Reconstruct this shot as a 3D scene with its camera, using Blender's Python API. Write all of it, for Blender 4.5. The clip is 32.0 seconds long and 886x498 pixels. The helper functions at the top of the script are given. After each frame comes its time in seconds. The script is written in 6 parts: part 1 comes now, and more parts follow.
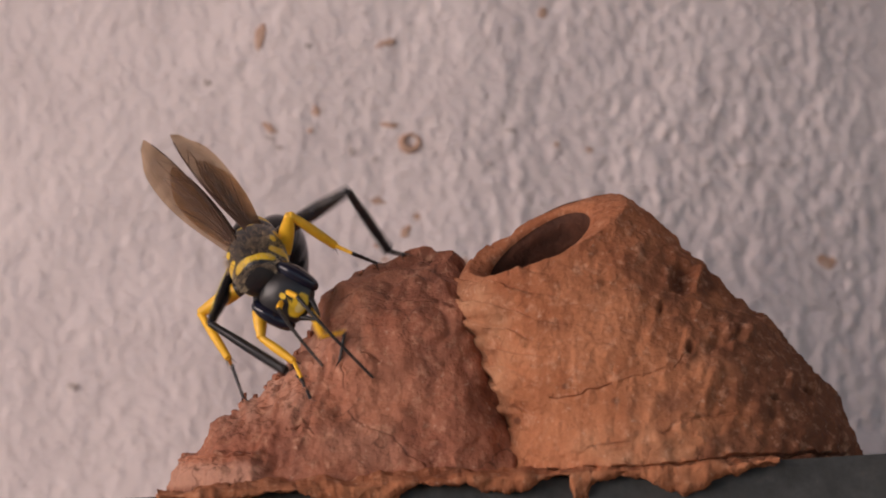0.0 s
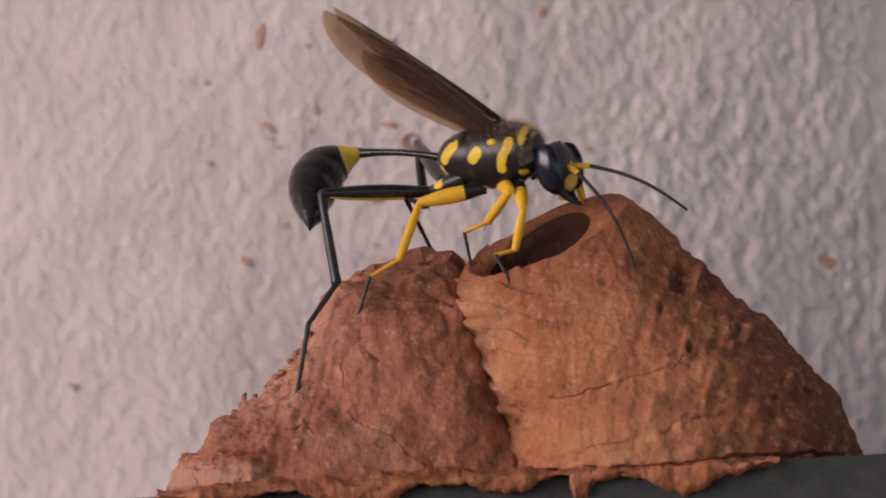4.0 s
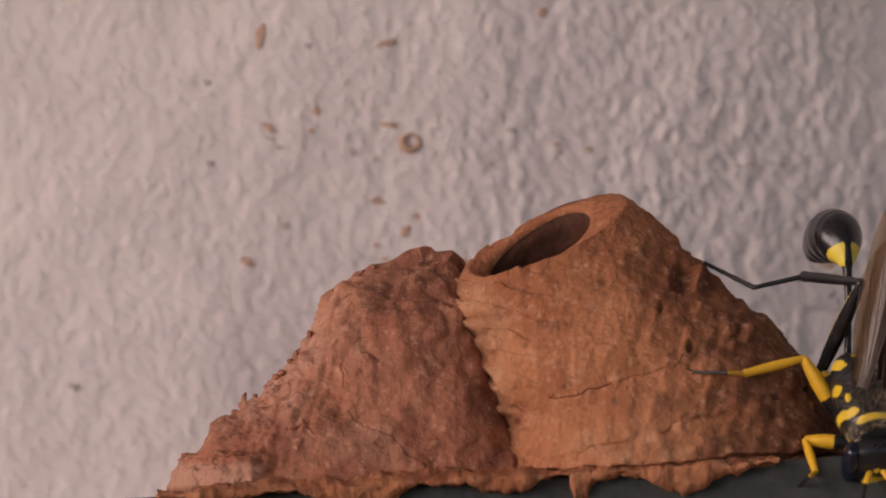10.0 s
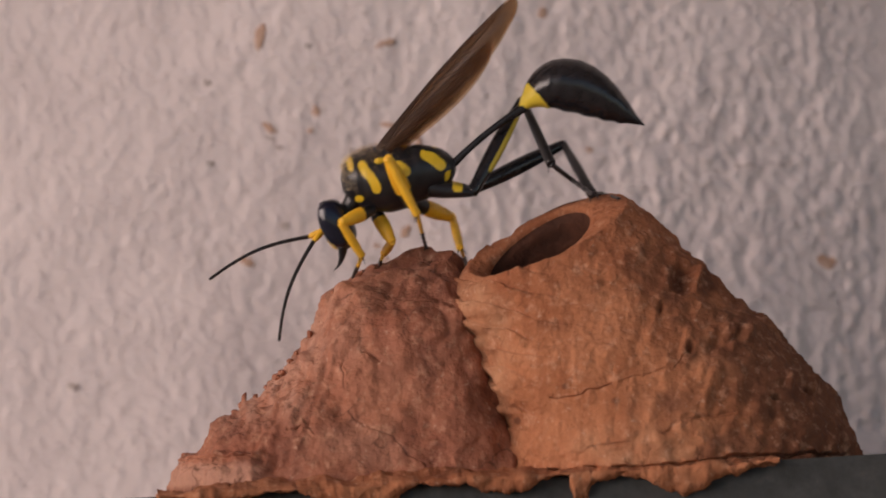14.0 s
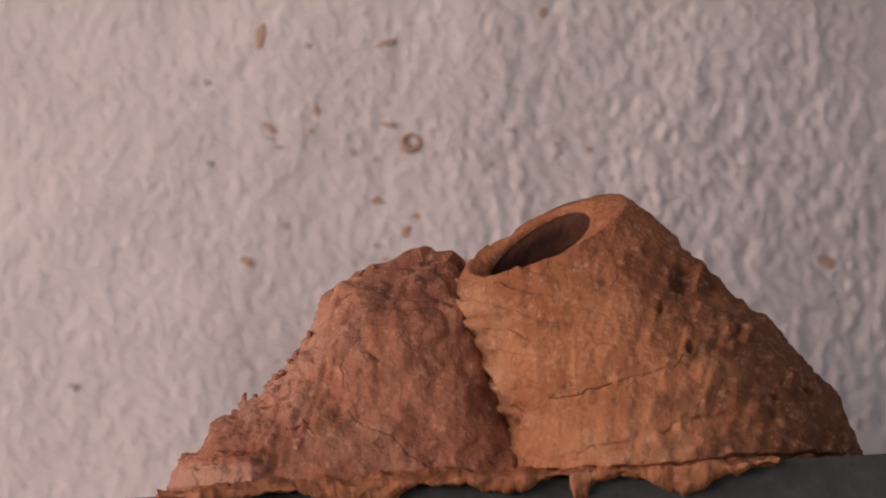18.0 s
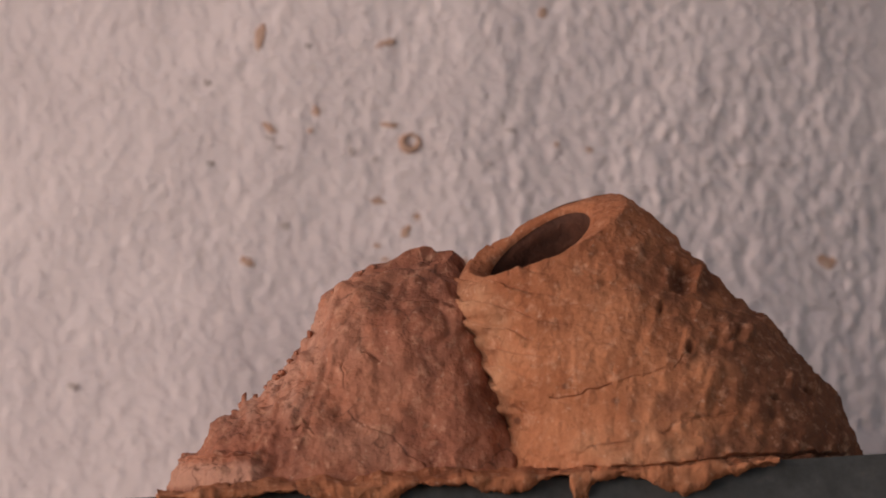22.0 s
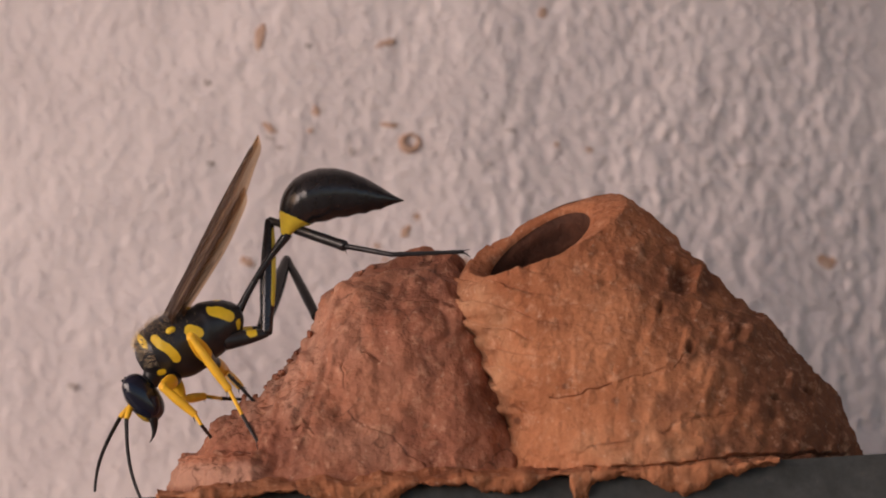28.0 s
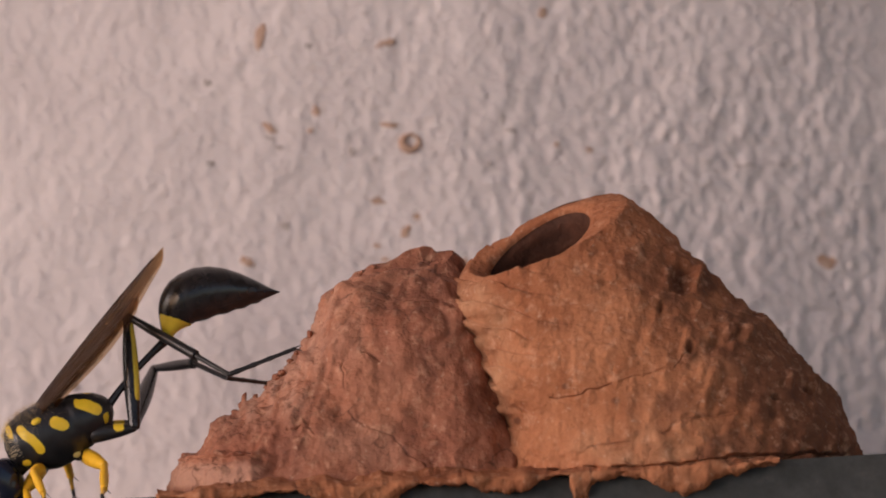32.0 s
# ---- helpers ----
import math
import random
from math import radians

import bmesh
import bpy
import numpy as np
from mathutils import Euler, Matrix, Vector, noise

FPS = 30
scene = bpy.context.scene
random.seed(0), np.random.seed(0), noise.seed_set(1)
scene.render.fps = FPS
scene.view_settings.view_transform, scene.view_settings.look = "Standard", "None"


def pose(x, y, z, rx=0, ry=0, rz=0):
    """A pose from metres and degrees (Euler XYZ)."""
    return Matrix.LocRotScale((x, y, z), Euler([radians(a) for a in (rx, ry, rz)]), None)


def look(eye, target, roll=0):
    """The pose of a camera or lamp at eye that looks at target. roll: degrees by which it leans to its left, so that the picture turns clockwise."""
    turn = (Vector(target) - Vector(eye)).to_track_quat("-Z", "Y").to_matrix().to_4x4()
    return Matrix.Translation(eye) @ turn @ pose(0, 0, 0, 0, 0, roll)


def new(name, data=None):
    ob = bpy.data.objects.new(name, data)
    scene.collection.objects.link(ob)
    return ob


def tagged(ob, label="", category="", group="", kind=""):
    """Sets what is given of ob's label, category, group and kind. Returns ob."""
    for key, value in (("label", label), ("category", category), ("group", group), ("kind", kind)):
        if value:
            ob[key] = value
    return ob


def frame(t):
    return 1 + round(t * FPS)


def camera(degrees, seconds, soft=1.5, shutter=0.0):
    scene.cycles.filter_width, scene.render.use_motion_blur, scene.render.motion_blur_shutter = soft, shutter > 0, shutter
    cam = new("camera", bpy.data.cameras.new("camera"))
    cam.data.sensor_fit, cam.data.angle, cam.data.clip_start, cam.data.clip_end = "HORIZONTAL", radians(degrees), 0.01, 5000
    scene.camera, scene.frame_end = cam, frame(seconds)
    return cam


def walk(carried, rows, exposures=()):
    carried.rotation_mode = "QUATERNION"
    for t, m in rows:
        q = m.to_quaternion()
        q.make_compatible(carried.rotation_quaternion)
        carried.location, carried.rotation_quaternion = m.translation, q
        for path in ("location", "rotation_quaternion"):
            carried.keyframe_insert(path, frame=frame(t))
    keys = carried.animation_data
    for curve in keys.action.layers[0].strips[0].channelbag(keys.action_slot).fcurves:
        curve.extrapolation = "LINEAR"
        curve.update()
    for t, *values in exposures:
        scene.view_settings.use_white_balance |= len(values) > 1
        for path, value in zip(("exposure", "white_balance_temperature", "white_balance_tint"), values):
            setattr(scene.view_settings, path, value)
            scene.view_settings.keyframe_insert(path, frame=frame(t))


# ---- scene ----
# ---- the plan: a grid of 0.04 mm steps, a to the right, b downwards, in the plane y = 0 ----
D = 0.5
S = 4e-5
MM = 0.001
cam = camera(2 * math.degrees(math.atan(784 * S / D)), 32.0, soft=1.9, shutter=0.4)
cam.data.dof.use_dof, cam.data.dof.focus_distance, cam.data.dof.aperture_fstop = True, D - 0.004, 56.0
cam.data.sensor_width = 36.0
cam.data.angle = 2 * math.atan(784 * S / D)
walk(cam, [(0, look((0, -D, 0), (0, 0, 0))), (32, look((0, -D, 0), (0, 0, 0)))],
     [(0, 0.12, 6680, 22), (1, 0.11, 6500, 23), (2, 0.12, 6330, 23), (3.5, 0.11, 6450, 23), (6, 0.03, 6750, 22), (12, 0.0, 6850, 22), (14.5, 0.03, 6850, 22), (16.6, 0.10, 6800, 22), (18, 0.0, 6750, 22), (23.5, 0.0, 6850, 22), (25, 0.13, 6850, 22), (28, 0.15, 6950, 22), (30, 0.14, 6950, 22), (31, 0.13, 6800, 21), (32, 0.13, 6820, 22)])

# ---- light: soft daylight from the open side on the left ----
world = bpy.data.worlds.new("daylight")
scene.world = world
world.use_nodes = True
wn = world.node_tree.nodes
sky = wn.new("ShaderNodeTexSky")
sky.sky_type, sky.sun_disc = "NISHITA", False
sky.sun_elevation, sky.sun_rotation = radians(14), radians(-61)
wn["Background"].inputs["Strength"].default_value = 0.14
world.node_tree.links.new(sky.outputs[0], wn["Background"].inputs[0])
sun = new("sun", bpy.data.lights.new("sun", "SUN"))
sun.data.energy, sun.data.angle, sun.data.color = 4.25, radians(50), (1.0, 0.87, 0.78)
sun.matrix_world = look((-0.85, -0.47, 0.25), (0, 0, 0))


# ---- materials ----
def material(name, rough=0.5, spec=0.5):
    m = bpy.data.materials.new(name)
    m.use_nodes = True
    b = m.node_tree.nodes["Principled BSDF"]
    b.inputs["Roughness"].default_value = rough
    b.inputs["Specular IOR Level"].default_value = spec
    return m, m.node_tree, b


def noise_of(tree, scale, detail=4.0, rough=0.55, where="Object", stretch=None):
    """A noise texture in the object's own space, features about 1 / scale metres wide."""
    co = tree.nodes.new("ShaderNodeTexCoord")
    n = tree.nodes.new("ShaderNodeTexNoise")
    n.inputs["Scale"].default_value = scale
    n.inputs["Detail"].default_value = detail
    n.inputs["Roughness"].default_value = rough
    if stretch:
        mp = tree.nodes.new("ShaderNodeMapping")
        mp.inputs["Scale"].default_value = stretch
        tree.links.new(co.outputs[where], mp.inputs[0])
        tree.links.new(mp.outputs[0], n.inputs["Vector"])
    else:
        tree.links.new(co.outputs[where], n.inputs["Vector"])
    return n.outputs["Fac"]


def ramp(tree, fac, stops):
    r = tree.nodes.new("ShaderNodeValToRGB")
    while len(r.color_ramp.elements) < len(stops):
        r.color_ramp.elements.new(0.5)
    for e, (p, c) in zip(r.color_ramp.elements, stops):
        e.position = p
        e.color = (*c, 1) if len(c) == 3 else c
    tree.links.new(fac, r.inputs[0])
    return r.outputs[0]


def mixed(tree, fac, a, b, blend="MIX"):
    m = tree.nodes.new("ShaderNodeMix")
    m.data_type, m.blend_type = "RGBA", blend
    for sock, v in ((m.inputs["Factor"], fac), (m.inputs["A"], a), (m.inputs["B"], b)):
        if isinstance(v, bpy.types.NodeSocket):
            tree.links.new(v, sock)
        elif isinstance(v, (int, float)):
            sock.default_value = v
        else:
            sock.default_value = (*v, 1)
    return m.outputs["Result"]


def bumped(tree, bsdf, height, dist, strength=1.0, under=None):
    b = tree.nodes.new("ShaderNodeBump")
    b.inputs["Strength"].default_value = strength
    b.inputs["Distance"].default_value = dist
    tree.links.new(height, b.inputs["Height"])
    if under:
        tree.links.new(under, b.inputs["Normal"])
    tree.links.new(b.outputs[0], bsdf.inputs["Normal"])
    return b.outputs[0]


def attribute(tree, name):
    a = tree.nodes.new("ShaderNodeAttribute")
    a.attribute_name = name
    return a.outputs["Fac"]


def ridged_of(tree, scale, detail=5.0):
    co = tree.nodes.new("ShaderNodeTexCoord")
    n = tree.nodes.new("ShaderNodeTexNoise")
    n.noise_type = "RIDGED_MULTIFRACTAL"
    n.inputs["Scale"].default_value = scale
    n.inputs["Detail"].default_value = detail
    n.inputs["Distortion"].default_value = 0.6
    tree.links.new(co.outputs["Object"], n.inputs["Vector"])
    return n.outputs["Fac"]


def streaks_of(tree, turn, along, across, detail=4.0):
    """Noise drawn out into streaks that run down the slope, turned by some degrees in the wall's plane."""
    co = tree.nodes.new("ShaderNodeTexCoord")
    mp = tree.nodes.new("ShaderNodeMapping")
    mp.inputs["Rotation"].default_value = (0, radians(turn), 0)
    mp.inputs["Scale"].default_value = (across, across * 0.6, along)
    n = tree.nodes.new("ShaderNodeTexNoise")
    n.inputs["Scale"].default_value = 1.0
    n.inputs["Detail"].default_value = detail
    tree.links.new(co.outputs["Object"], mp.inputs[0])
    tree.links.new(mp.outputs[0], n.inputs["Vector"])
    return n.outputs["Fac"]


def mud_material(name, light, dark, stain_shade, dust_sheen_colour, turn, crazed, rough=0.92, spec=0.22):
    """Dried mud: tone at three scales, pale dusty crests, crumbs, and, from the mesh's own attributes, dark patches
    with painted shade and pale scuffs with painted light.
    """
    m, t, b = material(name, rough, spec)
    tone = ramp(t, noise_of(t, 190, 6, 0.62), [(0.32, dark), (0.62, light)])
    wide = ramp(t, noise_of(t, 85, 3, 0.5), [(0.35, (0.80, 0.72, 0.70)), (0.65, (1.0, 1.0, 1.0))])
    col = mixed(t, 1.0, tone, wide, "MULTIPLY")
    run = ramp(t, streaks_of(t, turn, 150, 900), [(0.30, (0.72, 0.66, 0.64)), (0.58, (1.0, 1.0, 1.0))])
    col = mixed(t, 0.75, col, run, "MULTIPLY")
    grain = ramp(t, noise_of(t, 2600, 5, 0.7), [(0.28, (0.66, 0.61, 0.59)), (0.62, (1.0, 1.0, 1.0))])
    col = mixed(t, 0.65, col, grain, "MULTIPLY")
    col = mixed(t, attribute(t, "dust_sheen"), col, dust_sheen_colour)
    col = mixed(t, attribute(t, "stain_shade"), col, stain_shade)
    crest = ramp(t, noise_of(t, 1100, 5, 0.65), [(0.54, (0, 0, 0)), (0.74, (0.6, 0.6, 0.6))])
    col = mixed(t, crest, col, (0.66, 0.37, 0.235))
    fleck = ramp(t, noise_of(t, 2100, 2, 0.5), [(0.66, (0, 0, 0)), (0.74, (0.35, 0.35, 0.35))])
    col = mixed(t, fleck, col, (0.68, 0.44, 0.31))
    craze = t.nodes.new("ShaderNodeTexVoronoi")
    craze.feature = "DISTANCE_TO_EDGE"
    craze.inputs["Scale"].default_value = 380
    warp = t.nodes.new("ShaderNodeTexNoise")
    warp.inputs["Scale"].default_value, warp.inputs["Detail"].default_value = 700, 4
    co = t.nodes.new("ShaderNodeTexCoord")
    bend = mixed(t, 0.0016, co.outputs["Object"], warp.outputs["Color"], "ADD")
    t.links.new(co.outputs["Object"], warp.inputs["Vector"])
    t.links.new(bend, craze.inputs["Vector"])
    line = ramp(t, craze.outputs["Distance"], [(0.0, (1, 1, 1)), (0.035, (0, 0, 0))])
    some = ramp(t, noise_of(t, 300, 3), [(0.52, (0, 0, 0)), (0.64, (crazed,) * 3)])
    col = mixed(t, mixed(t, 1.0, line, some, "MULTIPLY"), col, tuple(0.30 * c for c in dark))
    pits = ramp(t, noise_of(t, 1250, 2, 0.4), [(0.215, (0.85, 0.85, 0.85)), (0.27, (0, 0, 0))])
    col = mixed(t, pits, col, tuple(0.40 * c for c in dark))
    t.links.new(col, b.inputs["Base Color"])
    n1 = bumped(t, b, noise_of(t, 480, 6, 0.62), 0.00075, 0.85)
    n2 = bumped(t, b, streaks_of(t, turn, 260, 1500, 5.0), 0.00022, 0.6, n1)
    n3 = bumped(t, b, ridged_of(t, 900), 0.00012, 0.5, n2)
    bumped(t, b, noise_of(t, 3600, 4, 0.6), 0.00006, 0.55, n3)
    return m


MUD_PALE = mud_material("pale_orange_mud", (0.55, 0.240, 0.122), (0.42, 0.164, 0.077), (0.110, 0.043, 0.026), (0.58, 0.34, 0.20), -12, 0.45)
MUD_RED = mud_material("red_brown_mud", (0.52, 0.216, 0.123), (0.375, 0.138, 0.076), (0.120, 0.044, 0.029), (0.58, 0.345, 0.25), 20, 0.75, 0.72, 0.45)
# mud for the hollow: its shade is put into a darker base colour
MUD_SHADED, t_, b_ = material("shaded_dark_mud", 0.75, 0.3)
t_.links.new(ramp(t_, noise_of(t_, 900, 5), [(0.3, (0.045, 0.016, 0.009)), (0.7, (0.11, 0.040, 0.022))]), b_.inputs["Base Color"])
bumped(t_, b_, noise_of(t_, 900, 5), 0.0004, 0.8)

PLASTER, t_, b_ = material("white_painted_plaster", 0.62, 0.35)
c_ = ramp(t_, noise_of(t_, 45, 5), [(0.3, (0.66, 0.585, 0.575)), (0.7, (0.745, 0.665, 0.65))])
c_ = mixed(t_, ramp(t_, noise_of(t_, 900, 4), [(0.22, (0.6, 0.6, 0.6)), (0.36, (0, 0, 0))]), c_, (0.44, 0.38, 0.36))
t_.links.new(c_, b_.inputs["Base Color"])
patch_ = ramp(t_, noise_of(t_, 130, 4, 0.6), [(0.34, (0.25, 0.25, 0.25)), (0.64, (1, 1, 1))])
n_ = bumped(t_, b_, mixed(t_, 1.0, noise_of(t_, 900, 5, 0.62, stretch=(1.0, 1.0, 0.85)), patch_, "MULTIPLY"), 0.0004, 0.8)
grit_ = ramp(t_, noise_of(t_, 210, 3, 0.6), [(0.40, (0.1, 0.1, 0.1)), (0.60, (1, 1, 1))])
bumped(t_, b_, mixed(t_, 1.0, noise_of(t_, 2300, 4, 0.65), grit_, "MULTIPLY"), 0.00022, 0.8, n_)

LEDGE, t_, b_ = material("dark_painted_metal", 0.45, 0.4)
c_ = ramp(t_, noise_of(t_, 500, 6, 0.7), [(0.35, (0.042, 0.047, 0.047)), (0.62, (0.070, 0.076, 0.076)), (0.74, (0.12, 0.105, 0.09))])
c_ = mixed(t_, ramp(t_, noise_of(t_, 1700, 3, 0.6), [(0.69, (0, 0, 0)), (0.75, (0.8, 0.8, 0.8))]), c_, (0.24, 0.20, 0.17))
t_.links.new(c_, b_.inputs["Base Color"])
bumped(t_, b_, noise_of(t_, 1600, 5), 0.00008, 0.6)

SOIL, t_, b_ = material("dry_ground", 0.95, 0.2)
c_ = ramp(t_, noise_of(t_, 3, 8, 0.6), [(0.3, (0.20, 0.15, 0.11)), (0.7, (0.33, 0.26, 0.20))])
t_.links.new(c_, b_.inputs["Base Color"])


# ---- mesh helpers ----
def at(a, b, y=0.0):
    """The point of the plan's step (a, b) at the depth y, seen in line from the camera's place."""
    k = (D + y) / D
    return Vector(((a - 784) * S * k, y, (441 - b) * S * k))


def link_mesh(name, verts, faces, mat, parent=None, label="", smooth=True):
    me = bpy.data.meshes.new(name)
    me.from_pydata([tuple(v) for v in verts], [], faces)
    me.update()
    if smooth:
        me.polygons.foreach_set("use_smooth", [True] * len(me.polygons))
    for one in (mat if isinstance(mat, (list, tuple)) else [mat]):
        me.materials.append(one)
    ob = new(name, me)
    if parent:
        ob.parent = parent
    if label:
        tagged(ob, label)
    return ob


def part(name, bm, mat, parent=None, label=""):
    """One bmesh as one mesh object under a thing or a part."""
    me = bpy.data.meshes.new(name)
    bm.to_mesh(me)
    bm.free()
    me.polygons.foreach_set("use_smooth", [True] * len(me.polygons))
    for one in (mat if isinstance(mat, (list, tuple)) else [mat]):
        me.materials.append(one)
    ob = new(name, me)
    if parent:
        ob.parent = parent
    if label:
        tagged(ob, label)
    return ob


def rail(points, s):
    """A smooth line through a few points, by their share s of its length (0 to 1)."""
    p = np.array(points, float)
    d = np.concatenate([[0], np.cumsum(np.hypot(*np.diff(p, axis=0).T[:2]))])
    return np.array([np.interp(s * d[-1], d, p[:, i]) for i in range(p.shape[1])])


def smoothstep(lo, hi, v):
    k = min(1.0, max(0.0, (v - lo) / (hi - lo)))
    return k * k * (3 - 2 * k)


BOUNDS = {}


def near_line(p, line):
    """The distance in the plan from p to a short broken line; 1e9 where it is far off."""
    key = id(line)
    if key not in BOUNDS:
        xs, ys = [q[0] for q in line], [q[1] for q in line]
        BOUNDS[key] = (min(xs) - 14, max(xs) + 14, min(ys) - 14, max(ys) + 14, line)
    x0, x1, y0, y1, _ = BOUNDS[key]
    best = 1e9
    if not (x0 < p[0] < x1 and y0 < p[1] < y1):
        return best
    for (x0, y0), (x1, y1) in zip(line, line[1:]):
        dx, dy = x1 - x0, y1 - y0
        k = max(0.0, min(1.0, ((p[0] - x0) * dx + (p[1] - y0) * dy) / (dx * dx + dy * dy)))
        best = min(best, math.hypot(p[0] - x0 - k * dx, p[1] - y0 - k * dy))
    return best


def plan_of(v):
    k = D / (D + v.y)
    return v.x * k / S + 784, 441 - v.z * k / S


def displaced(ob, amount):
    """Moves each vertex along its normal by amount(vertex) metres."""
    me = ob.data
    normals = [v.vector.copy() for v in me.vertex_normals]
    moved = []
    for v, n in zip(me.vertices, normals):
        moved.append(v.co + n * amount(v.co))
    me.vertices.foreach_set("co", [c for v in moved for c in v])
    me.update()


def set_stain(ob, value, name="stain_shade"):
    lay = ob.data.attributes.new(name, "FLOAT", "POINT")
    lay.data.foreach_set("value", [value(v.co) for v in ob.data.vertices])


def refine(ob, lines, reach):
    """Splits the faces that lie on the cracks, so that a crack can be thin and sharp."""
    bm = bmesh.new()
    bm.from_mesh(ob.data)
    near = set()
    for f in bm.faces:
        c = f.calc_center_median()
        if c.y < 0.002:
            q = plan_of(c)
            if any(near_line(q, line) < reach for line in lines):
                near.update(f.edges)
    bmesh.ops.subdivide_edges(bm, edges=list(near), cuts=2, use_grid_fill=True)
    bm.to_mesh(ob.data)
    bm.free()
    ob.data.polygons.foreach_set("use_smooth", [True] * len(ob.data.polygons))


def lumps_of(v, scale):
    """Pillows of pressed mud with creases between them: 0 in a crease, about 1 on a crest."""
    d = noise.voronoi(v * scale)[0]
    return min(1.0, (d[1] - d[0]) * 1.6)


def fbm(v, scale, octaves=5, h=0.9):
    return noise.fractal(v * scale, h, 2.1, octaves)


# ---- the setting ----
def build_setting():
    # wall: plaster that bows gently, trowelled in vertical ridges
    nx, nz = 560, 340
    verts, faces = [], []
    for j in range(nz + 1):
        for i in range(nx + 1):
            x = -0.046 + 0.092 * i / nx
            z = -0.028 + 0.056 * j / nz
            verts.append(wall_point(x, z))
    for j in range(nz):
        for i in range(nx):
            k = j * (nx + 1) + i
            faces.append((k, k + 1, k + nx + 2, k + nx + 1))
    ob = link_mesh("wall_plaster", verts, faces, PLASTER)
    tagged(ob, "white painted plaster wall with a rough trowelled relief", "wall", kind="structure")
    # the rest of the wall round it, with thickness, in the same gentle bow
    bm = bmesh.new()
    X, Z, back = 0.046, 0.028, WALL_Y + 0.15

    def slab(x0, x1, z0, z1):
        y0, y1 = WALL_Y + bow(max(-X, min(X, x0))) + 0.0005, WALL_Y + bow(max(-X, min(X, x1))) + 0.0005
        vs = [bm.verts.new(p) for p in ((x0, y0, z0), (x1, y1, z0), (x1, y1, z1), (x0, y0, z1), (x0, back, z0), (x1, back, z0), (x1, back, z1), (x0, back, z1))]
        for q in ((0, 1, 2, 3), (7, 6, 5, 4), (0, 4, 5, 1), (1, 5, 6, 2), (2, 6, 7, 3), (3, 7, 4, 0)):
            bm.faces.new([vs[k] for k in q])
    slab(-3, -X, -1.4, 2.0)
    slab(X, 3, -1.4, 2.0)
    for k in range(16):
        x0, x1 = -X + 2 * X * k / 16, -X + 2 * X * (k + 1) / 16
        slab(x0, x1, -1.4, -Z)
        slab(x0, x1, Z, 2.0)
    bmesh.ops.remove_doubles(bm, verts=bm.verts[:], dist=1e-6)
    wall = part("wall", bm, PLASTER)
    wall.data.polygons.foreach_set("use_smooth", [False] * len(wall.data.polygons))
    tagged(wall, "white plastered house wall behind the nest", "wall", kind="structure")
    # an unseen porch roof over it, added to keep skylight off upward faces
    bm = bmesh.new()
    bmesh.ops.create_cube(bm, size=1)
    for v in bm.verts:
        v.co = Vector((v.co.x * 6, -0.75 + v.co.y * 1.9, 1.06 + v.co.z * 0.12))
    tagged(part("ceiling", bm, PLASTER), "plain unseen porch ceiling, added above the wall to block the sky", "ceiling", kind="structure")
    bm = bmesh.new()
    bmesh.ops.create_grid(bm, x_segments=8, y_segments=8, size=400)
    g = part("ground", bm, SOIL)
    g.location.z = -1.4
    tagged(g, "dry brown earth ground in front of the wall", "ground", kind="structure")


WALL_Y = 0.036


def bow(x):
    return (3.5 if x < 0 else 4.6) * x * x


def wall_point(x, z):
    p = Vector((x, 0, z))
    right = smoothstep(-0.012, 0.03, x) * (0.62 + 0.75 * noise.noise(Vector((x * 110 + z * 40, 3, z * 75))))
    edge = smoothstep(0.046, 0.040, abs(x)) * smoothstep(0.028, 0.025, abs(z))
    y = WALL_Y + bow(x)
    y -= edge * (0.00006 + 0.00015 * right) * fbm(Vector((x * 1350 + z * 300, 0, z * 1100 + 3)), 1, 4)
    y -= edge * (0.00008 + 0.00013 * right) * fbm(Vector((x * 760, 5, z * 520)), 1, 4)
    y -= edge * (0.00008 + 0.00012 * right) * fbm(Vector((x * 190, 7, z * 62)), 1, 3)
    y -= edge * 7.0 * max(0.0, -z - 0.002) ** 2 * smoothstep(0.0, -0.02, x)
    y -= edge * 0.0004 * fbm(Vector((x * 55, 9, z * 40)), 1, 2)
    return Vector((x, y, z))


# ---- the ledge ----
LEDGE_Y = -0.0140


def ledge_line(a):
    return 803 + (1568 - a) * 0.0593


def build_ledge():
    bm = bmesh.new()
    tilt = math.atan(0.0593)
    L, depth, h = 0.90, 0.0500, 0.012
    bmesh.ops.create_cube(bm, size=1)
    for v in bm.verts:
        v.co = Vector((v.co.x * L, (v.co.y + 0.5) * depth, (v.co.z - 0.5) * h))
    bmesh.ops.bevel(bm, geom=bm.edges[:], offset=0.0004, segments=3, affect="EDGES")
    ob = part("ledge", bm, LEDGE)
    mid = at(784, ledge_line(784), LEDGE_Y)
    ob.matrix_world = Matrix.Translation(mid) @ pose(0, 0, 0, -2.1, -math.degrees(tilt), 0)
    tagged(ob, "dark grey painted metal ledge along the wall", "ledge")


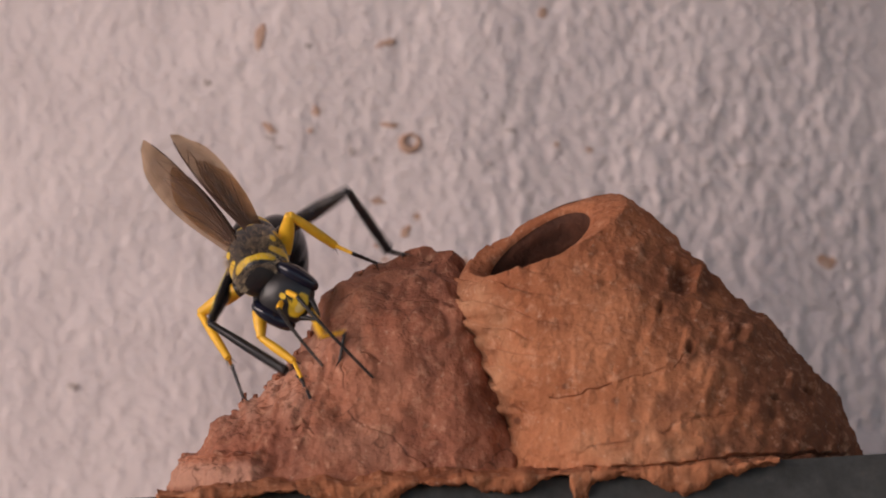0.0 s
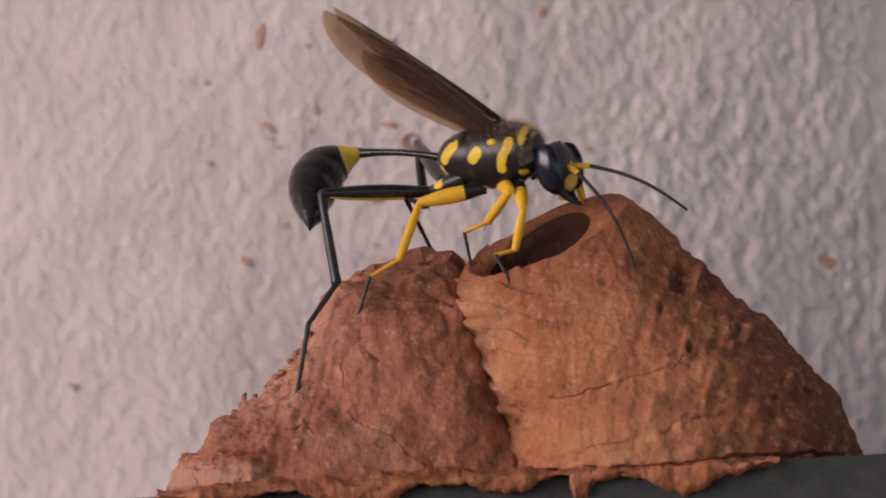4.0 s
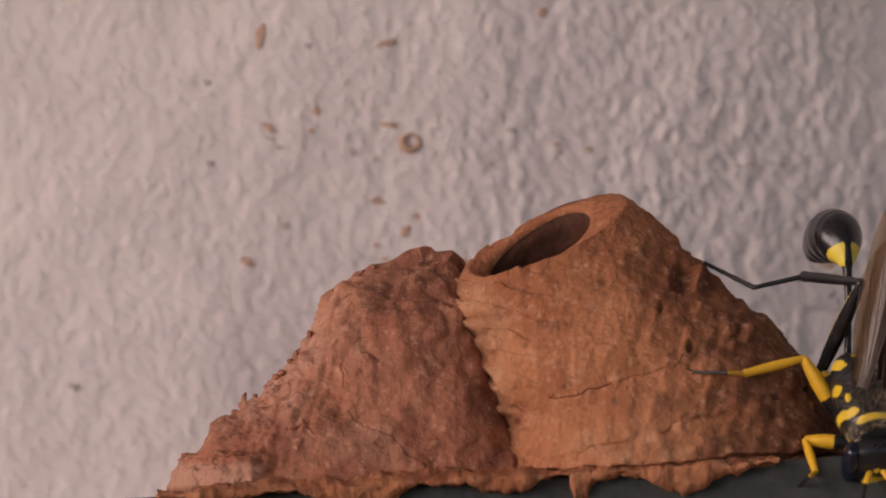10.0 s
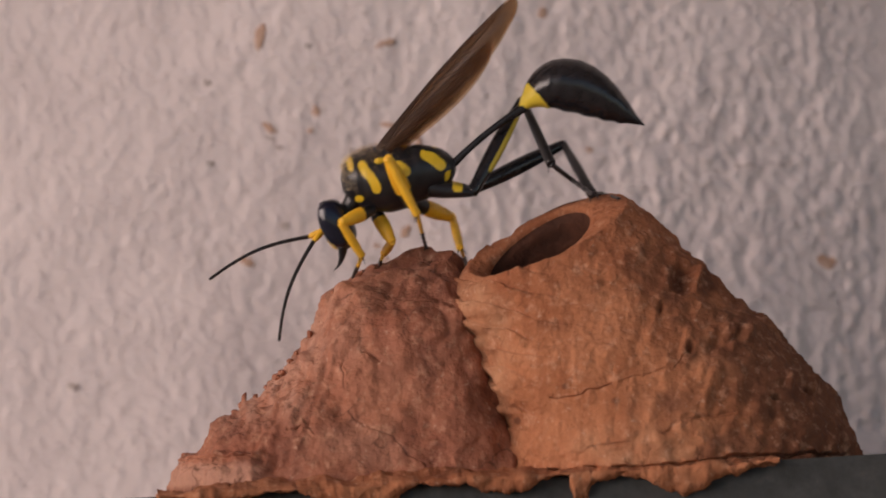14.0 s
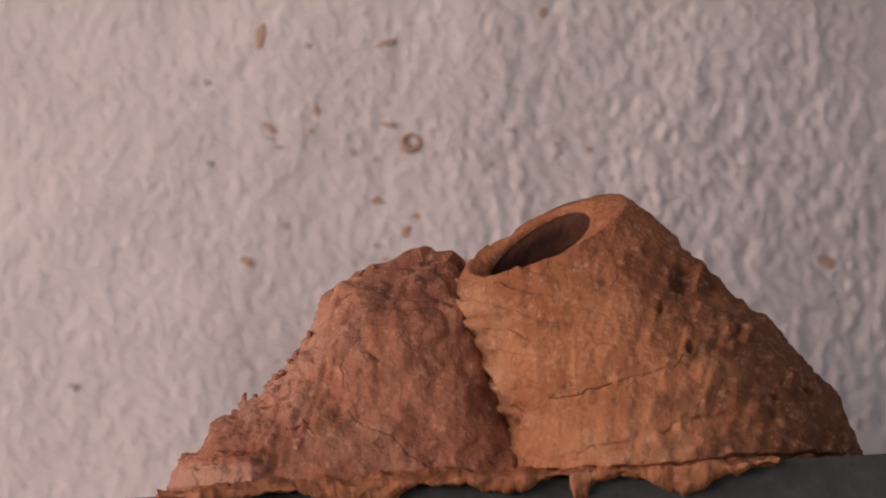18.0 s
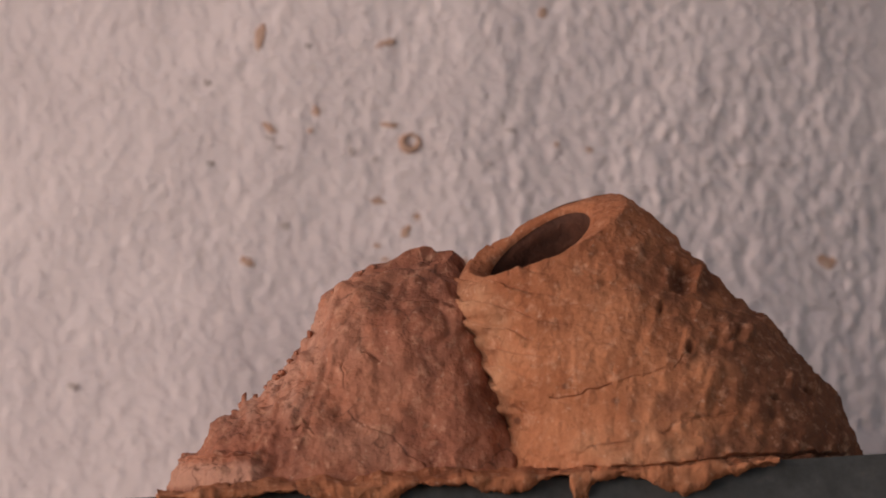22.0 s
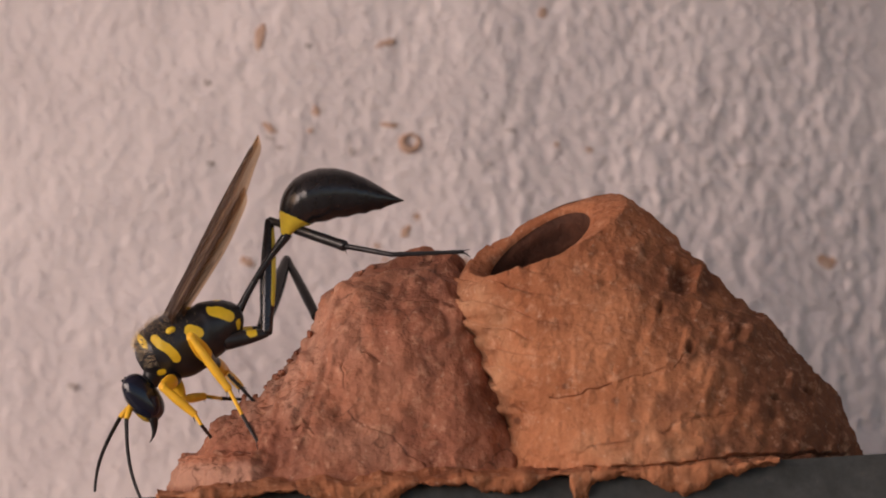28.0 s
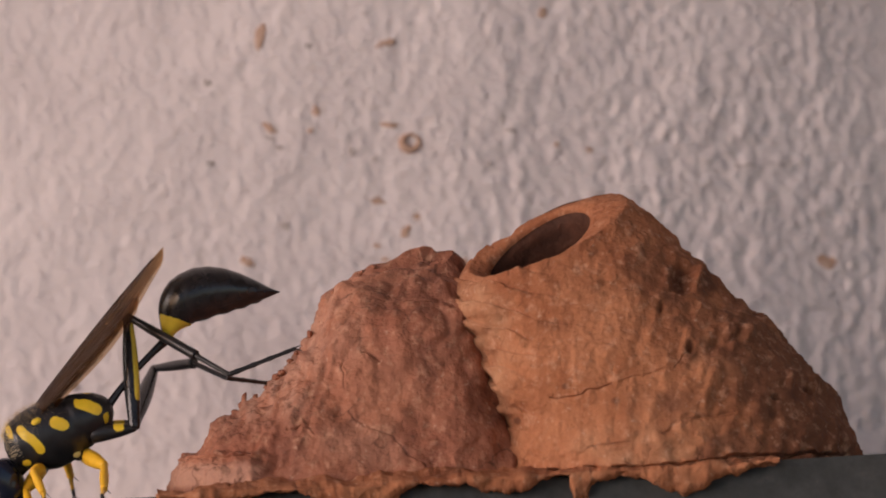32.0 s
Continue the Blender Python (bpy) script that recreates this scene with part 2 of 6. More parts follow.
# ---- the mud nest ----
def loft(left, right, front, back, rings, steps, shape=2.2, lean=lambda s: 0.0, y0=0.0):
    """Rings between two rails of the plan, from bottom (s = 0) to top (s = 1); front and back: half depths in mm."""
    out = []
    for k in range(rings + 1):
        s = k / rings
        l, r = at(*rail(left, s), y0), at(*rail(right, s), y0)
        c, u = (l + r) / 2, (r - l) / 2
        axis = u.normalized()
        v = Matrix.Rotation(radians(lean(s)), 3, axis) @ Vector((0, 1, 0))
        ring = []
        for i in range(steps):
            th = 2 * math.pi * i / steps
            cs, sn = math.cos(th), math.sin(th)
            e = 2 / shape
            x, y = math.copysign(abs(cs) ** e, cs), math.copysign(abs(sn) ** e, sn)
            ring.append(c + u * x + v * y * (back(s) if y > 0 else front(s)) * MM)
        out.append(ring)
    return out


def skin(rings, close_top=True):
    n = len(rings[0])
    verts = [p for r in rings for p in r]
    faces = []
    for k in range(len(rings) - 1):
        for i in range(n):
            j = (i + 1) % n
            faces.append((k * n + i, k * n + j, (k + 1) * n + j, (k + 1) * n + i))
    if close_top:
        c = len(verts)
        verts.append(sum(rings[-1], Vector()) / n)
        k = len(rings) - 1
        for i in range(n):
            faces.append((k * n + i, k * n + (i + 1) % n, c))
    return verts, faces


def build_nest():
    nest = new("mud_nest")
    nest.location = at(860, 850)
    tagged(nest, "orange-brown mud wasp nest with one open cell, on a dark ledge", "wasp nest")
    inv = Matrix.Translation(-nest.location)

    def finish(name, verts, faces, mat, amount, stain_shade, label, cracks=(), dust_sheen=None):
        ob = link_mesh(name, verts, faces, mat, nest, label)
        if cracks:
            refine(ob, cracks, 8)
        displaced(ob, amount)
        set_stain(ob, stain_shade)
        if dust_sheen:
            set_stain(ob, dust_sheen, "dust_sheen")
        ob.data.transform(inv)
        return ob

    # the open cell: a leaning cone with a tilted mouth
    left = [(884, 846), (880, 800), (876, 740), (842, 690), (826, 640), (818, 590), (803, 545), (806, 512), (832, 480)]
    right = [(1521, 808), (1518, 800), (1500, 742), (1452, 668), (1402, 612), (1362, 566), (1300, 522), (1246, 474), (1200, 428), (1156, 386), (1108, 351)]
    prof = lambda s: np.interp(s, [0, 0.12, 0.35, 0.7, 1.0], [12.0, 11.7, 10.2, 7.8, 5.3])
    rings = loft(left, right, prof, lambda s: prof(s) * 0.95, 270, 400, 2.15, lambda s: 16 * smoothstep(0.35, 1.0, s), -0.0030)
    # the rounded lip and the hollow inside
    top = rings[-1]
    c = sum(top, Vector()) / len(top)
    axis = (top[0] - top[len(top) // 2]).normalized()
    inward = axis.cross(Vector((0, 1, 0))).normalized()
    if inward.z > 0:
        inward = -inward
    inward = (Matrix.Rotation(radians(16), 3, axis) @ inward)
    half, deep_ = (top[0] - top[len(top) // 2]) / 2, Matrix.Rotation(radians(16), 3, axis) @ Vector((0, 0.0053, 0))
    hole_c, hole_u = (at(863, 491, -0.003) + at(1038, 374, -0.003)) / 2, (at(1038, 374, -0.003) - at(863, 491, -0.003)) / 2
    hole_v = Matrix.Rotation(radians(26), 3, axis) @ Vector((0, 0.0035, 0))

    def lip(k, dn, wide=1.0):
        """A ring between the rim (k = 0) and the hole's edge (k = 1), dn mm into the cell."""
        out = []
        for i in range(len(top)):
            th = 2 * math.pi * i / len(top)
            x, y = [math.copysign(abs(q) ** (2 / 2.15), q) for q in (math.cos(th), math.sin(th))]
            u, v, m = half.lerp(hole_u, k) * wide, deep_.lerp(hole_v, k) * wide, c.lerp(hole_c, k)
            out.append(m + u * x + v * y + inward * dn * MM)
        return out
    for k, dn in ((0.2, 0.0), (0.42, -0.05), (0.66, -0.04), (0.85, 0.06), (0.96, 0.2), (1.0, 0.42), (1.0, 0.6)):
        rings.append(lip(k, dn))
    hollow = [lip(1.0, dn, sc) for sc, dn in ((1.25, 0.35), (1.02, 0.5), (0.99, 1.4), (0.99, 2.4), (1.04, 4.0), (1.10, 6.0), (1.0, 9.0), (0.7, 11.5), (0.2, 12.5))]
    crack = [(972, 702), (1005, 700), (1022, 700), (1040, 690), (1081, 678)]
    crack_up = [(1094, 677), (1110, 669), (1145, 662), (1175, 655), (1192, 649), (1205, 640), (1222, 612), (1232, 604)]
    low_crack = [(880, 838), (1020, 833), (1050, 826), (1075, 832), (1140, 824), (1195, 822), (1262, 815), (1290, 808), (1400, 806), (1500, 803)]
    mid_crack = [(1170, 770), (1195, 750), (1215, 741), (1270, 735), (1300, 728)]
    step_crack = [(1040, 792), (1080, 784), (1115, 777)]

    def wander(v, a, b, k=1.0):
        return a + 4 * k * noise.noise(v * 900), b + 6 * k * fbm(v, 700, 3)

    def cell_amount(v):
        if v.y > 0.003:
            return 0.0002 * fbm(v, 330, 3)
        a, b = plan_of(v)
        off = v - hole_c
        calm = smoothstep(0.0034, 0.0056, (off - axis * off.dot(axis) * 0.25).length)
        if calm < 0.02:
            return 0.00004 * fbm(v, 900, 3)
        d = 0.00020 * fbm(v, 330, 5) + 0.00008 * fbm(v, 1300, 4)
        # bands of mud, laid one over the other
        band = (b - 0.16 * a + 22 * fbm(v, 160, 3)) / 34.0
        left_edge = smoothstep(990, 850, a)
        rough_right = smoothstep(1080, 1260, a)
        saw = band - math.floor(band)
        d += left_edge * (0.00060 * noise.noise(Vector((v.x * 200, v.y * 300, v.z * 520))) + 0.00030 * noise.noise(Vector((v.x * 500, v.y * 500, v.z * 1300))) + 0.00024 * (1 - 2 * saw))
        d += 0.00002 * (1 - rough_right) * (1 - 2 * saw)
        # runs down the slope towards the right, and crumbs
        d += smoothstep(1000, 1150, a) * 0.00016 * noise.noise(Vector(((a + 0.25 * b) * 0.055, 3, b * 0.012)))
        d += rough_right * (0.00030 * fbm(v, 420, 5) + 0.00020 * (lumps_of(v + Vector((1, 1, 1)) * 0.0004 * noise.noise(v * 900), 560) - 0.5))
        # the lowest, crumbly course
        d += 0.00030 * smoothstep(760, 800, b + 12 * fbm(v, 300, 3)) * (0.4 + fbm(v, 700, 4))
        if v.y < 0:
            q = wander(v, a, b)
            broken = 0.55 + 0.6 * noise.noise(v * 420)
            d -= 0.00022 * max(0, 1 - near_line(q, crack) / 2.0)
            d -= 0.00018 * max(0, 1 - near_line(q, crack_up) / 2.0) * max(0.2, broken)
            d -= 0.00070 * max(0, 1 - near_line(wander(v, a, b, 0.8), low_crack) / 4.5)
            d -= 0.00015 * max(0, 1 - near_line(wander(v, a, b, 1.6), mid_crack) / 4)
            d -= 0.00015 * max(0, 1 - near_line(wander(v, a, b, 1.2), step_crack) / 4)
            # crumbs that stand proud and a hollow beside them
            for ca, cb, ra, rb, h in ((1320, 592, 17, 15, 0.75), (1292, 585, 14, 18, 0.55), (1232, 490, 9, 26, 0.5), (1398, 670, 10, 22, 0.45), (1440, 680, 9, 20, 0.4), (1296, 610, 9, 12, 0.4),
                                      (1206, 500, 22, 30, -0.8), (1170, 540, 7, 14, -0.5), (1372, 702, 9, 7, -0.9), (1432, 692, 7, 10, -0.9), (1270, 600, 12, 16, -0.4), (1222, 612, 8, 14, -0.5)):
                r = math.hypot((a - ca) / ra, (b - cb) / rb)
                if r < 1.5:
                    d += 0.001 * h * smoothstep(1.1, 0.3, r + 0.3 * fbm(v, 700, 3))
        return d * calm

    def cell_stain(v):
        a, b = plan_of(v)
        if v.y > 0.003:
            return 0.2
        k = 0.0
        for ca, cb, ra, rb, w in ((1205, 505, 46, 60, 0.75), (1160, 480, 60, 70, 0.4), (1395, 700, 70, 60, 0.85), (1255, 575, 60, 50, 0.4), (1470, 720, 50, 90, 0.6), (1330, 640, 70, 60, 0.4), (1400, 775, 110, 35, 0.45), (1250, 430, 60, 40, 0.5), (985, 575, 30, 12, 0.3), (1090, 710, 9, 7, 0.8), (1000, 684, 5, 5, 0.8), (915, 745, 7, 7, 0.8), (1250, 505, 30, 40, 0.8), (1222, 615, 22, 30, 0.6)):
            r = math.hypot((a - ca) / ra, (b - cb) / rb)
            if r > 1.8:
                continue
            k = max(k, w * smoothstep(1.15, 0.25, r + 0.55 * fbm(v, 480, 4)))
        # painted shade: the flank turned from the sun darkens towards the right
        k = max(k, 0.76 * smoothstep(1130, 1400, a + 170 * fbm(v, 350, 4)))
        if v.y < 0:
            q = wander(v, a, b)
            for line, wide, much in ((crack, 1.6, 0.42), (crack_up, 1.5, 0.3), (low_crack, 2.2, 0.9), (mid_crack, 2.5, 0.5), (step_crack, 2.5, 0.5)):
                k = max(k, much * max(0, 1 - near_line(q, line) / wide))
        return min(1, k)

    def cell_dust(v):
        if v.y > 0.003:
            return 0.0
        a, b = plan_of(v)
        # paler along the left edge and in one low patch
        k = 0.55 * smoothstep(930, 850, a + 40 * fbm(v, 300, 3)) * smoothstep(470, 520, b)
        k = max(k, 0.5 * smoothstep(70, 20, math.hypot((a - 1120) * 0.6, b - 800) + 30 * fbm(v, 400, 3)))
        return k * (0.6 + 0.5 * fbm(v, 500, 3))

    verts, faces = skin(rings, False)
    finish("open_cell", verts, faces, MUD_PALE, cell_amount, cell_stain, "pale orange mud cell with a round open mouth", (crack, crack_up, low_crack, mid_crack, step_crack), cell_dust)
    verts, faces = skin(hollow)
    ob = link_mesh("cell_lining", verts, faces, MUD_SHADED, nest, "inside of the open cell, its shade put into dark mud colour")
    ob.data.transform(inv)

    # the older, lumpier cell it leans on
    left = [(250, 898), (296, 876), (344, 832), (372, 780), (392, 748), (440, 712), (492, 666), (520, 628), (546, 598), (572, 546), (600, 506), (690, 458), (742, 436)]
    right = [(1010, 900), (990, 860), (950, 780), (922, 700), (892, 620), (862, 545), (840, 500), (820, 474), (802, 448), (768, 438)]
    prof2 = lambda s: np.interp(s, [0, 0.06, 0.12, 0.2, 0.35, 0.62, 0.76, 0.9, 1.0], [13.2, 12.9, 12.1, 11.1, 9.7, 7.9, 6.2, 2.9, 0.5])
    rings = loft(left, right, prof2, prof2, 270, 400, 2.9)
    c1 = [(506, 761), (522, 764), (535, 757), (548, 763), (556, 770)]
    c2 = [(640, 619), (652, 623), (664, 632), (674, 641)]
    c3 = [(618, 722), (626, 737), (645, 752), (672, 762), (698, 772), (722, 800), (752, 816), (756, 836)]
    c4 = [(330, 830), (385, 826), (405, 820), (440, 812), (462, 815)]
    c5 = [(604, 632), (601, 645), (608, 662), (609, 684)]
    cracks = (c1, c2, c3, c4, c5)

    def mound_amount(v):
        if v.y > 0.003:
            return 0.0006 * fbm(v, 220, 3)
        a, b = plan_of(v)
        soft = v + Vector((1, 1, 1)) * 0.0012 * noise.noise(v * 350)
        d = 0.00055 * fbm(v, 200, 3) + 0.00010 * fbm(v, 900, 4)
        # pressed pellets in broad facets, drawn out downwards
        d += 0.00036 * (lumps_of(Vector((soft.x, soft.y, soft.z * 0.55)), 210) - 0.5)
        d += 0.00020 * (lumps_of(Vector((soft.x + 3, soft.y, soft.z * 0.6)), 520) - 0.5)
        flank = smoothstep(640, 520, a + 0.25 * (b - 600))
        d += flank * (0.00034 * noise.noise(Vector((a * 0.075 + b * 0.02, 1, b * 0.018))) + 0.00025 * fbm(v, 1100, 4))
        if v.y < 0:
            q = wander(v, a, b, 0.8)
            for line, wide, deep in ((c1, 1.9, 0.24), (c2, 2.1, 0.30), (c3, 2.2, 0.15), (c4, 3.0, 0.3), (c5, 1.6, 0.10)):
                d -= 0.001 * deep * max(0, 1 - near_line(q, line) / wide)
            # the pale shelf at the foot, and the upper left shoulder
            d += 0.0010 * smoothstep(490, 440, a) * smoothstep(806, 822, b + 10 * fbm(v, 400, 3) + 0.10 * (a - 380)) * smoothstep(885, 850, b)
            d -= 0.0006 * smoothstep(640, 690, a) * smoothstep(560, 520, b + 22 * fbm(v, 300, 3))
        return d

    def mound_stain(v):
        if v.y > 0.003:
            return 0.1
        a, b = plan_of(v)
        k = 0.0
        # top facet: dark red mud plus painted shade; flat strip: painted shade under the shelf
        for ca, cb, ra, rb, w in ((730, 500, 130, 70, 0.50), (672, 505, 40, 40, 0.6), (515, 808, 40, 70, 0.5), (790, 600, 40, 60, 0.35), (400, 760, 60, 50, 0.45), (850, 690, 45, 70, 0.5), (880, 735, 26, 40, 0.8), (690, 650, 40, 40, 0.3),
                                  (760, 640, 40, 60, 0.35), (895, 800, 40, 30, 0.5), (430, 868, 160, 10, 0.6)):
            r = math.hypot((a - ca) / ra, (b - cb) / rb)
            if r > 1.8:
                continue
            k = max(k, 0.72 * w * smoothstep(1.15, 0.3, r + 0.5 * fbm(v, 420, 4)))
        if v.y < 0:
            q = wander(v, a, b, 0.8)
            for line in cracks:
                k = max(k, 0.45 * max(0, 1 - near_line(q, line) / 1.6))
        return min(1, k)

    def mound_dust(v):
        """Paler skin: the scuffed flank with sky light painted on it, the shelf at the foot and a dusty patch."""
        if v.y > 0.003:
            return 0.0
        a, b = plan_of(v)
        k = 0.75 * smoothstep(640, 500, a + 0.35 * (b - 620) + 50 * fbm(v, 260, 3)) * smoothstep(790, 690, b)
        k *= 0.5 + 0.8 * noise.noise(Vector((a * 0.09 + b * 0.02, 5, b * 0.02)))
        k = max(k, 0.5 * smoothstep(490, 430, a) * smoothstep(812, 830, b + 8 * fbm(v, 400, 3)) * smoothstep(872, 856, b))
        k = max(k, 0.15 * smoothstep(1.1, 0.3, math.hypot((a - 640) / 110, (b - 790) / 50) + 0.4 * fbm(v, 300, 3)))
        return max(0.0, min(1.0, k))

    verts, faces = skin(rings)
    finish("closed_cell", verts, faces, MUD_RED, mound_amount, mound_stain, "older lumpy red-brown mud cell with cracks and flakes", cracks, mound_dust)
    # the skirt of mud that has run over the ledge's front edge
    edge = [(278, 881), (300, 884), (455, 878), (490, 868), (528, 872), (560, 892), (690, 892), (716, 872), (746, 856), (800, 858), (828, 850), (860, 867),
            (900, 873), (942, 862), (976, 846), (1009, 841), (1017, 888), (1042, 888), (1050, 868), (1100, 838), (1140, 846), (1172, 865), (1212, 871), (1250, 864), (1264, 846), (1304, 843), (1338, 826), (1376, 813)]
    ea, eb = [p[0] for p in edge], [p[1] for p in edge]
    cols = []
    for i in range(541):
        a = 278 + (1376 - 278) * i / 540
        low = np.interp(a, ea, eb) + 3.2 * noise.noise(Vector((a * 0.06, 1, 0))) + 1.6 * noise.noise(Vector((a * 0.21, 4, 0)))
        top = ledge_line(a)
        low = max(low, top + 1.0)
        rise = 10 + 12 * smoothstep(960, 830, a) * smoothstep(300, 480, a) * (1 + 0.5 * noise.noise(Vector((a * 0.018, 9, 0))))
        curl = ((1.0, -0.0100), (0.72, -0.0124), (0.45, -0.0136), (0.2, -0.0145), (0.0, -0.0151))
        cols.append([at(a, top - rise * k, y) for k, y in curl]
                    + [at(a, top + (low - top) * k / 6, -0.0140 - 0.0011 * math.sqrt(max(0.0, 1 - (k / 6) ** 3)) - 0.0001) for k in range(1, 7)] + [at(a, low - 2, -0.0137)])
    n = len(cols[0])
    verts = [p for col in cols for p in col]
    faces = [(i * n + j, (i + 1) * n + j, (i + 1) * n + j + 1, i * n + j + 1) for i in range(540) for j in range(n - 1)]
    faces += [tuple(range(n)), tuple(range(540 * n, 541 * n))[::-1]]
    finish("mud_skirt", verts, faces, MUD_PALE, lambda v: 0.00045 * fbm(v, 380, 5) + 0.00012 * fbm(v, 1500, 4),
           lambda v: 0.35 * smoothstep(0.0, 0.6, fbm(v, 300, 3)), "mud run over the ledge edge, wavy and cracked")

    # flakes and crumbs that stick out of the older cell's flank
    rng = random.Random(11)
    lumps = []
    for k in range(4):
        bm = bmesh.new()
        bmesh.ops.create_icosphere(bm, subdivisions=2, radius=1)
        for v in bm.verts:
            v.co *= 0.0004 * (1 + 0.45 * noise.noise(v.co * 1.7 + Vector((k * 9, 0, 0))))
        me = bpy.data.meshes.new("mud_flake")
        bm.to_mesh(me)
        bm.free()
        me.materials.append(MUD_RED)
        lumps.append(me)
    spots_ = [(432, 708, 5, 13), (431, 718, 10, 7), (490, 668, 8, 8), (499, 660, 8, 6), (392, 752, 11, 6), (382, 778, 8, 8), (604, 512, 10, 7), (616, 503, 12, 5), (533, 628, 6, 11),
              (356, 834, 9, 6), (462, 708, 9, 5), (562, 566, 5, 7), (574, 542, 6, 5), (548, 592, 5, 8), (514, 640, 6, 6), (474, 686, 8, 5),
              (452, 704, 5, 7), (416, 730, 7, 6), (374, 798, 6, 8), (342, 838, 8, 5), (590, 518, 5, 6), (640, 482, 7, 4), (404, 742, 5, 6), (524, 626, 5, 5), (662, 472, 6, 4)]
    for k, (a, b, ra, rb) in enumerate(spots_):
        ob = new("mud_flake", lumps[k % 4])
        ob.parent = nest
        p = at(a, b, rng.uniform(-0.0015, 0.0008)) - nest.location
        ob.matrix_basis = Matrix.Translation(p) @ pose(0, 0, 0, 0, rng.uniform(-40, 40), 0) @ Matrix.Diagonal((ra * S / 0.0004, 1.25, rb * S / 0.0004, 1))
    return nest


# ---- mud specks on the wall ----
def build_specks():
    m, t, b = material("dried_mud_speck", 0.9, 0.2)
    t.links.new(ramp(t, noise_of(t, 1500, 4), [(0.3, (0.44, 0.27, 0.195)), (0.7, (0.58, 0.41, 0.32))]), b.inputs["Base Color"])
    g, t, b = material("grey_speck", 0.9, 0.2)
    t.links.new(ramp(t, noise_of(t, 1500, 4), [(0.3, (0.42, 0.36, 0.335)), (0.7, (0.51, 0.45, 0.42))]), b.inputs["Base Color"])
    spots = [(461, 65, 11, 26, 8), (684, 76, 22, 8, -18), (690, 222, 21, 6, 6), (477, 227, 17, 7, 28),
             (560, 197, 10, 9, -40), (550, 232, 7, 5, -20), (668, 356, 14, 8, 12), (738, 384, 9, 7, -20),
             (718, 412, 9, 14, 25), (668, 436, 8, 5, 10), (436, 463, 17, 9, 12), (960, 22, 9, 11, 10), (1463, 463, 20, 13, 14),
             (822, 466, 9, 9, 0), (985, 256, 7, 5, 0), (1043, 266, 8, 5, 10), (682, 460, 9, 5, 0)]
    # the marks at (890, 212) and (903, 231) draw a hook-shaped crack
    grey = [(505, 400, 11, 7, 25), (130, 686, 13, 9, 15), (545, 81, 9, 5, 0), (495, 262, 9, 4, 10), (477, 245, 14, 3, 20), (372, 290, 10, 6, 0), (368, 147, 9, 7, 0),
            (623, 268, 8, 8, 30), (664, 282, 6, 5, 0), (890, 212, 3, 12, 0), (903, 231, 13, 4, 15), (866, 290, 7, 4, 0)]

    def speck(a, b, ra, rb, turn, mat, name, label):
        c = at(a, b, WALL_Y)
        y = wall_point(c.x, c.z).y
        c = at(a, b, y)
        rings, n = 5, 22
        verts, faces = [Vector((0, -0.00009, 0))], []
        for k in range(1, rings + 1):
            for i in range(n):
                th = 2 * math.pi * i / n
                q = 1 + 0.6 * noise.noise(Vector((math.cos(th) * 1.3 + a, math.sin(th) * 1.3, b * 0.1)))
                r = k / rings * q
                x, z = r * ra * S * 1.07 * math.cos(th), r * rb * S * 1.07 * math.sin(th)
                cs, sn = math.cos(radians(-turn)), math.sin(radians(-turn))
                w = Vector((x * cs - z * sn, 0, x * sn + z * cs))
                wy = wall_point(c.x + w.x, c.z + w.z).y - y
                w.y = wy + -0.00003 - 0.00006 * (1 - (k / rings) ** 2) + (0.0003 if k == rings else 0)
                verts.append(w)
        for i in range(n):
            faces.append((0, 1 + (i + 1) % n, 1 + i))
        for k in range(rings - 1):
            for i in range(n):
                o, j = 1 + k * n, (i + 1) % n
                faces.append((o + i, o + j, o + n + j, o + n + i))
        ob = link_mesh(name, verts, faces, mat)
        ob.location = c
        tagged(ob, label, "mud speck", "specks on the wall")

    for s in spots:
        speck(*s, m, "mud_speck", "small brown mud speck stuck on the white wall")
    for s in grey:
        speck(*s, g, "dirt_speck", "small grey dirt speck stuck on the white wall")
    # a thin dark fibre stuck to the plaster
    bm = bmesh.new()
    last = None
    o = at(1315, 291, WALL_Y)
    for k in range(25):
        a = 1302 + 100 * k / 24
        p = at(a, 291 + 3 * math.sin(k * 0.7) + 2 * math.sin(k * 0.23), WALL_Y)
        p.y = wall_point(p.x, p.z).y - 0.00012
        r = 0.00006 * (1.0 if k < 8 else 0.5)
        ring = [bm.verts.new(p - o + Vector((0, math.cos(q) * r, math.sin(q) * r))) for q in (0, 1.57, 3.14, 4.71)]
        if last:
            for q in range(4):
                bm.faces.new((last[q], last[(q + 1) % 4], ring[(q + 1) % 4], ring[q]))
        last = ring
    bmesh.ops.recalc_face_normals(bm, faces=bm.faces[:])
    ob = part("fibre", bm, g)
    ob.location = o
    tagged(ob, "thin grey fibre stuck on the white wall", "fibre")
    # a ring of dried mud
    c = at(727, 252, WALL_Y)
    c = at(727, 252, wall_point(c.x, c.z).y)
    bm = bmesh.new()
    n, k = 40, 10
    grid = []
    for i in range(n):
        th = 2 * math.pi * i / n
        thick = (9 + 4 * math.cos(th + 0.7 * math.pi)) * S
        row = []
        for j in range(k):
            ph = 2 * math.pi * j / k
            r = 14 * S + thick * 0.62 * math.cos(ph)
            row.append(bm.verts.new((r * 1.12 * math.cos(th), -0.0001 - 0.5 * thick * math.sin(ph), r * math.sin(th))))
        grid.append(row)
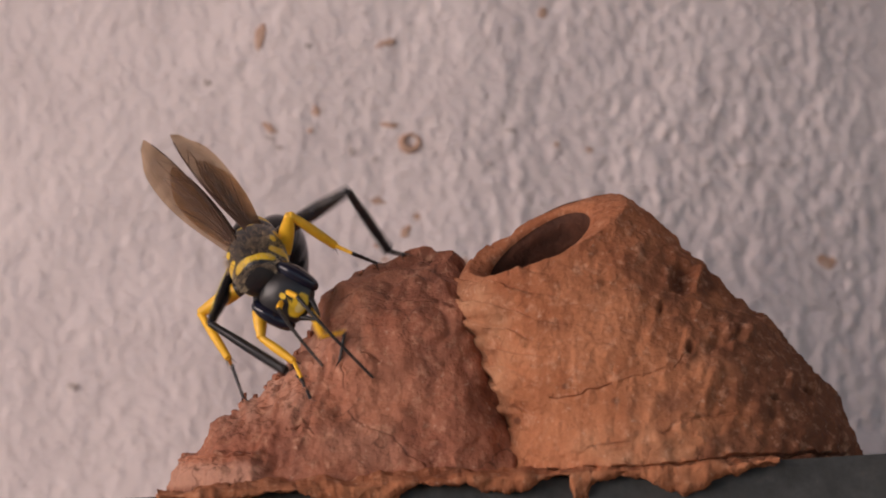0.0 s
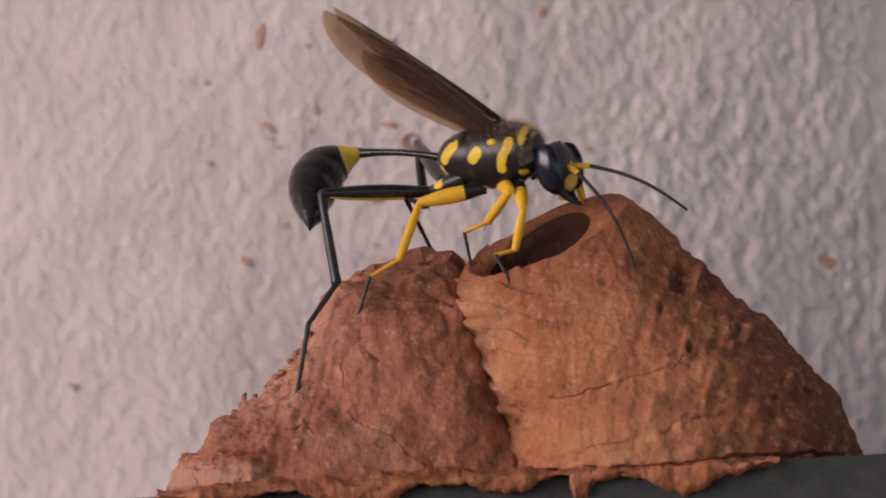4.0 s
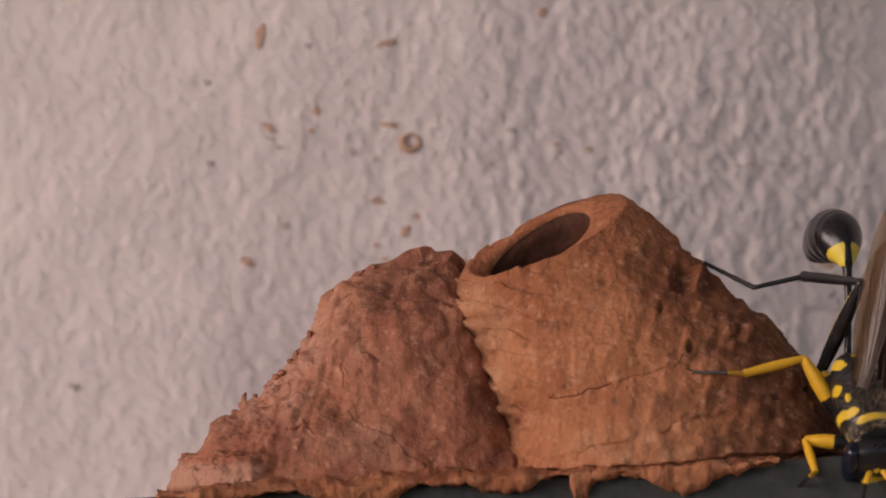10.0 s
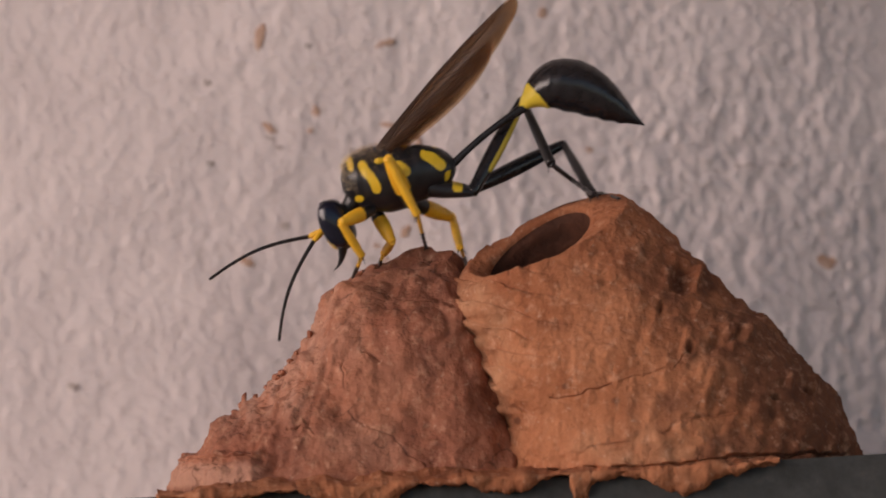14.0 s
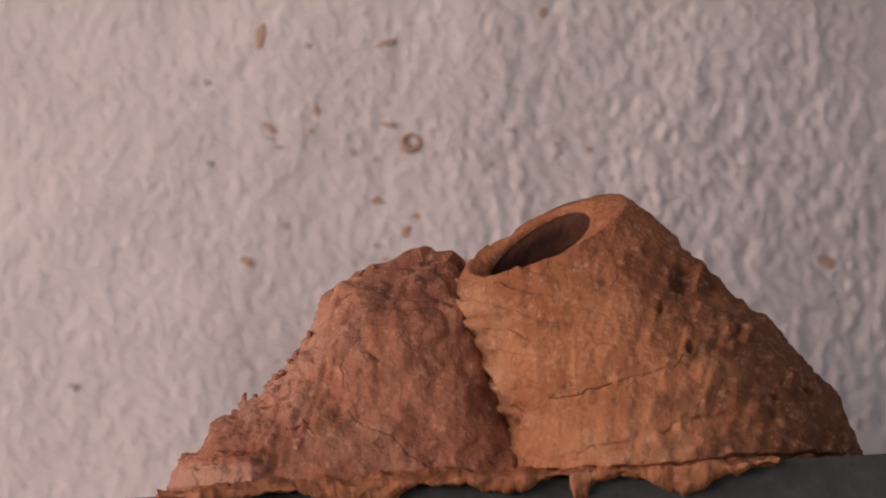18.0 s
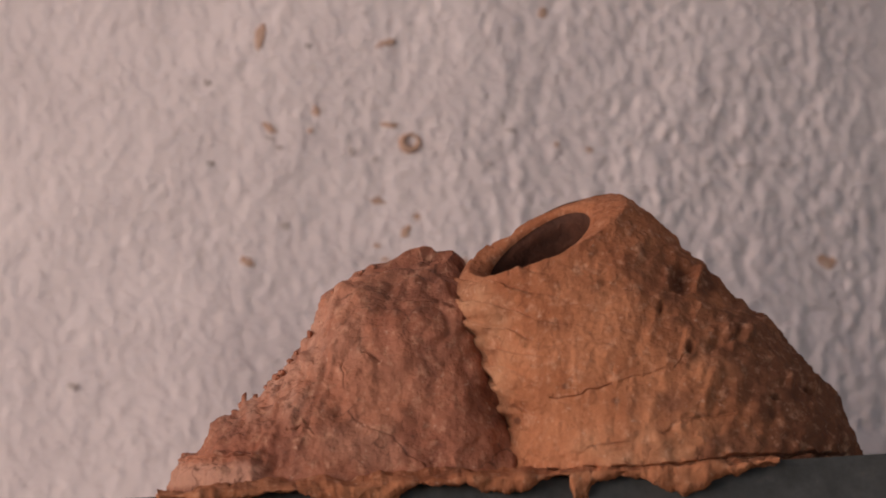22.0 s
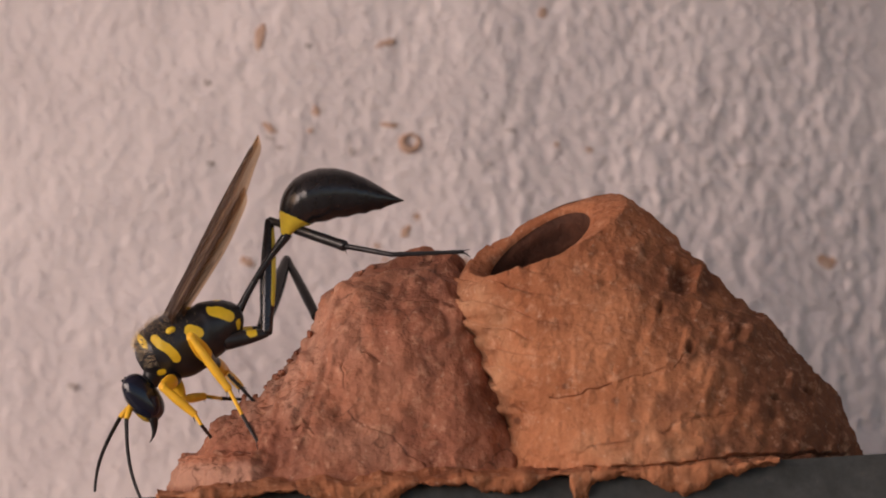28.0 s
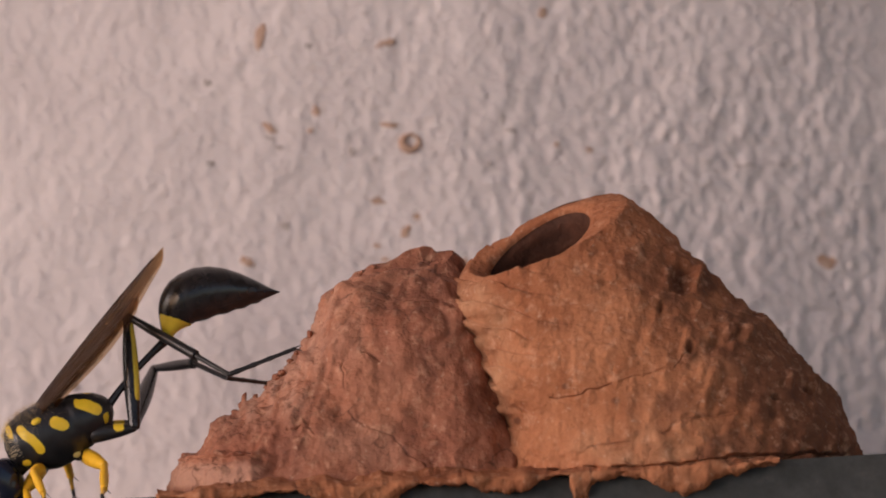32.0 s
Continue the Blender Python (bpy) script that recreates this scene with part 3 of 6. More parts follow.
    for i in range(n):
        for j in range(k):
            bm.faces.new((grid[i][j], grid[i][(j + 1) % k], grid[(i + 1) % n][(j + 1) % k], grid[(i + 1) % n][j]))
    bmesh.ops.recalc_face_normals(bm, faces=bm.faces[:])
    ob = part("mud_ring", bm, m)
    ob.location = c
    tagged(ob, "ring-shaped brown mud speck stuck on the white wall", "mud speck", "specks on the wall")


build_setting()
build_ledge()
build_nest()
build_specks()


# ---- the wasp: black and yellow mud dauber, built in mm round the middle of its thorax, x forward, y to its left, z up ----
def shell_material(name, yellow, rough=0.3):
    """Glossy black horn with yellow marks where the mesh's 'mark' attribute says so."""
    m, t, b = material(name, rough, 0.5)
    n = noise_of(t, 2200, 3)
    edge = t.nodes.new("ShaderNodeMath")
    edge.operation = "MULTIPLY_ADD"
    edge.inputs[1].default_value, edge.inputs[2].default_value = 0.30, -0.15
    t.links.new(n, edge.inputs[0])
    add = t.nodes.new("ShaderNodeMath")
    add.operation = "ADD"
    t.links.new(attribute(t, "mark"), add.inputs[0])
    t.links.new(edge.outputs[0], add.inputs[1])
    f = ramp(t, add.outputs[0], [(0.44, (0, 0, 0)), (0.56, (1, 1, 1))])
    black = ramp(t, noise_of(t, 900, 4), [(0.3, (0.009, 0.009, 0.011)), (0.75, (0.022, 0.021, 0.024))])
    gold = ramp(t, noise_of(t, 1300, 4), [(0.3, tuple(0.86 * c for c in yellow)), (0.7, yellow)])
    t.links.new(mixed(t, f, black, gold), b.inputs["Base Color"])
    r = ramp(t, f, [(0.0, (rough,) * 3), (1.0, (0.45,) * 3)])
    t.links.new(r, b.inputs["Roughness"])
    bumped(t, b, noise_of(t, 9000, 3), 0.00002, 0.5)
    return m


SHELL = shell_material("black_and_yellow_shell", (0.86, 0.58, 0.03), 0.34)
GLOSS = shell_material("glossy_black_shell", (0.84, 0.64, 0.06), 0.22)
LIMB = shell_material("leg_shell", (0.95, 0.53, 0.03), 0.34)
PALE_FACE = shell_material("pale_face_shell", (0.82, 0.66, 0.24), 0.36)
EYE, t_, b_ = material("dark_compound_eye", 0.16, 0.5)
# the faint blue in this colour stands in for reflected sky
b_.inputs["Base Color"].default_value = (0.007, 0.009, 0.022, 1)
bumped(t_, b_, noise_of(t_, 16000, 2), 0.00001, 0.4)
HAIR, t_, b_ = material("antenna_horn", 0.5, 0.4)
t_.links.new(ramp(t_, noise_of(t_, 3000, 3), [(0.3, (0.008, 0.007, 0.007)), (0.7, (0.02, 0.017, 0.016))]), b_.inputs["Base Color"])
VEIN, t_, b_ = material("wing_vein", 0.45, 0.4)
b_.inputs["Base Color"].default_value = (0.045, 0.019, 0.009, 1)
WING, t_, b_ = material("amber_wing_membrane", 0.25, 0.5)
t_.links.new(ramp(t_, noise_of(t_, 500, 4), [(0.3, (0.062, 0.030, 0.018)), (0.7, (0.105, 0.056, 0.034))]), b_.inputs["Base Color"])
clear = t_.nodes.new("ShaderNodeBsdfTransparent")
clear.inputs[0].default_value = (0.86, 0.76, 0.64, 1)
mix_ = t_.nodes.new("ShaderNodeMixShader")
t_.links.new(attribute(t_, "dense"), mix_.inputs[0])
t_.links.new(clear.outputs[0], mix_.inputs[1])
t_.links.new(b_.outputs[0], mix_.inputs[2])
t_.links.new(mix_.outputs[0], t_.nodes["Material Output"].inputs[0])


def body_of(name, stations, mat, parent, mark=None, label="", around=36, finer=5, bend=None):
    """A closed round body through stations (x, middle z, half height, half width), all in mm."""
    st = np.array(stations, float)
    d = np.arange(len(st))
    k = np.linspace(0, len(st) - 1, (len(st) - 1) * finer + 1)
    cols = []
    for i in range(4):
        # smooth curve through the stations
        m = np.gradient(st[:, i])
        out = []
        for q in k:
            a = min(int(q), len(st) - 2)
            u = q - a
            h00, h10, h01, h11 = 2 * u**3 - 3 * u**2 + 1, u**3 - 2 * u**2 + u, -2 * u**3 + 3 * u**2, u**3 - u**2
            out.append(h00 * st[a, i] + h10 * m[a] + h01 * st[a + 1, i] + h11 * m[a + 1])
        cols.append(out)
    verts, faces = [], []
    for x, z, h, w in zip(*cols):
        for i in range(around):
            th = 2 * math.pi * i / around
            v = Vector((x, max(w, 0.01) * math.cos(th), z + max(h, 0.01) * math.sin(th)))
            verts.append(bend(v) if bend else v)
    rows = len(k)
    for r in range(rows - 1):
        for i in range(around):
            j = (i + 1) % around
            faces.append((r * around + i, (r + 1) * around + i, (r + 1) * around + j, r * around + j))
    faces.append(tuple(range(around)))
    faces.append(tuple(range((rows - 1) * around, rows * around))[::-1])
    if cols[0][0] > cols[0][-1]:
        faces = [f[::-1] for f in faces]
    ob = link_mesh(name, [v * MM for v in verts], faces, mat, parent, label)
    lay = ob.data.attributes.new("mark", "FLOAT", "POINT")
    lay.data.foreach_set("value", [mark(v) if mark else 0.0 for v in verts])
    return ob


def spots(*blobs):
    """A mark: the most of several soft ellipsoids (x, y, z, rx, ry, rz), both sides alike."""
    def value(v):
        best = 0.0
        for x, y, z, a, b, c in blobs:
            r = math.sqrt(((v.x - x) / a) ** 2 + ((abs(v.y) - y) / b) ** 2 + ((v.z - z) / c) ** 2)
            best = max(best, min(1.0, max(0.0, 1.5 - r)))
        return best
    return value


def thread(bm, points, radius, sides=6):
    """A thin tube through points (mm) in a bmesh."""
    last = None
    for k, p in enumerate(points):
        a = points[max(0, k - 1)]
        b = points[min(len(points) - 1, k + 1)]
        ax = (Vector(b) - Vector(a)).normalized()
        u = ax.cross(Vector((0.13, 0.2, 0.97))).normalized()
        w = ax.cross(u)
        r = radius(k / (len(points) - 1)) if callable(radius) else radius
        ring = [bm.verts.new((Vector(p) + (u * math.cos(2 * math.pi * i / sides) + w * math.sin(2 * math.pi * i / sides)) * r) * MM) for i in range(sides)]
        if last:
            for i in range(sides):
                bm.faces.new((last[i], last[(i + 1) % sides], ring[(i + 1) % sides], ring[i]))
        else:
            bm.faces.new(ring[::-1])
        last = ring
    bm.faces.new(last)


LEG = {"f": (3.1, 3.0, 1.6, 2.0), "m": (4.7, 4.6, 2.5, 2.7), "h": (8.2, 6.5, 3.6, 5.0)}
HIP = {"f": (2.2, 0.9, -1.75), "m": (-0.5, 1.0, -1.95), "h": (-4.9, 1.15, -1.95)}
WINGROOT = {"fore": (1.2, 1.35, 1.55), "hind": (0.5, 1.3, 1.35)}
PARTS = {}


def leg_piece(name, length, r0, r1, r2, parent, mark, label="", claws=False, spur=0.0, rings=0, mat=None):
    """One leg segment along x; radii at its root, middle and end; rings: knots of the tarsus."""
    n = 9
    st = []
    for i in range(n + 1):
        s = i / n
        r = (1 - s) * ((1 - s) * r0 + s * r1) + s * ((1 - s) * r1 + s * r2)
        r *= 1.12 if s in (0.0, 1.0) else 1.0
        st.append((s * length, 0, r, r * 0.92))
    st = [(-0.06, 0, r0 * 0.5, r0 * 0.5)] + st + [(length + 0.06, 0, r2 * 0.5, r2 * 0.5)]
    ob = body_of(name, st, mat or LIMB, parent, mark, label, around=24 if r1 > 0.7 else 12, finer=3)
    if rings:
        me = ob.data
        for v in me.vertices:
            s = v.co.x / (length * MM)
            k = 1 + 0.28 * max(0.0, math.cos(2 * math.pi * rings * s + math.pi)) ** 3
            v.co.y *= k
            v.co.z *= k
    if claws or spur:
        bm = bmesh.new()
        if claws:
            for sg in (-1, 1):
                thread(bm, [(length, sg * 0.05, 0), (length + 0.25, sg * 0.18, -0.04), (length + 0.45, sg * 0.30, -0.18), (length + 0.50, sg * 0.33, -0.34)], lambda s: 0.06 * (1 - 0.8 * s), 5)
            part("claw", bm, HAIR, ob)
        else:
            for sg in (-1, 1):
                thread(bm, [(length - 0.1, sg * 0.1, -0.05), (length + spur, sg * 0.35, -0.40)], lambda s: 0.055 * (1 - 0.8 * s), 5)
            part("spur", bm, HAIR, ob)
    return ob


def wing(name, length, chord, parent, side):
    """Along x backwards from its root; leading edge towards +y * side; thin membrane over raised veins."""
    def edges(s):
        lead = chord * (0.10 + 0.16 * math.sin(math.pi * min(1, s * 1.05)) ** 0.8) * math.sqrt(max(0.0, 1 - s ** 10))
        back = chord * (0.08 + 0.66 * math.sin(math.pi * (0.06 + 0.70 * s ** 1.25)) ** 0.8) * math.sqrt(max(0.0, 1 - s ** 8))
        return lead, back
    nx, ny = 44, 14
    verts, faces = [], []
    for layer in (0.008, -0.008):
        for i in range(nx + 1):
            s = i / nx
            lead, back = edges(s)
            for j in range(ny + 1):
                y = lead - (lead + back) * j / ny
                z = layer + 0.10 * math.sin(y * 4.2 + s * 3) * (0.3 + 0.7 * s) - 0.02 * y * y
                verts.append(Vector((s * length, side * y, z)) * MM)
    o = (nx + 1) * (ny + 1)
    for i in range(nx):
        for j in range(ny):
            a = i * (ny + 1) + j
            faces.append((a, a + 1, a + ny + 2, a + ny + 1))
            faces.append((o + a + ny + 1, o + a + ny + 2, o + a + 1, o + a))
    ob = link_mesh(name, verts, faces, WING, parent, "translucent amber-brown wing with dark veins")
    # darkest at the root and along the leading edge, clear at the tip and the hind margin
    dense = []
    for _ in (0, 1):
        for i in range(nx + 1):
            for j in range(ny + 1):
                u, f = i / nx, j / ny
                dense.append(0.50 * (1 - 0.45 * u) * (1 - 0.75 * smoothstep(0.5, 1.0, f)) * (1 - 0.55 * smoothstep(0.82, 1.0, u)))
    ob.data.attributes.new("dense", "FLOAT", "POINT").data.foreach_set("value", dense)

    def vein(points, r):
        bm = bmesh.new()
        pts = []
        for s, f in points:
            lead, back = edges(s)
            y = lead - (lead + back) * f
            pts.append((s * length, side * y, 0.10 * math.sin(y * 4.2 + s * 3) * (0.3 + 0.7 * s) - 0.02 * y * y))
        thread(bm, pts, lambda q: r * (1 - 0.5 * q), 6)
        part("vein", bm, VEIN, ob)

    vein([(k / 16 * 0.93, 0.02) for k in range(17)], 0.10)
    vein([(k / 12 * 0.62, 0.10 + 0.04 * math.sin(k * 0.5)) for k in range(13)], 0.08)
    vein([(0.02 + k / 12 * 0.80, 0.22 + 0.10 * k / 12) for k in range(13)], 0.06)
    vein([(0.03 + k / 12 * 0.70, 0.35 + 0.22 * (k / 12) ** 1.4) for k in range(13)], 0.055)
    vein([(0.04 + k / 12 * 0.52, 0.50 + 0.34 * (k / 12) ** 1.4) for k in range(13)], 0.05)
    for s, a, b in ((0.42, 0.2, 0.45), (0.55, 0.1, 0.3), (0.60, 0.29, 0.5), (0.72, 0.05, 0.3), (0.36, 0.43, 0.66)):
        vein([(s + 0.03 * k, a + (b - a) * k / 4) for k in range(5)], 0.045)
    return ob


def build_wasp():
    wasp = new("wasp")
    tagged(wasp, "black and yellow mud dauber wasp with amber wings, on its nest", "wasp")
    P = PARTS
    P["wasp"] = wasp

    # thorax
    bars = [[(2.3, 1.5), (2.2, 1.1), (1.9, 0.7), (1.7, 0.1), (1.65, -0.3)], [(-0.15, 0.95), (-0.35, 0.75), (-0.55, 0.55)], [(-2.2, 1.4), (-2.65, 1.0), (-3.1, 0.4)], [(2.9, -0.8), (3.05, -0.78)], [(-3.55, -0.35), (-3.45, -0.75)]]
    wide = (0.33, 0.42, 0.38, 0.25, 0.27)
    top_marks = spots((3.1, 0.0, 1.45, 0.34, 1.6, 0.75), (-0.75, 0.0, 2.1, 0.34, 0.65, 0.5), (-2.9, 0.0, 1.5, 0.3, 0.4, 0.5))

    def marks(v):
        best = top_marks(v)
        if abs(v.y) > 0.95:
            for line, r in zip(bars, wide):
                best = max(best, min(1.0, max(0.0, 1.5 - near_line((v.x, v.z), line) / r)))
        return best
    st = [(-4.12, 0.15, 0.30, 0.30), (-3.95, 0.12, 0.72, 0.76), (-3.4, 0.10, 1.30, 1.24), (-2.6, 0.12, 1.68, 1.58), (-1.7, 0.10, 1.98, 1.80), (-1.2, 0.06, 2.02, 1.82),
          (-0.6, 0.08, 2.26, 1.98), (0.2, 0.10, 2.38, 2.08), (1.1, 0.12, 2.40, 2.12), (2.0, 0.22, 2.22, 2.05), (2.5, 0.30, 2.00, 1.90), (2.9, 0.34, 1.88, 1.82), (3.4, 0.36, 1.52, 1.50), (3.75, 0.34, 1.05, 1.05), (4.0, 0.28, 0.5, 0.55)]
    thorax = body_of("thorax", st, SHELL, wasp, marks, "black thorax with yellow bars and spots", around=64, finer=6)
    displaced(thorax, lambda v: 0.00002 * noise.noise(v * 3500))
    bm = bmesh.new()
    rng = random.Random(5)
    for _ in range(900):
        th, x = rng.uniform(0.25, math.pi - 0.25), min(3.7, rng.gauss(2.3, 1.3))
        r = np.interp(x, [q[0] for q in st], [q[2] for q in st])
        zc = np.interp(x, [q[0] for q in st], [q[1] for q in st])
        p = Vector((x, 0.92 * r * math.cos(th), zc + r * math.sin(th)))
        q = p + Vector((rng.uniform(-0.1, 0.14), rng.uniform(0.2, 0.42) * math.cos(th) + rng.uniform(-.08, .08), rng.uniform(0.2, 0.42) * math.sin(th)))
        thread(bm, [p * 0.98, q], lambda s: 0.011 * (1 - 0.7 * s), 3)
    hm, t, b = material("pale_down", 0.6, 0.3)
    b.inputs["Base Color"].default_value = (0.62, 0.46, 0.29, 1)
    down = part("down", bm, hm, thorax, "short pale hairs on the back")
    down["kind"] = "stuff"
    bm = bmesh.new()
    for _ in range(420):
        th, x = rng.uniform(-0.3, math.pi + 0.3), rng.uniform(2.9, 3.75)
        r, zc = [np.interp(x, [q[0] for q in st], [q[i] for q in st]) for i in (2, 1)]
        p = Vector((x, 0.97 * r * math.cos(th), zc + r * math.sin(th)))
        q = p + Vector((rng.uniform(0.12, 0.34), rng.uniform(0.12, 0.3) * math.cos(th), rng.uniform(0.12, 0.3) * math.sin(th)))
        thread(bm, [p * 0.98, q], lambda s: 0.013 * (1 - 0.7 * s), 3)
    hc, t, b = material("cream_down", 0.6, 0.3)
    b.inputs["Base Color"].default_value = (0.82, 0.68, 0.46, 1)
    part("collar_down", bm, hc, thorax, "short cream hairs round the front edge")["kind"] = "stuff"
    for key, r in (("f", 0.50), ("m", 0.58), ("h", 0.62)):
        for sd in (1, -1):
            h = Vector(HIP[key])
            root = Vector((h.x + (0.3 if key != "h" else 2.9), h.y * 0.75, h.z + (0.75 if key != "h" else 0.85)))
            d = h - root
            up = Vector((0, 0, 1))
            c = body_of("coxa", [(-0.1, 0, r * 0.7, r * 0.7), (0.15, 0, r, r), (d.length * 0.6, 0, r * 0.8, r * 0.8), (d.length, 0, r * 0.45, r * 0.45), (d.length + 0.12, 0, 0.1, 0.1)], SHELL if key == "h" else PALE_FACE, wasp, (lambda v: smoothstep(1.5, 1.7, v.x) * smoothstep(2.45, 2.3, v.x) * smoothstep(-0.1, 0.1, v.z)) if key == "h" else (lambda v: smoothstep(0.42, 0.62, v.x)), "", 14, 4)
            c.matrix_basis = Matrix.Translation(Vector((root.x, sd * root.y, root.z)) * MM) @ frame_of(Vector((d.x, sd * d.y, d.z)), up)
    for sd in (1, -1):
        c = body_of("tegula", [(-0.4, 0, 0.08, 0.1), (-0.2, 0, 0.24, 0.28), (0.2, 0, 0.26, 0.30), (0.42, 0, 0.08, 0.1)], SHELL, wasp, lambda v: 1.0, "yellow wing-base scale", 12, 3)
        c.matrix_basis = pose(1.05 * MM, sd * 1.55 * MM, 1.55 * MM)

    P["neck"] = body_of("neck", [(-0.6, 0, 1.2, 1.2), (0.2, 0, 1.25, 1.30), (0.9, 0, 1.05, 1.12), (1.6, 0, 0.72, 0.78), (2.5, 0, 0.55, 0.6), (2.9, 0, 0.4, 0.4)], SHELL, wasp,
                        lambda v: smoothstep(0.25, 0.4, v.x) * smoothstep(0.85, 0.7, v.x) * smoothstep(-0.3, 0.1, v.z), "black neck with a yellow collar", 24, 4)
    # head: face forwards (+x), jaws down
    head = body_of("head", [(-1.15, 0.1, 0.5, 0.9), (-0.9, 0.1, 1.35, 1.75), (-0.4, 0.05, 1.80, 2.12), (0.15, 0.0, 1.86, 2.10), (0.6, -0.05, 1.65, 1.75), (0.95, -0.2, 1.15, 1.1), (1.12, -0.35, 0.4, 0.4)],
                   SHELL, wasp, spots((0.85, 0, -1.0, 0.7, 0.95, 0.62), (1.0, 0.0, 0.25, 0.3, 0.22, 0.28)), "black head with a yellow face plate", around=40)
    P["head"] = head
    body_of("face_plate", [(0.35, -1.0, 0.55, 0.75), (0.75, -0.98, 0.56, 0.80), (0.98, -0.95, 0.40, 0.58), (1.08, -0.93, 0.15, 0.25)], PALE_FACE, head, lambda v: 1.0, "pale cream-yellow face plate", 24, 4)
    for ox, oy in ((0.30, 0.0), (0.05, 0.28), (0.05, -0.28)):
        o = body_of("simple_eye", [(-0.12, 0, 0.03, 0.03), (-0.06, 0, 0.11, 0.11), (0.06, 0, 0.11, 0.11), (0.12, 0, 0.03, 0.03)], EYE, head, None, "", 10, 2)
        o.matrix_basis = pose(ox * MM, oy * MM, 1.86 * MM)
    for sd in (1, -1):
        e = body_of("compound_eye", [(-1.72, 0, 0.25, 0.2), (-1.45, 0, 0.68, 0.42), (-0.7, 0, 0.98, 0.60), (0.1, 0, 1.02, 0.64), (0.9, 0, 0.88, 0.55), (1.45, 0, 0.55, 0.38), (1.68, 0, 0.2, 0.16)], EYE, head, None, "large glossy black eye", 24, 4)
        e.matrix_basis = Matrix.Translation(Vector((0.05, sd * 1.62, 0.12)) * MM) @ pose(0, 0, 0, 0, 84, 0) @ pose(0, 0, 0, -sd * 9, 0, 0)
        j = body_of("mandible", [(0, 0, 0.32, 0.26), (0.5, 0.06, 0.28, 0.2), (1.0, 0.22, 0.20, 0.14), (1.45, 0.50, 0.12, 0.10), (1.75, 0.85, 0.04, 0.04)], SHELL, head, None, "dark pointed jaw", 12, 3)
        j.matrix_basis = Matrix.Translation(Vector((0.35, sd * 0.75, -1.45)) * MM) @ frame_of(Vector((0.35, -sd * 0.45, -1)), Vector((1, 0, 0.2)))
        key = "l" if sd > 0 else "r"
        P[key + "a0"] = body_of("scape", [(-0.05, 0, 0.10, 0.10), (0.1, 0, 0.19, 0.19), (0.7, 0, 0.22, 0.22), (1.15, 0, 0.18, 0.18), (1.25, 0, 0.08, 0.08)], LIMB, wasp, lambda v: 1.0, "short yellow antenna base", 12, 3)
        pts = [(-0.04, 0, 0.07, 0.07)] + [(7.8 * k / 11, 0.55 * math.sin(math.pi * k / 11), 0.150 - 0.0045 * k, 0.150 - 0.0045 * k) for k in range(12)] + [(7.92, 0, 0.03, 0.03)]
        P[key + "a1"] = body_of("antenna", pts, HAIR, wasp, None, "thin black curved antenna", 10, 3)

    # waist and abdomen
    P["petiole"] = body_of("petiole", [(-0.15, 0, 0.30, 0.30), (0.2, 0.02, 0.30, 0.29), (1.5, 0.14, 0.25, 0.24), (3.2, 0.20, 0.24, 0.23), (4.8, 0.14, 0.26, 0.26), (6.1, 0.02, 0.34, 0.34), (6.6, -0.02, 0.36, 0.36)], GLOSS, wasp, None, "long thin black waist", 20, 4)
    rings = (2.0, 3.5, 4.8, 5.9, 6.8)

    def gaster_mark(v):
        return smoothstep(1.42, 1.18, 0.55 * v.x + 0.72 * v.z) * smoothstep(0.05, 0.25, math.hypot(v.x, v.z)) * smoothstep(0.10, 0.26, abs(v.y) + 0.35 * v.x)
    # stations: along, lower and upper edge, half width
    form = np.array([(-0.32, -0.05, 0.45, 0.24), (-0.12, -0.18, 1.75, 0.40), (0.22, -0.10, 2.60, 0.72), (0.7, 0.18, 3.25, 1.10), (1.3, 0.38, 3.76, 1.42), (2.1, 0.42, 4.06, 1.60), (3.0, 0.42, 4.14, 1.66),
                     (4.0, 0.38, 3.92, 1.58), (5.0, 0.34, 3.40, 1.38), (5.9, 0.34, 2.68, 1.10), (6.7, 0.38, 1.88, 0.74), (7.3, 0.44, 1.20, 0.38), (7.7, 0.48, 0.80, 0.16), (8.0, 0.50, 0.56, 0.03)])
    form[:, 0] *= np.interp(form[:, 0], [0, 1, 3], [1, 1.04, 1.085])
    rings = [r * 1.085 for r in rings]
    gst = []
    for x in list(form[:5, 0]) + list(np.linspace(1.7, 7.7, 46)) + list(form[11:, 0]):
        lo, hi, wd = [float(np.interp(x, form[:, 0], form[:, i])) for i in (1, 2, 3)]
        # each plate swells towards its hind edge and overlaps the next
        k = sum(1 for r in rings if x > r)
        start, stop = ((1.0, *rings)[k], (*rings, 8.7)[k])
        swell = 1 + 0.012 * ((x - start) / (stop - start) - 0.6) if 1.2 < x < 7.8 else 1.0
        belly = 0.09 * math.sin(math.pi * (x - start) / (stop - start)) ** 2 if 1.2 < x < 7.4 else 0.0
        lo -= belly
        gst.append((x, (lo + hi) / 2, (hi - lo) / 2 * swell, wd * 1.1 * swell))
    P["gaster"] = body_of("abdomen", gst, GLOSS, wasp, gaster_mark, "glossy black pointed abdomen with a yellow first band", 48, 3)

    # legs
    lab = {"f": "fore", "m": "middle", "h": "hind"}
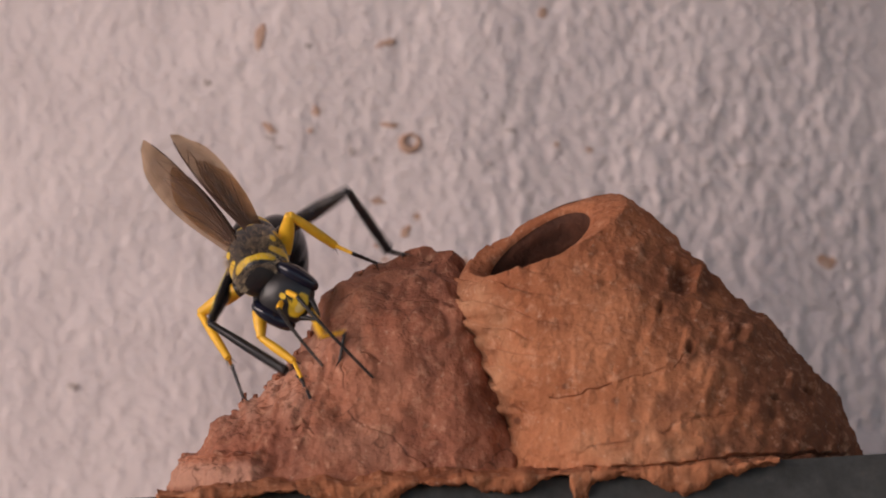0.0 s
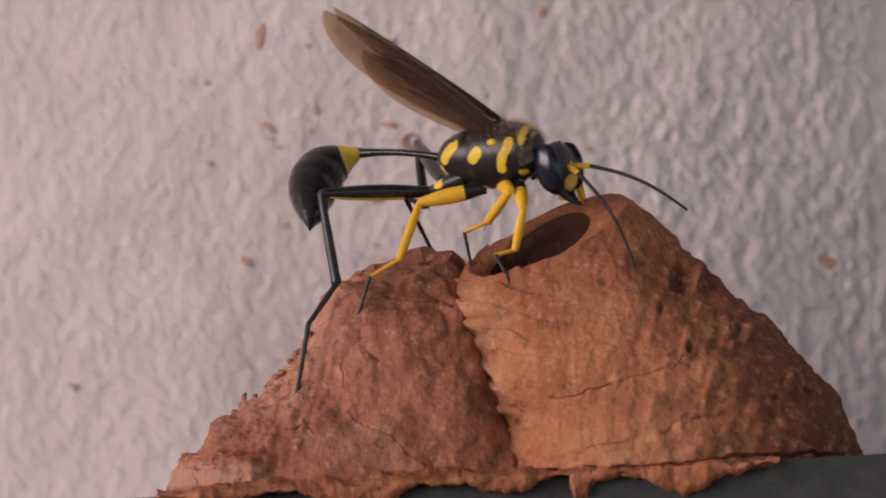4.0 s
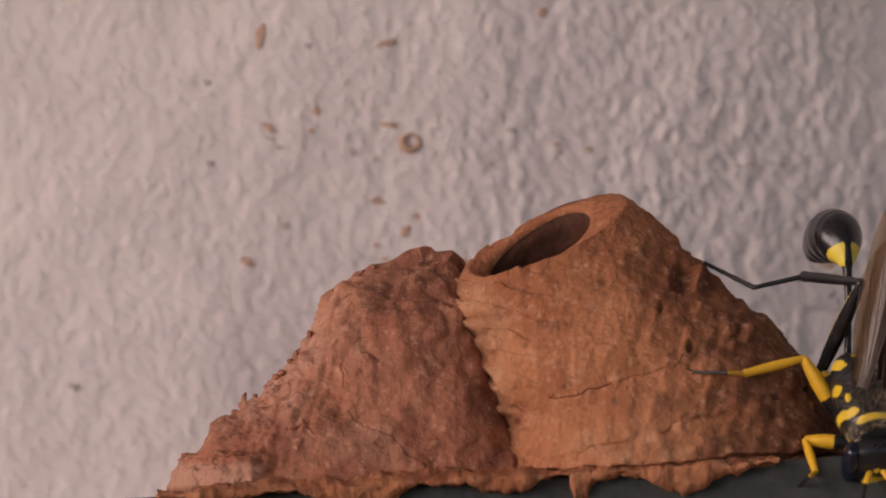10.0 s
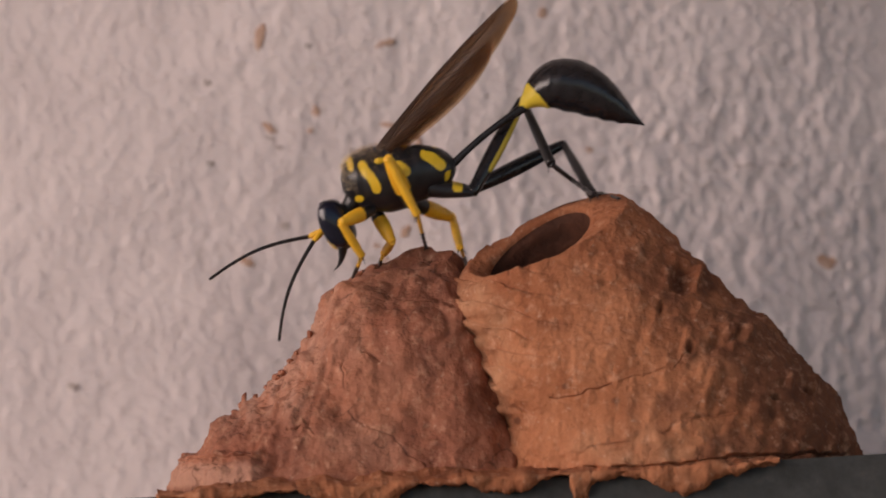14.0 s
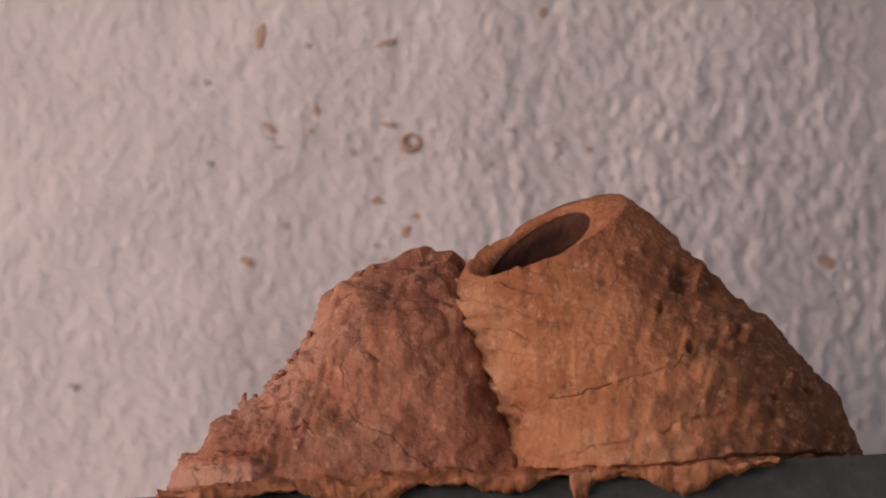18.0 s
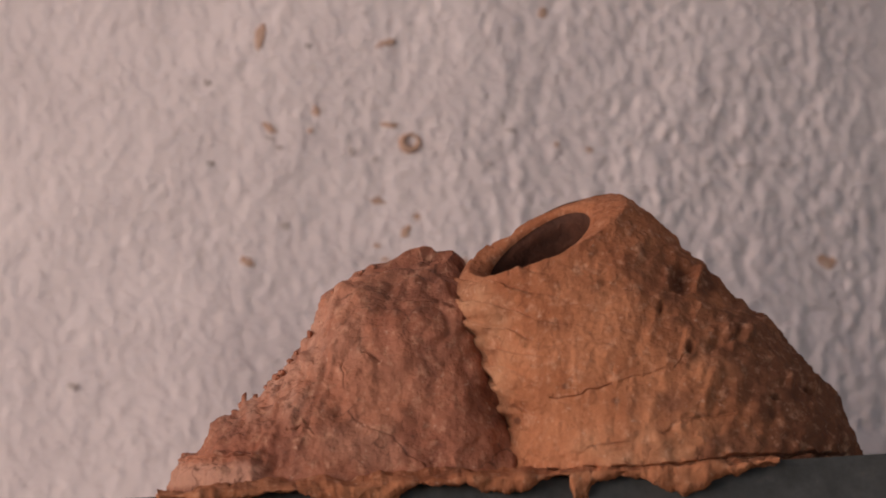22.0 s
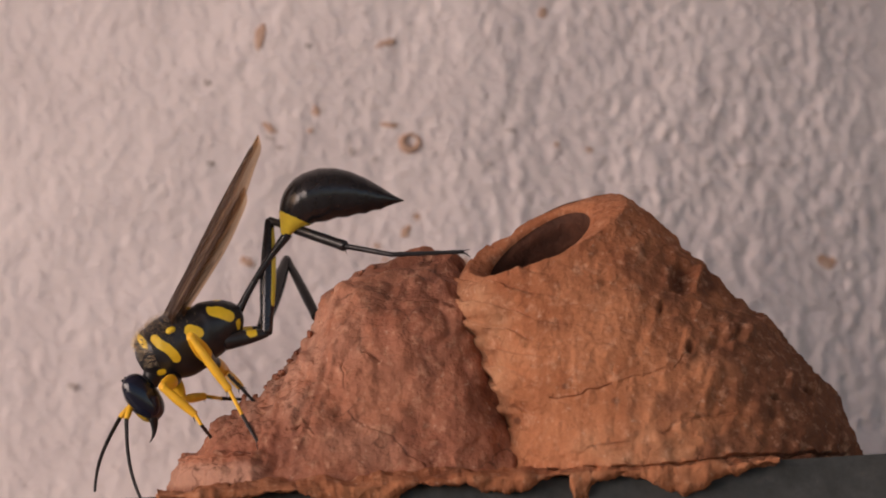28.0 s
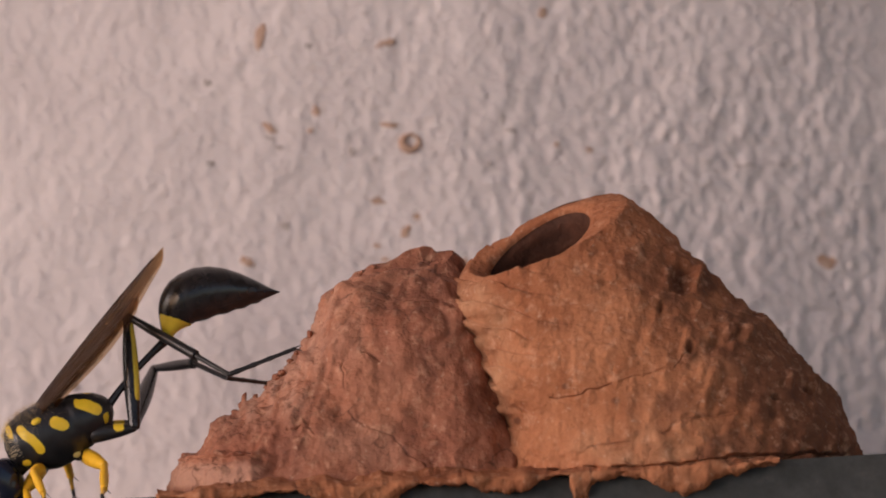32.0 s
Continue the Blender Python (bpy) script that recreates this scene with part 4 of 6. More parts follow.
    for key, (a, b, c, d) in LEG.items():
        for sd in "lr":
            if key == "h":
                out_ = 1 if sd == "l" else -1
                ms = (lambda v, o=out_: smoothstep(0.84, 0.97, (0.74 * o * v.y + 0.67 * v.z) / max(0.05, math.hypot(v.y, v.z))) * smoothstep(1.5, 2.3, v.x) * smoothstep(7.9, 7.3, v.x), lambda v: 0.0, lambda v: 0.0)
                rr = ((0.36, 0.84, 0.28), (0.24, 0.44, 0.36), (0.20, 0.20, 0.17))
            elif key == "m":
                ms = (lambda v: smoothstep(1.3, 1.7, v.x), lambda v: 1.0, lambda v: 1.0)
                rr = ((0.36, 0.86, 0.30), (0.24, 0.46, 0.26), (0.15, 0.17, 0.12))
            else:
                ms = (lambda v: smoothstep(0.9, 1.3, v.x), lambda v: 1.0, lambda v: 1.0)
                rr = ((0.36, 0.74, 0.28), (0.24, 0.44, 0.24), (0.14, 0.16, 0.12))
            P[sd + key + "0"] = leg_piece("femur", a, *rr[0], wasp, ms[0], "black hind thigh with a yellow stripe" if key == "h" else "yellow thigh, black at its root", mat=GLOSS if key == "h" else None)
            P[sd + key + "1"] = leg_piece("tibia", b, *rr[1], wasp, ms[1], "dark hind shin" if key == "h" else "yellow shin", spur=0.45)
            P[sd + key + "2"] = leg_piece("metatarsus", c, *rr[2], wasp, ms[2])
            P[sd + key + "3"] = leg_piece("tarsus", d, *((0.17, 0.17, 0.13) if key == "h" else (0.13, 0.14, 0.10)), wasp, lambda v: 0.0, "thin black foot with claws", claws=True, rings=4)

    # wings
    for sd, sg in (("l", 1), ("r", -1)):
        P[sd + "w0"] = wing("forewing", 15.0, 2.75, wasp, sg)
        P[sd + "w1"] = wing("hindwing", 10.8, 2.3, wasp, sg)
    return wasp


def frame_of(x, up):
    """A turn whose x axis points along x and whose z axis leans towards up."""
    x = Vector(x).normalized()
    z = Vector(up) - x * x.dot(Vector(up))
    if z.length < 1e-4:
        z = x.orthogonal()
    z.normalize()
    y = z.cross(x)
    return Matrix((x, y, z)).transposed().to_4x4()


# ---- how it moves ----
STANCES = []
SIX_LEGS = [s + k for k in "fmh" for s in "lr"]


def stance(t, at_, fwd, up, head, jaw, waist, tail, arch, wings, feelers, **legs):
    """One stance, in mm and directions: the thorax's place, its way forwards and its back; the head's middle and the way of the jaws;
    the ways of waist, abdomen, the abdomen's back, wings (left, right, and their roll) and feelers (left, right); and each leg's knee, shin end, heel and toe."""
    STANCES.append((t, at_, fwd, up, head, jaw, waist, tail, wings, feelers, legs, arch))


def glide(ts, values, q):
    """A smooth value at the time q through values at ts, with no overshoot."""
    v = np.array(values, float)
    if q <= ts[0]:
        return v[0]
    if q >= ts[-1]:
        return v[-1]
    i = int(np.searchsorted(ts, q, side="right")) - 1
    h = ts[i + 1] - ts[i]
    u = (q - ts[i]) / h

    def slope(k):
        if k <= 0 or k >= len(ts) - 1:
            return np.zeros_like(v[0])
        a, b = (v[k] - v[k - 1]) / (ts[k] - ts[k - 1]), (v[k + 1] - v[k]) / (ts[k + 1] - ts[k])
        m = np.where(a * b > 0, 2 * a * b / np.where(np.abs(a + b) < 1e-12, 1, a + b), 0)
        return m
    m0, m1 = slope(i), slope(i + 1)
    return (2 * u**3 - 3 * u**2 + 1) * v[i] + (u**3 - 2 * u**2 + u) * h * m0 + (-2 * u**3 + 3 * u**2) * v[i + 1] + (u**3 - u**2) * h * m1


def chain(points, lengths):
    """Keeps the lengths of a leg's pieces while its hip and toe stay put."""
    p = [Vector(q) for q in points]
    root, toe = p[0].copy(), p[-1].copy()
    reach = sum(lengths) * 0.999
    if (toe - root).length > reach:
        toe = root + (toe - root).normalized() * reach
    for _ in range(12):
        p[-1] = toe.copy()
        for k in range(len(p) - 2, -1, -1):
            p[k] = p[k + 1] + (p[k] - p[k + 1]).normalized() * lengths[k]
        p[0] = root.copy()
        for k in range(len(p) - 1):
            p[k + 1] = p[k] + (p[k + 1] - p[k]).normalized() * lengths[k]
    return p


def step_time(ts, q):
    """Within each stretch a foot stands, then steps in its middle part."""
    i = max(0, min(len(ts) - 2, int(np.searchsorted(ts, q, side="right")) - 1))
    h = ts[i + 1] - ts[i]
    u = (q - ts[i]) / h
    part_ = min(0.8, 0.45 / h) if h > 0.6 else 1.0
    return i, smoothstep(0.5 - part_ / 2, 0.5 + part_ / 2, u) if part_ < 1 else min(1.0, max(0.0, u))


def motions():
    P = PARTS
    ts = [s[0] for s in STANCES]
    turns = []
    for s in STANCES:
        q = frame_of(s[2], s[3]).to_quaternion()
        if turns:
            q.make_compatible(turns[-1])
        turns.append(q)
    rows = {k: [] for k in P}
    steps = [k / 10 for k in range(0, 321)]
    for q in steps:
        mid = Vector(glide(ts, [s[1] for s in STANCES], q))
        quat = glide(ts, [tuple(k) for k in turns], q)
        turn = Matrix(frame_of((1, 0, 0), (0, 0, 1)))
        from_q = bpy.context.scene.camera.matrix_world.to_quaternion()
        from_q.w, from_q.x, from_q.y, from_q.z = quat
        turn = from_q.normalized().to_matrix().to_4x4()
        body = Matrix.Translation(mid * MM) @ turn
        rows["wasp"].append((q, body))
        back = turn.to_3x3().transposed()
        fwd, left, up = turn.to_3x3() @ Vector((1, 0, 0)), turn.to_3x3() @ Vector((0, 1, 0)), turn.to_3x3() @ Vector((0, 0, 1))

        def local(p):
            return back @ (Vector(p) - mid)

        def put(key, place, way, lean):
            """place in the wasp's space (mm); way and lean in the world."""
            rows[key].append((q, Matrix.Translation(Vector(place) * MM) @ frame_of(back @ Vector(way), back @ Vector(lean))))

        hc = Vector(glide(ts, [s[4] for s in STANCES], q))
        jaw = Vector(glide(ts, [s[5] for s in STANCES], q)).normalized()
        off = back @ hc
        off = Vector((max(2.6, min(4.9, off.x)), max(-1.2, min(1.2, off.y)), max(-3.2, min(1.0, off.z))))
        face = left.cross(-jaw).normalized()
        put("head", off, face, -jaw)
        nroot = Vector((2.3, 0, 0.05))
        put("neck", nroot, turn.to_3x3() @ (off - nroot), up)
        hm = Matrix((face, (-jaw).cross(face), -jaw)).transposed()
        w = Vector(glide(ts, [s[6] for s in STANCES], q)).normalized()
        put("petiole", (-3.9, 0, 0.15), w, up if abs(w.dot(up)) < 0.9 else -fwd)
        g = Vector(glide(ts, [s[7] for s in STANCES], q)).normalized()
        bend_up = Vector(glide(ts, [s[11] for s in STANCES], q))
        bend_up = bend_up if bend_up.length > 0.1 else up
        put("gaster", Vector((-3.9, 0, 0.15)) + back @ (w * 6.4), g, bend_up)
        wl, wr = [Vector(glide(ts, [s[8][k] for s in STANCES], q)).normalized() for k in (0, 1)]
        for key, d, sg in (("l", wl, 1), ("r", wr, -1)):
            roll = float(glide(ts, [(s[8][2],) for s in STANCES], q)[0])
            lean = up * (1 - roll) + left * sg * (0.12 + roll) + fwd * 0.25
            for n, root in (("0", "fore"), ("1", "hind")):
                r = Vector(WINGROOT[root])
                dd = d if n == "0" else (d - fwd * 0.035).normalized()
                put(key + "w" + n, (r.x, sg * (r.y * 0.62 - 0.06 * int(n)), r.z + 0.40), dd, lean)
        for key, k, sg in (("l", 0, 1), ("r", 1, -1)):
            d = Vector(glide(ts, [s[9][k] for s in STANCES], q)).normalized()
            root = off + back @ (hm @ Vector((0.95, sg * 0.42, 0.15)))
            sc = (d * 0.55 + face * 0.7 + left * sg * 0.35).normalized()
            put(key + "a0", root, sc, up)
            put(key + "a1", root + back @ (sc * 1.2), d, face if abs(face.dot(d)) < 0.9 else up)
        for key in SIX_LEGS:
            L = LEG[key[1]]
            sg = 1 if key[0] == "l" else -1
            h = Vector(HIP[key[1]])
            h.y *= sg
            hip = mid + turn.to_3x3() @ h
            i, u = step_time(ts, q)
            a, b = STANCES[i], STANCES[min(i + 1, len(STANCES) - 1)]
            toe = Vector(a[10][key][3]).lerp(Vector(b[10][key][3]), u)
            move = (Vector(a[10][key][3]) - Vector(b[10][key][3])).length
            toe += up * 4 * u * (1 - u) * min(1.6, 0.35 * move)
            heel = Vector(a[10][key][2]).lerp(Vector(b[10][key][2]), u)
            # knee and shin ride with the body
            kt = []
            for n in (0, 1):
                pa = frame_of(a[2], a[3]).to_3x3().transposed() @ (Vector(a[10][key][n]) - Vector(a[1]))
                pb = frame_of(b[2], b[3]).to_3x3().transposed() @ (Vector(b[10][key][n]) - Vector(b[1]))
                v = (q - a[0]) / max(1e-6, b[0] - a[0])
                kt.append(mid + turn.to_3x3() @ pa.lerp(pb, min(1, max(0, v))))
            p = chain([hip, *kt, heel, toe], L)
            for n in range(4):
                d = p[n + 1] - p[n]
                lean = (d.cross(left) if key[1] == "h" else up + left * sg * 0.4) if n == 0 else (p[1] - p[2])
                if abs(d.normalized().dot(lean.normalized())) > 0.97:
                    lean = up
                put(key + str(n), local(p[n]), d, lean)
    for key, ob in P.items():
        walk(ob, rows[key])


build_wasp()


def stances():
    stance(0, (-13.05, -3, -0.55), (0.134, -0.842, -0.522), (-0.356, -0.532, 0.768), (2.35, -3.03, -2.7), (0.85, 0, -0.5), (0.15, 0.95, -0.27), (0.26, 0.84, -0.48), (0.051, 0.484, 0.874), ((-0.449, 0.737, 0.505), (-0.473, 0.711, 0.52), 0.3), ((0.67, -0.19, -0.71), (0.4, -0.77, -0.49)),
           lf=((-9, -5.6, -4.5), (-8.4, -8, -6.2), (-6.9, -7.4, -5.8), (-7.2, -7.4, -7.8)), rf=((-12.8, -5, -6.1), (-10.5, -6.1, -7.8), (-9.9, -7, -9), (-9.2, -8.2, -10.5)),
           lm=((-10.7, -4.3, 2.5), (-7.7, -1.7, 0.3), (-6.4, -3.8, -0.3), (-4.7, -1.8, -1)), rm=((-16.8, -0.3, -4.3), (-15.1, -2.9, -7.7), (-15, -0.4, -8.1), (-14.1, -1.3, -10.5)),
           lh=((-6.4, -3.6, 4.2), (-4, 0.8, 0.1), (-3.7, 4.4, -0.2), (-2.8, -0.5, -0.4)), rh=((-16.3, -3.4, -5.1), (-11.1, -5.3, -8.5), (-11.5, -1.7, -8.5), (-10, -6.5, -9)))
    stance(0.5, (-10.06, -3, 2.17), (0.686, -0.619, 0.383), (-0.49, -0.003, 0.872), (4.08, -2.23, 1.44), (0.61, 0, -0.79), (-0.74, 0.54, -0.41), (0.45, 0, -0.89), (-0.752, 0.538, -0.38), ((-1, 0.02, 0.01), (-0.84, 0.54, 0.04), 0.3), ((0.94, -0.11, -0.33), (0.77, -0.5, -0.39)),
           lf=((-5, -1.5, 1.5), (-3.5, -3.8, 0.2), (-2.3, -2.7, 0.3), (-0.6, -1.7, 0.4)), rf=((-8.2, -7.4, -0.8), (-7.2, -7.5, -3.7), (-6.7, -7.6, -5.2), (-6.2, -7.6, -7.1)),
           lm=((-6.8, 2.2, 1.4), (-3.6, -0.8, 0), (-2.8, -3.1, -0.4), (-2.5, -0.4, -0.6)), rm=((-12.8, -7.2, -0.5), (-9.9, -7.3, -4.1), (-8.2, -7.3, -5.9), (-7.2, -7.8, -8.4)),
           lh=((-10.4, 9, -0.2), (-8.5, 3.4, -3), (-8.3, -0.2, -3), (-7.7, -5.1, -3.6)), rh=((-19.5, -5.7, -3.6), (-16, -1.7, -7.3), (-15.6, 1.8, -8.1), (-13.7, -1.8, -10.9)))
    stance(1, (-8.42, -2.5, 4.02), (0.771, -0.562, 0.299), (-0.291, 0.106, 0.951), (4.57, -2.02, 1.37), (0.54, 0, -0.84), (-0.694, 0.417, -0.587), (-0.061, 0.586, -0.808), (-0.76, 0.498, 0.418), ((-0.99, 0.02, 0.14), (-0.99, -0.02, 0.16), 0.35), ((0.74, 0, 0.67), (0.38, -0.68, -0.63)),
           lf=((-2.7, -2.7, 3.5), (-1.5, -1.9, 0.9), (-0.5, -0.7, 0.4), (0.6, 0.8, -0.1)), rf=((-6.3, -7.6, 2), (-5.3, -7, -0.8), (-4.9, -5.6, -1.5), (-4.4, -3.9, -2.4)),
           lm=((-5.7, 2.5, 3.1), (-3.9, -0.8, 0.4), (-2.1, -2.5, 0.5), (-1.6, 0.2, 0.4)), rm=((-11.1, -7.1, 0.6), (-9.1, -6.6, -3.5), (-8.4, -7, -5.9), (-7.6, -7.5, -8.4)),
           lh=((-10.2, 9.2, 0.7), (-8.3, 3.4, -1.6), (-8, -0.2, -1.5), (-6.8, -5, -2.4)), rh=((-17.8, -6.2, -2.2), (-15.3, -2.5, -6.9), (-14.5, -5.6, -8.5), (-13.7, -1.2, -10.7)))
    stance(2, (-3.04, -2.5, 6.31), (0.92, -0.35, 0.174), (-0.196, -0.027, 0.98), (5.47, -1.26, 0.88), (0.37, 0, -0.93), (-0.98, 0, -0.22), (-0.15, 0, -0.99), (-0.989, 0, 0.15), ((-0.97, 0.02, 0.24), (-0.97, -0.02, 0.26), 0.4), ((0.87, -0.27, -0.41), (0.57, -0.47, -0.67)),
           lf=((2.5, -3.5, 4.7), (4.1, -2, 2.7), (4.6, -0.6, 2.1), (5.1, 1.2, 1.4)), rf=((-1.1, -6.9, 3.6), (-1.1, -5.1, 1.1), (-0.9, -4.6, -0.4), (-0.8, -4.1, -2.3)),
           lm=((-1, -5.5, 3.3), (0.1, -1.8, 0.8), (0.9, -4, 0), (1.9, -1.7, -1.1)), rm=((-5.6, -7.3, 4.8), (-5.4, -5.2, 0.8), (-5.3, -2.9, -0.1), (-5.1, -5.4, -0.9)),
           lh=((-10.3, 7.6, 5.2), (-6.8, 9.3, 0.1), (-6.3, 5.8, -0.7), (-5.7, 0.9, -1.8)), rh=((-14.4, -6.3, 2.9), (-10.9, -5.2, -2.5), (-9.9, -5, -5.9), (-10.6, -7.2, -10.4)))
    stance(3, (-1.75, -3.5, 6.32), (0.794, -0.599, -0.099), (-0.119, -0.313, 0.942), (4.48, -2.16, -1.73), (-0.04, 0, -1), (-0.631, 0.772, 0.077), (-0.243, 0.799, -0.55), (-0.663, 0.277, 0.696), ((-0.77, 0.01, 0.63), (-0.65, 0.46, 0.61), 0.75), ((0.91, -0.34, -0.25), (0.28, -0.22, -0.93)),
           lf=((3.6, -4.8, 4.5), (5.6, -3.5, 2.8), (6.1, -2, 2.4), (6.5, -0.1, 2)), rf=((-0.7, -6.9, 1.8), (0.5, -6.6, -0.9), (0.9, -7.2, -2.4), (1.2, -5.9, -3.9)),
           lm=((0.1, 2.4, 3.4), (0.4, -1.4, 0.8), (1.2, 0.6, -0.3), (1.9, -1.9, -1.1)), rm=((-6.8, -1.4, 3.8), (-5.1, -3.5, 0.1), (-5.3, -4.7, -2.1), (-5.6, -6.1, -4.4)),
           lh=((-7.3, 8.6, 6.2), (-6.2, 3, 3), (-6.1, -0.6, 3.1), (-5.4, 1, -1.6)), rh=((-13, -5.2, 3.8), (-10.4, -6.2, -2.1), (-9.6, -6.4, -5.6), (-10.7, -7.2, -10.4)))
    stance(3.5, (-0.36, -3.5, 6.55), (0.844, -0.533, 0.06), (-0.243, -0.281, 0.929), (4.67, -1.92, -0.58), (0.15, 0, -0.99), (-0.82, 0.57, 0.01), (-0.24, -0.75, -0.62), (-0.903, 0.405, -0.14), ((-0.84, 0.02, 0.54), (-0.83, -0.02, 0.55), 0.7), ((0.92, -0.3, -0.27), (0.58, -0.23, -0.78)),
           lf=((5.3, -4.3, 5.8), (7.4, -4.6, 3.7), (8.2, -3.2, 3.6), (9.4, -1.5, 3.5)), rf=((1.7, -7.2, 2.6), (3.2, -5.9, 0.4), (3.6, -7.2, -0.3), (4.6, -7.7, -2.1)),
           lm=((0, -6.4, 3.6), (0.1, -2.4, 1.3), (0.8, -0.1, 0.4), (2, -1.9, -1.2)), rm=((-5.1, -1.8, 3.7), (-4.6, -4.5, 0), (-5.1, -6, -1.9), (-5.9, -6.1, -4.5)),
           lh=((-4.2, 8, 8.2), (-2.7, 3.6, 3.7), (-2.7, 0, 3.6), (-0.9, 3.1, 0.1)), rh=((-11.9, -4.9, 4.3), (-9.9, -5.8, -1.8), (-9.4, -6.6, -5.2), (-10.2, -7.5, -10.1)))
    stance(5.5, (20.26, -2, 5.42), (0.921, -0.249, -0.299), (0.261, -0.174, 0.95), (4.32, -0.9, -3.19), (-0.38, 0, -0.92), (-0.9, 0, 0.44), (-0.93, 0, -0.37), (-0.37, 0, 0.929), ((-0.51, 0.49, 0.71), (-0.49, 0.49, 0.72), 0.3), ((0.1, -0.49, -0.87), (-0.05, -0.36, -0.93)),
           lf=((24.3, 0.8, 3.5), (23.6, 0.6, 0.6), (23.7, 0.9, -1), (24.7, 1.1, -2.7)), rf=((21.8, -6, 2), (20.4, -5.2, -0.6), (20, -3.7, -1), (19.4, -5.5, -1.6)),
           lm=((19.2, 4.1, 3.6), (18, -0.2, 2.5), (17.2, -1.2, 0.4), (17.3, 1.5, 0.4)), rm=((16.9, -5.7, 6.4), (14.7, -3.6, 3), (13.7, -5.7, 2), (12.3, -7.5, 0.6)),
           lh=((10.9, 6.8, 7.8), (8.2, 3, 3.2), (8.2, 6.6, 3.3), (7.9, 1.6, 3)), rh=((8.7, -0.7, 10.2), (7.6, -2.7, 4.1), (6.2, -4.3, 1.2), (2.5, -5, -2.1)))
    stance(6, (22.71, -2, 1.83), (0.842, 0, -0.539), (0.535, -0.118, 0.837), (4.3, 0, -3.78), (-0.67, 0, -0.74), (-0.776, 0, 0.63), (-0.988, 0, -0.153), (-0.153, 0, 0.988), ((-0.45, 0.02, 0.89), (-0.44, -0.02, 0.9), 0.22), ((-0.18, -0.5, -0.85), (0.1, -0.36, -0.93)),
           lf=((24.9, 1.9, -1.3), (24, 0.5, -3.8), (23.9, -0.9, -4.5), (23.9, 1.1, -4.8)), rf=((26.3, -1.9, -2.2), (24.6, -2.2, -4.7), (24.7, -3.5, -5.6), (24.9, -5.1, -6.8)),
           lm=((24, 2.9, -0.6), (22.4, -0.3, -3.5), (22.5, -2.6, -2.6), (21.3, -4.5, -4.2)), rm=((23.2, -5.6, 3.5), (20.1, -4.2, 0.4), (18.6, -5.6, -0.9), (17, -7.3, -2.4)),
           lh=((18.7, -0.1, 11.1), (15.3, -5.2, 9.1), (13.9, -2.3, 7.6), (12.3, 2, 5.6)), rh=((15.3, -8.1, 8.6), (12.1, -4.2, 4.6), (11, -7.4, 3.6), (10.2, -2.6, 2.8)))
    stance(7, (29.89, -2.5, -4.04), (0.647, -0.361, -0.672), (0.528, -0.423, 0.736), (2.5, -1.3, -4.46), (-0.73, 0, -0.68), (-0.505, 0, 0.863), (-0.968, 0.238, 0.08), (0.042, -0.16, 0.986), ((-0.18, 0.02, 0.98), (-0.12, -0.02, 0.99), 0.22), ((0.46, 0.25, -0.85), (0.03, -0.4, -0.92)),
           lf=((30.9, 0.1, -9.2), (29.8, -2.6, -9.8), (29.1, -1.4, -10.4), (28.3, 0.4, -11)), rf=((28.2, -5.7, -5.9), (25.7, -6.7, -7.2), (24.8, -7.9, -7.6), (23.6, -9.5, -8.1)),
           lm=((28, 3.9, -4.7), (24.6, 1, -5.7), (24.2, -1.5, -5.6), (24.1, 1.2, -5.6)), rm=((26.1, -6, -3), (22.9, -8.6, -5), (21.4, -10.3, -6.1), (19.4, -11.7, -7.4)),
           lh=((25.7, 7, 3.5), (22.3, 2.9, -0.2), (21.7, -0.6, -0.6), (19.9, 3.9, -2.1)), rh=((24.4, 0.3, 5.8), (18.5, -0.9, 3.6), (15.2, -2.3, 3), (10.2, -2.3, 2.8)))
    stance(8, (32.51, -3.5, -8.04), (0.621, -0.39, -0.68), (0.514, -0.452, 0.729), (2.19, -1.4, -4.79), (-0.78, 0, -0.62), (-0.351, 0, 0.936), (-0.993, 0, 0.116), (0.116, 0, 0.993), ((-0.16, 0.02, 0.99), (-0.1, -0.02, 0.99), 0.22), ((0.46, 0.23, -0.86), (0, -0.4, -0.92)),
           lf=((33.4, -5.1, -12.9), (32.2, -7.6, -13.9), (31.5, -9, -14.1), (30.7, -10.9, -14.2)), rf=((32.3, -7.3, -10), (30.6, -6.7, -12.4), (29.8, -8, -12.9), (29.1, -6.3, -13.6)),
           lm=((31.6, 3, -9.9), (29.3, -1, -10.4), (28.5, -3.1, -11.5), (28.6, -0.4, -11.6)), rm=((29.7, -7.3, -7), (25.9, -8.1, -9.5), (24.9, -10.3, -10), (23.1, -12.1, -10.8)),
           lh=((27.6, 4.9, 0.5), (23.2, 1.2, -2.6), (22.4, -2.3, -2.9), (21.1, 2.6, -3.4)), rh=((29.1, -1.1, 1.9), (23.2, -3.5, 0.4), (19.6, -3.7, 0.2), (14.9, -3.7, 2)))
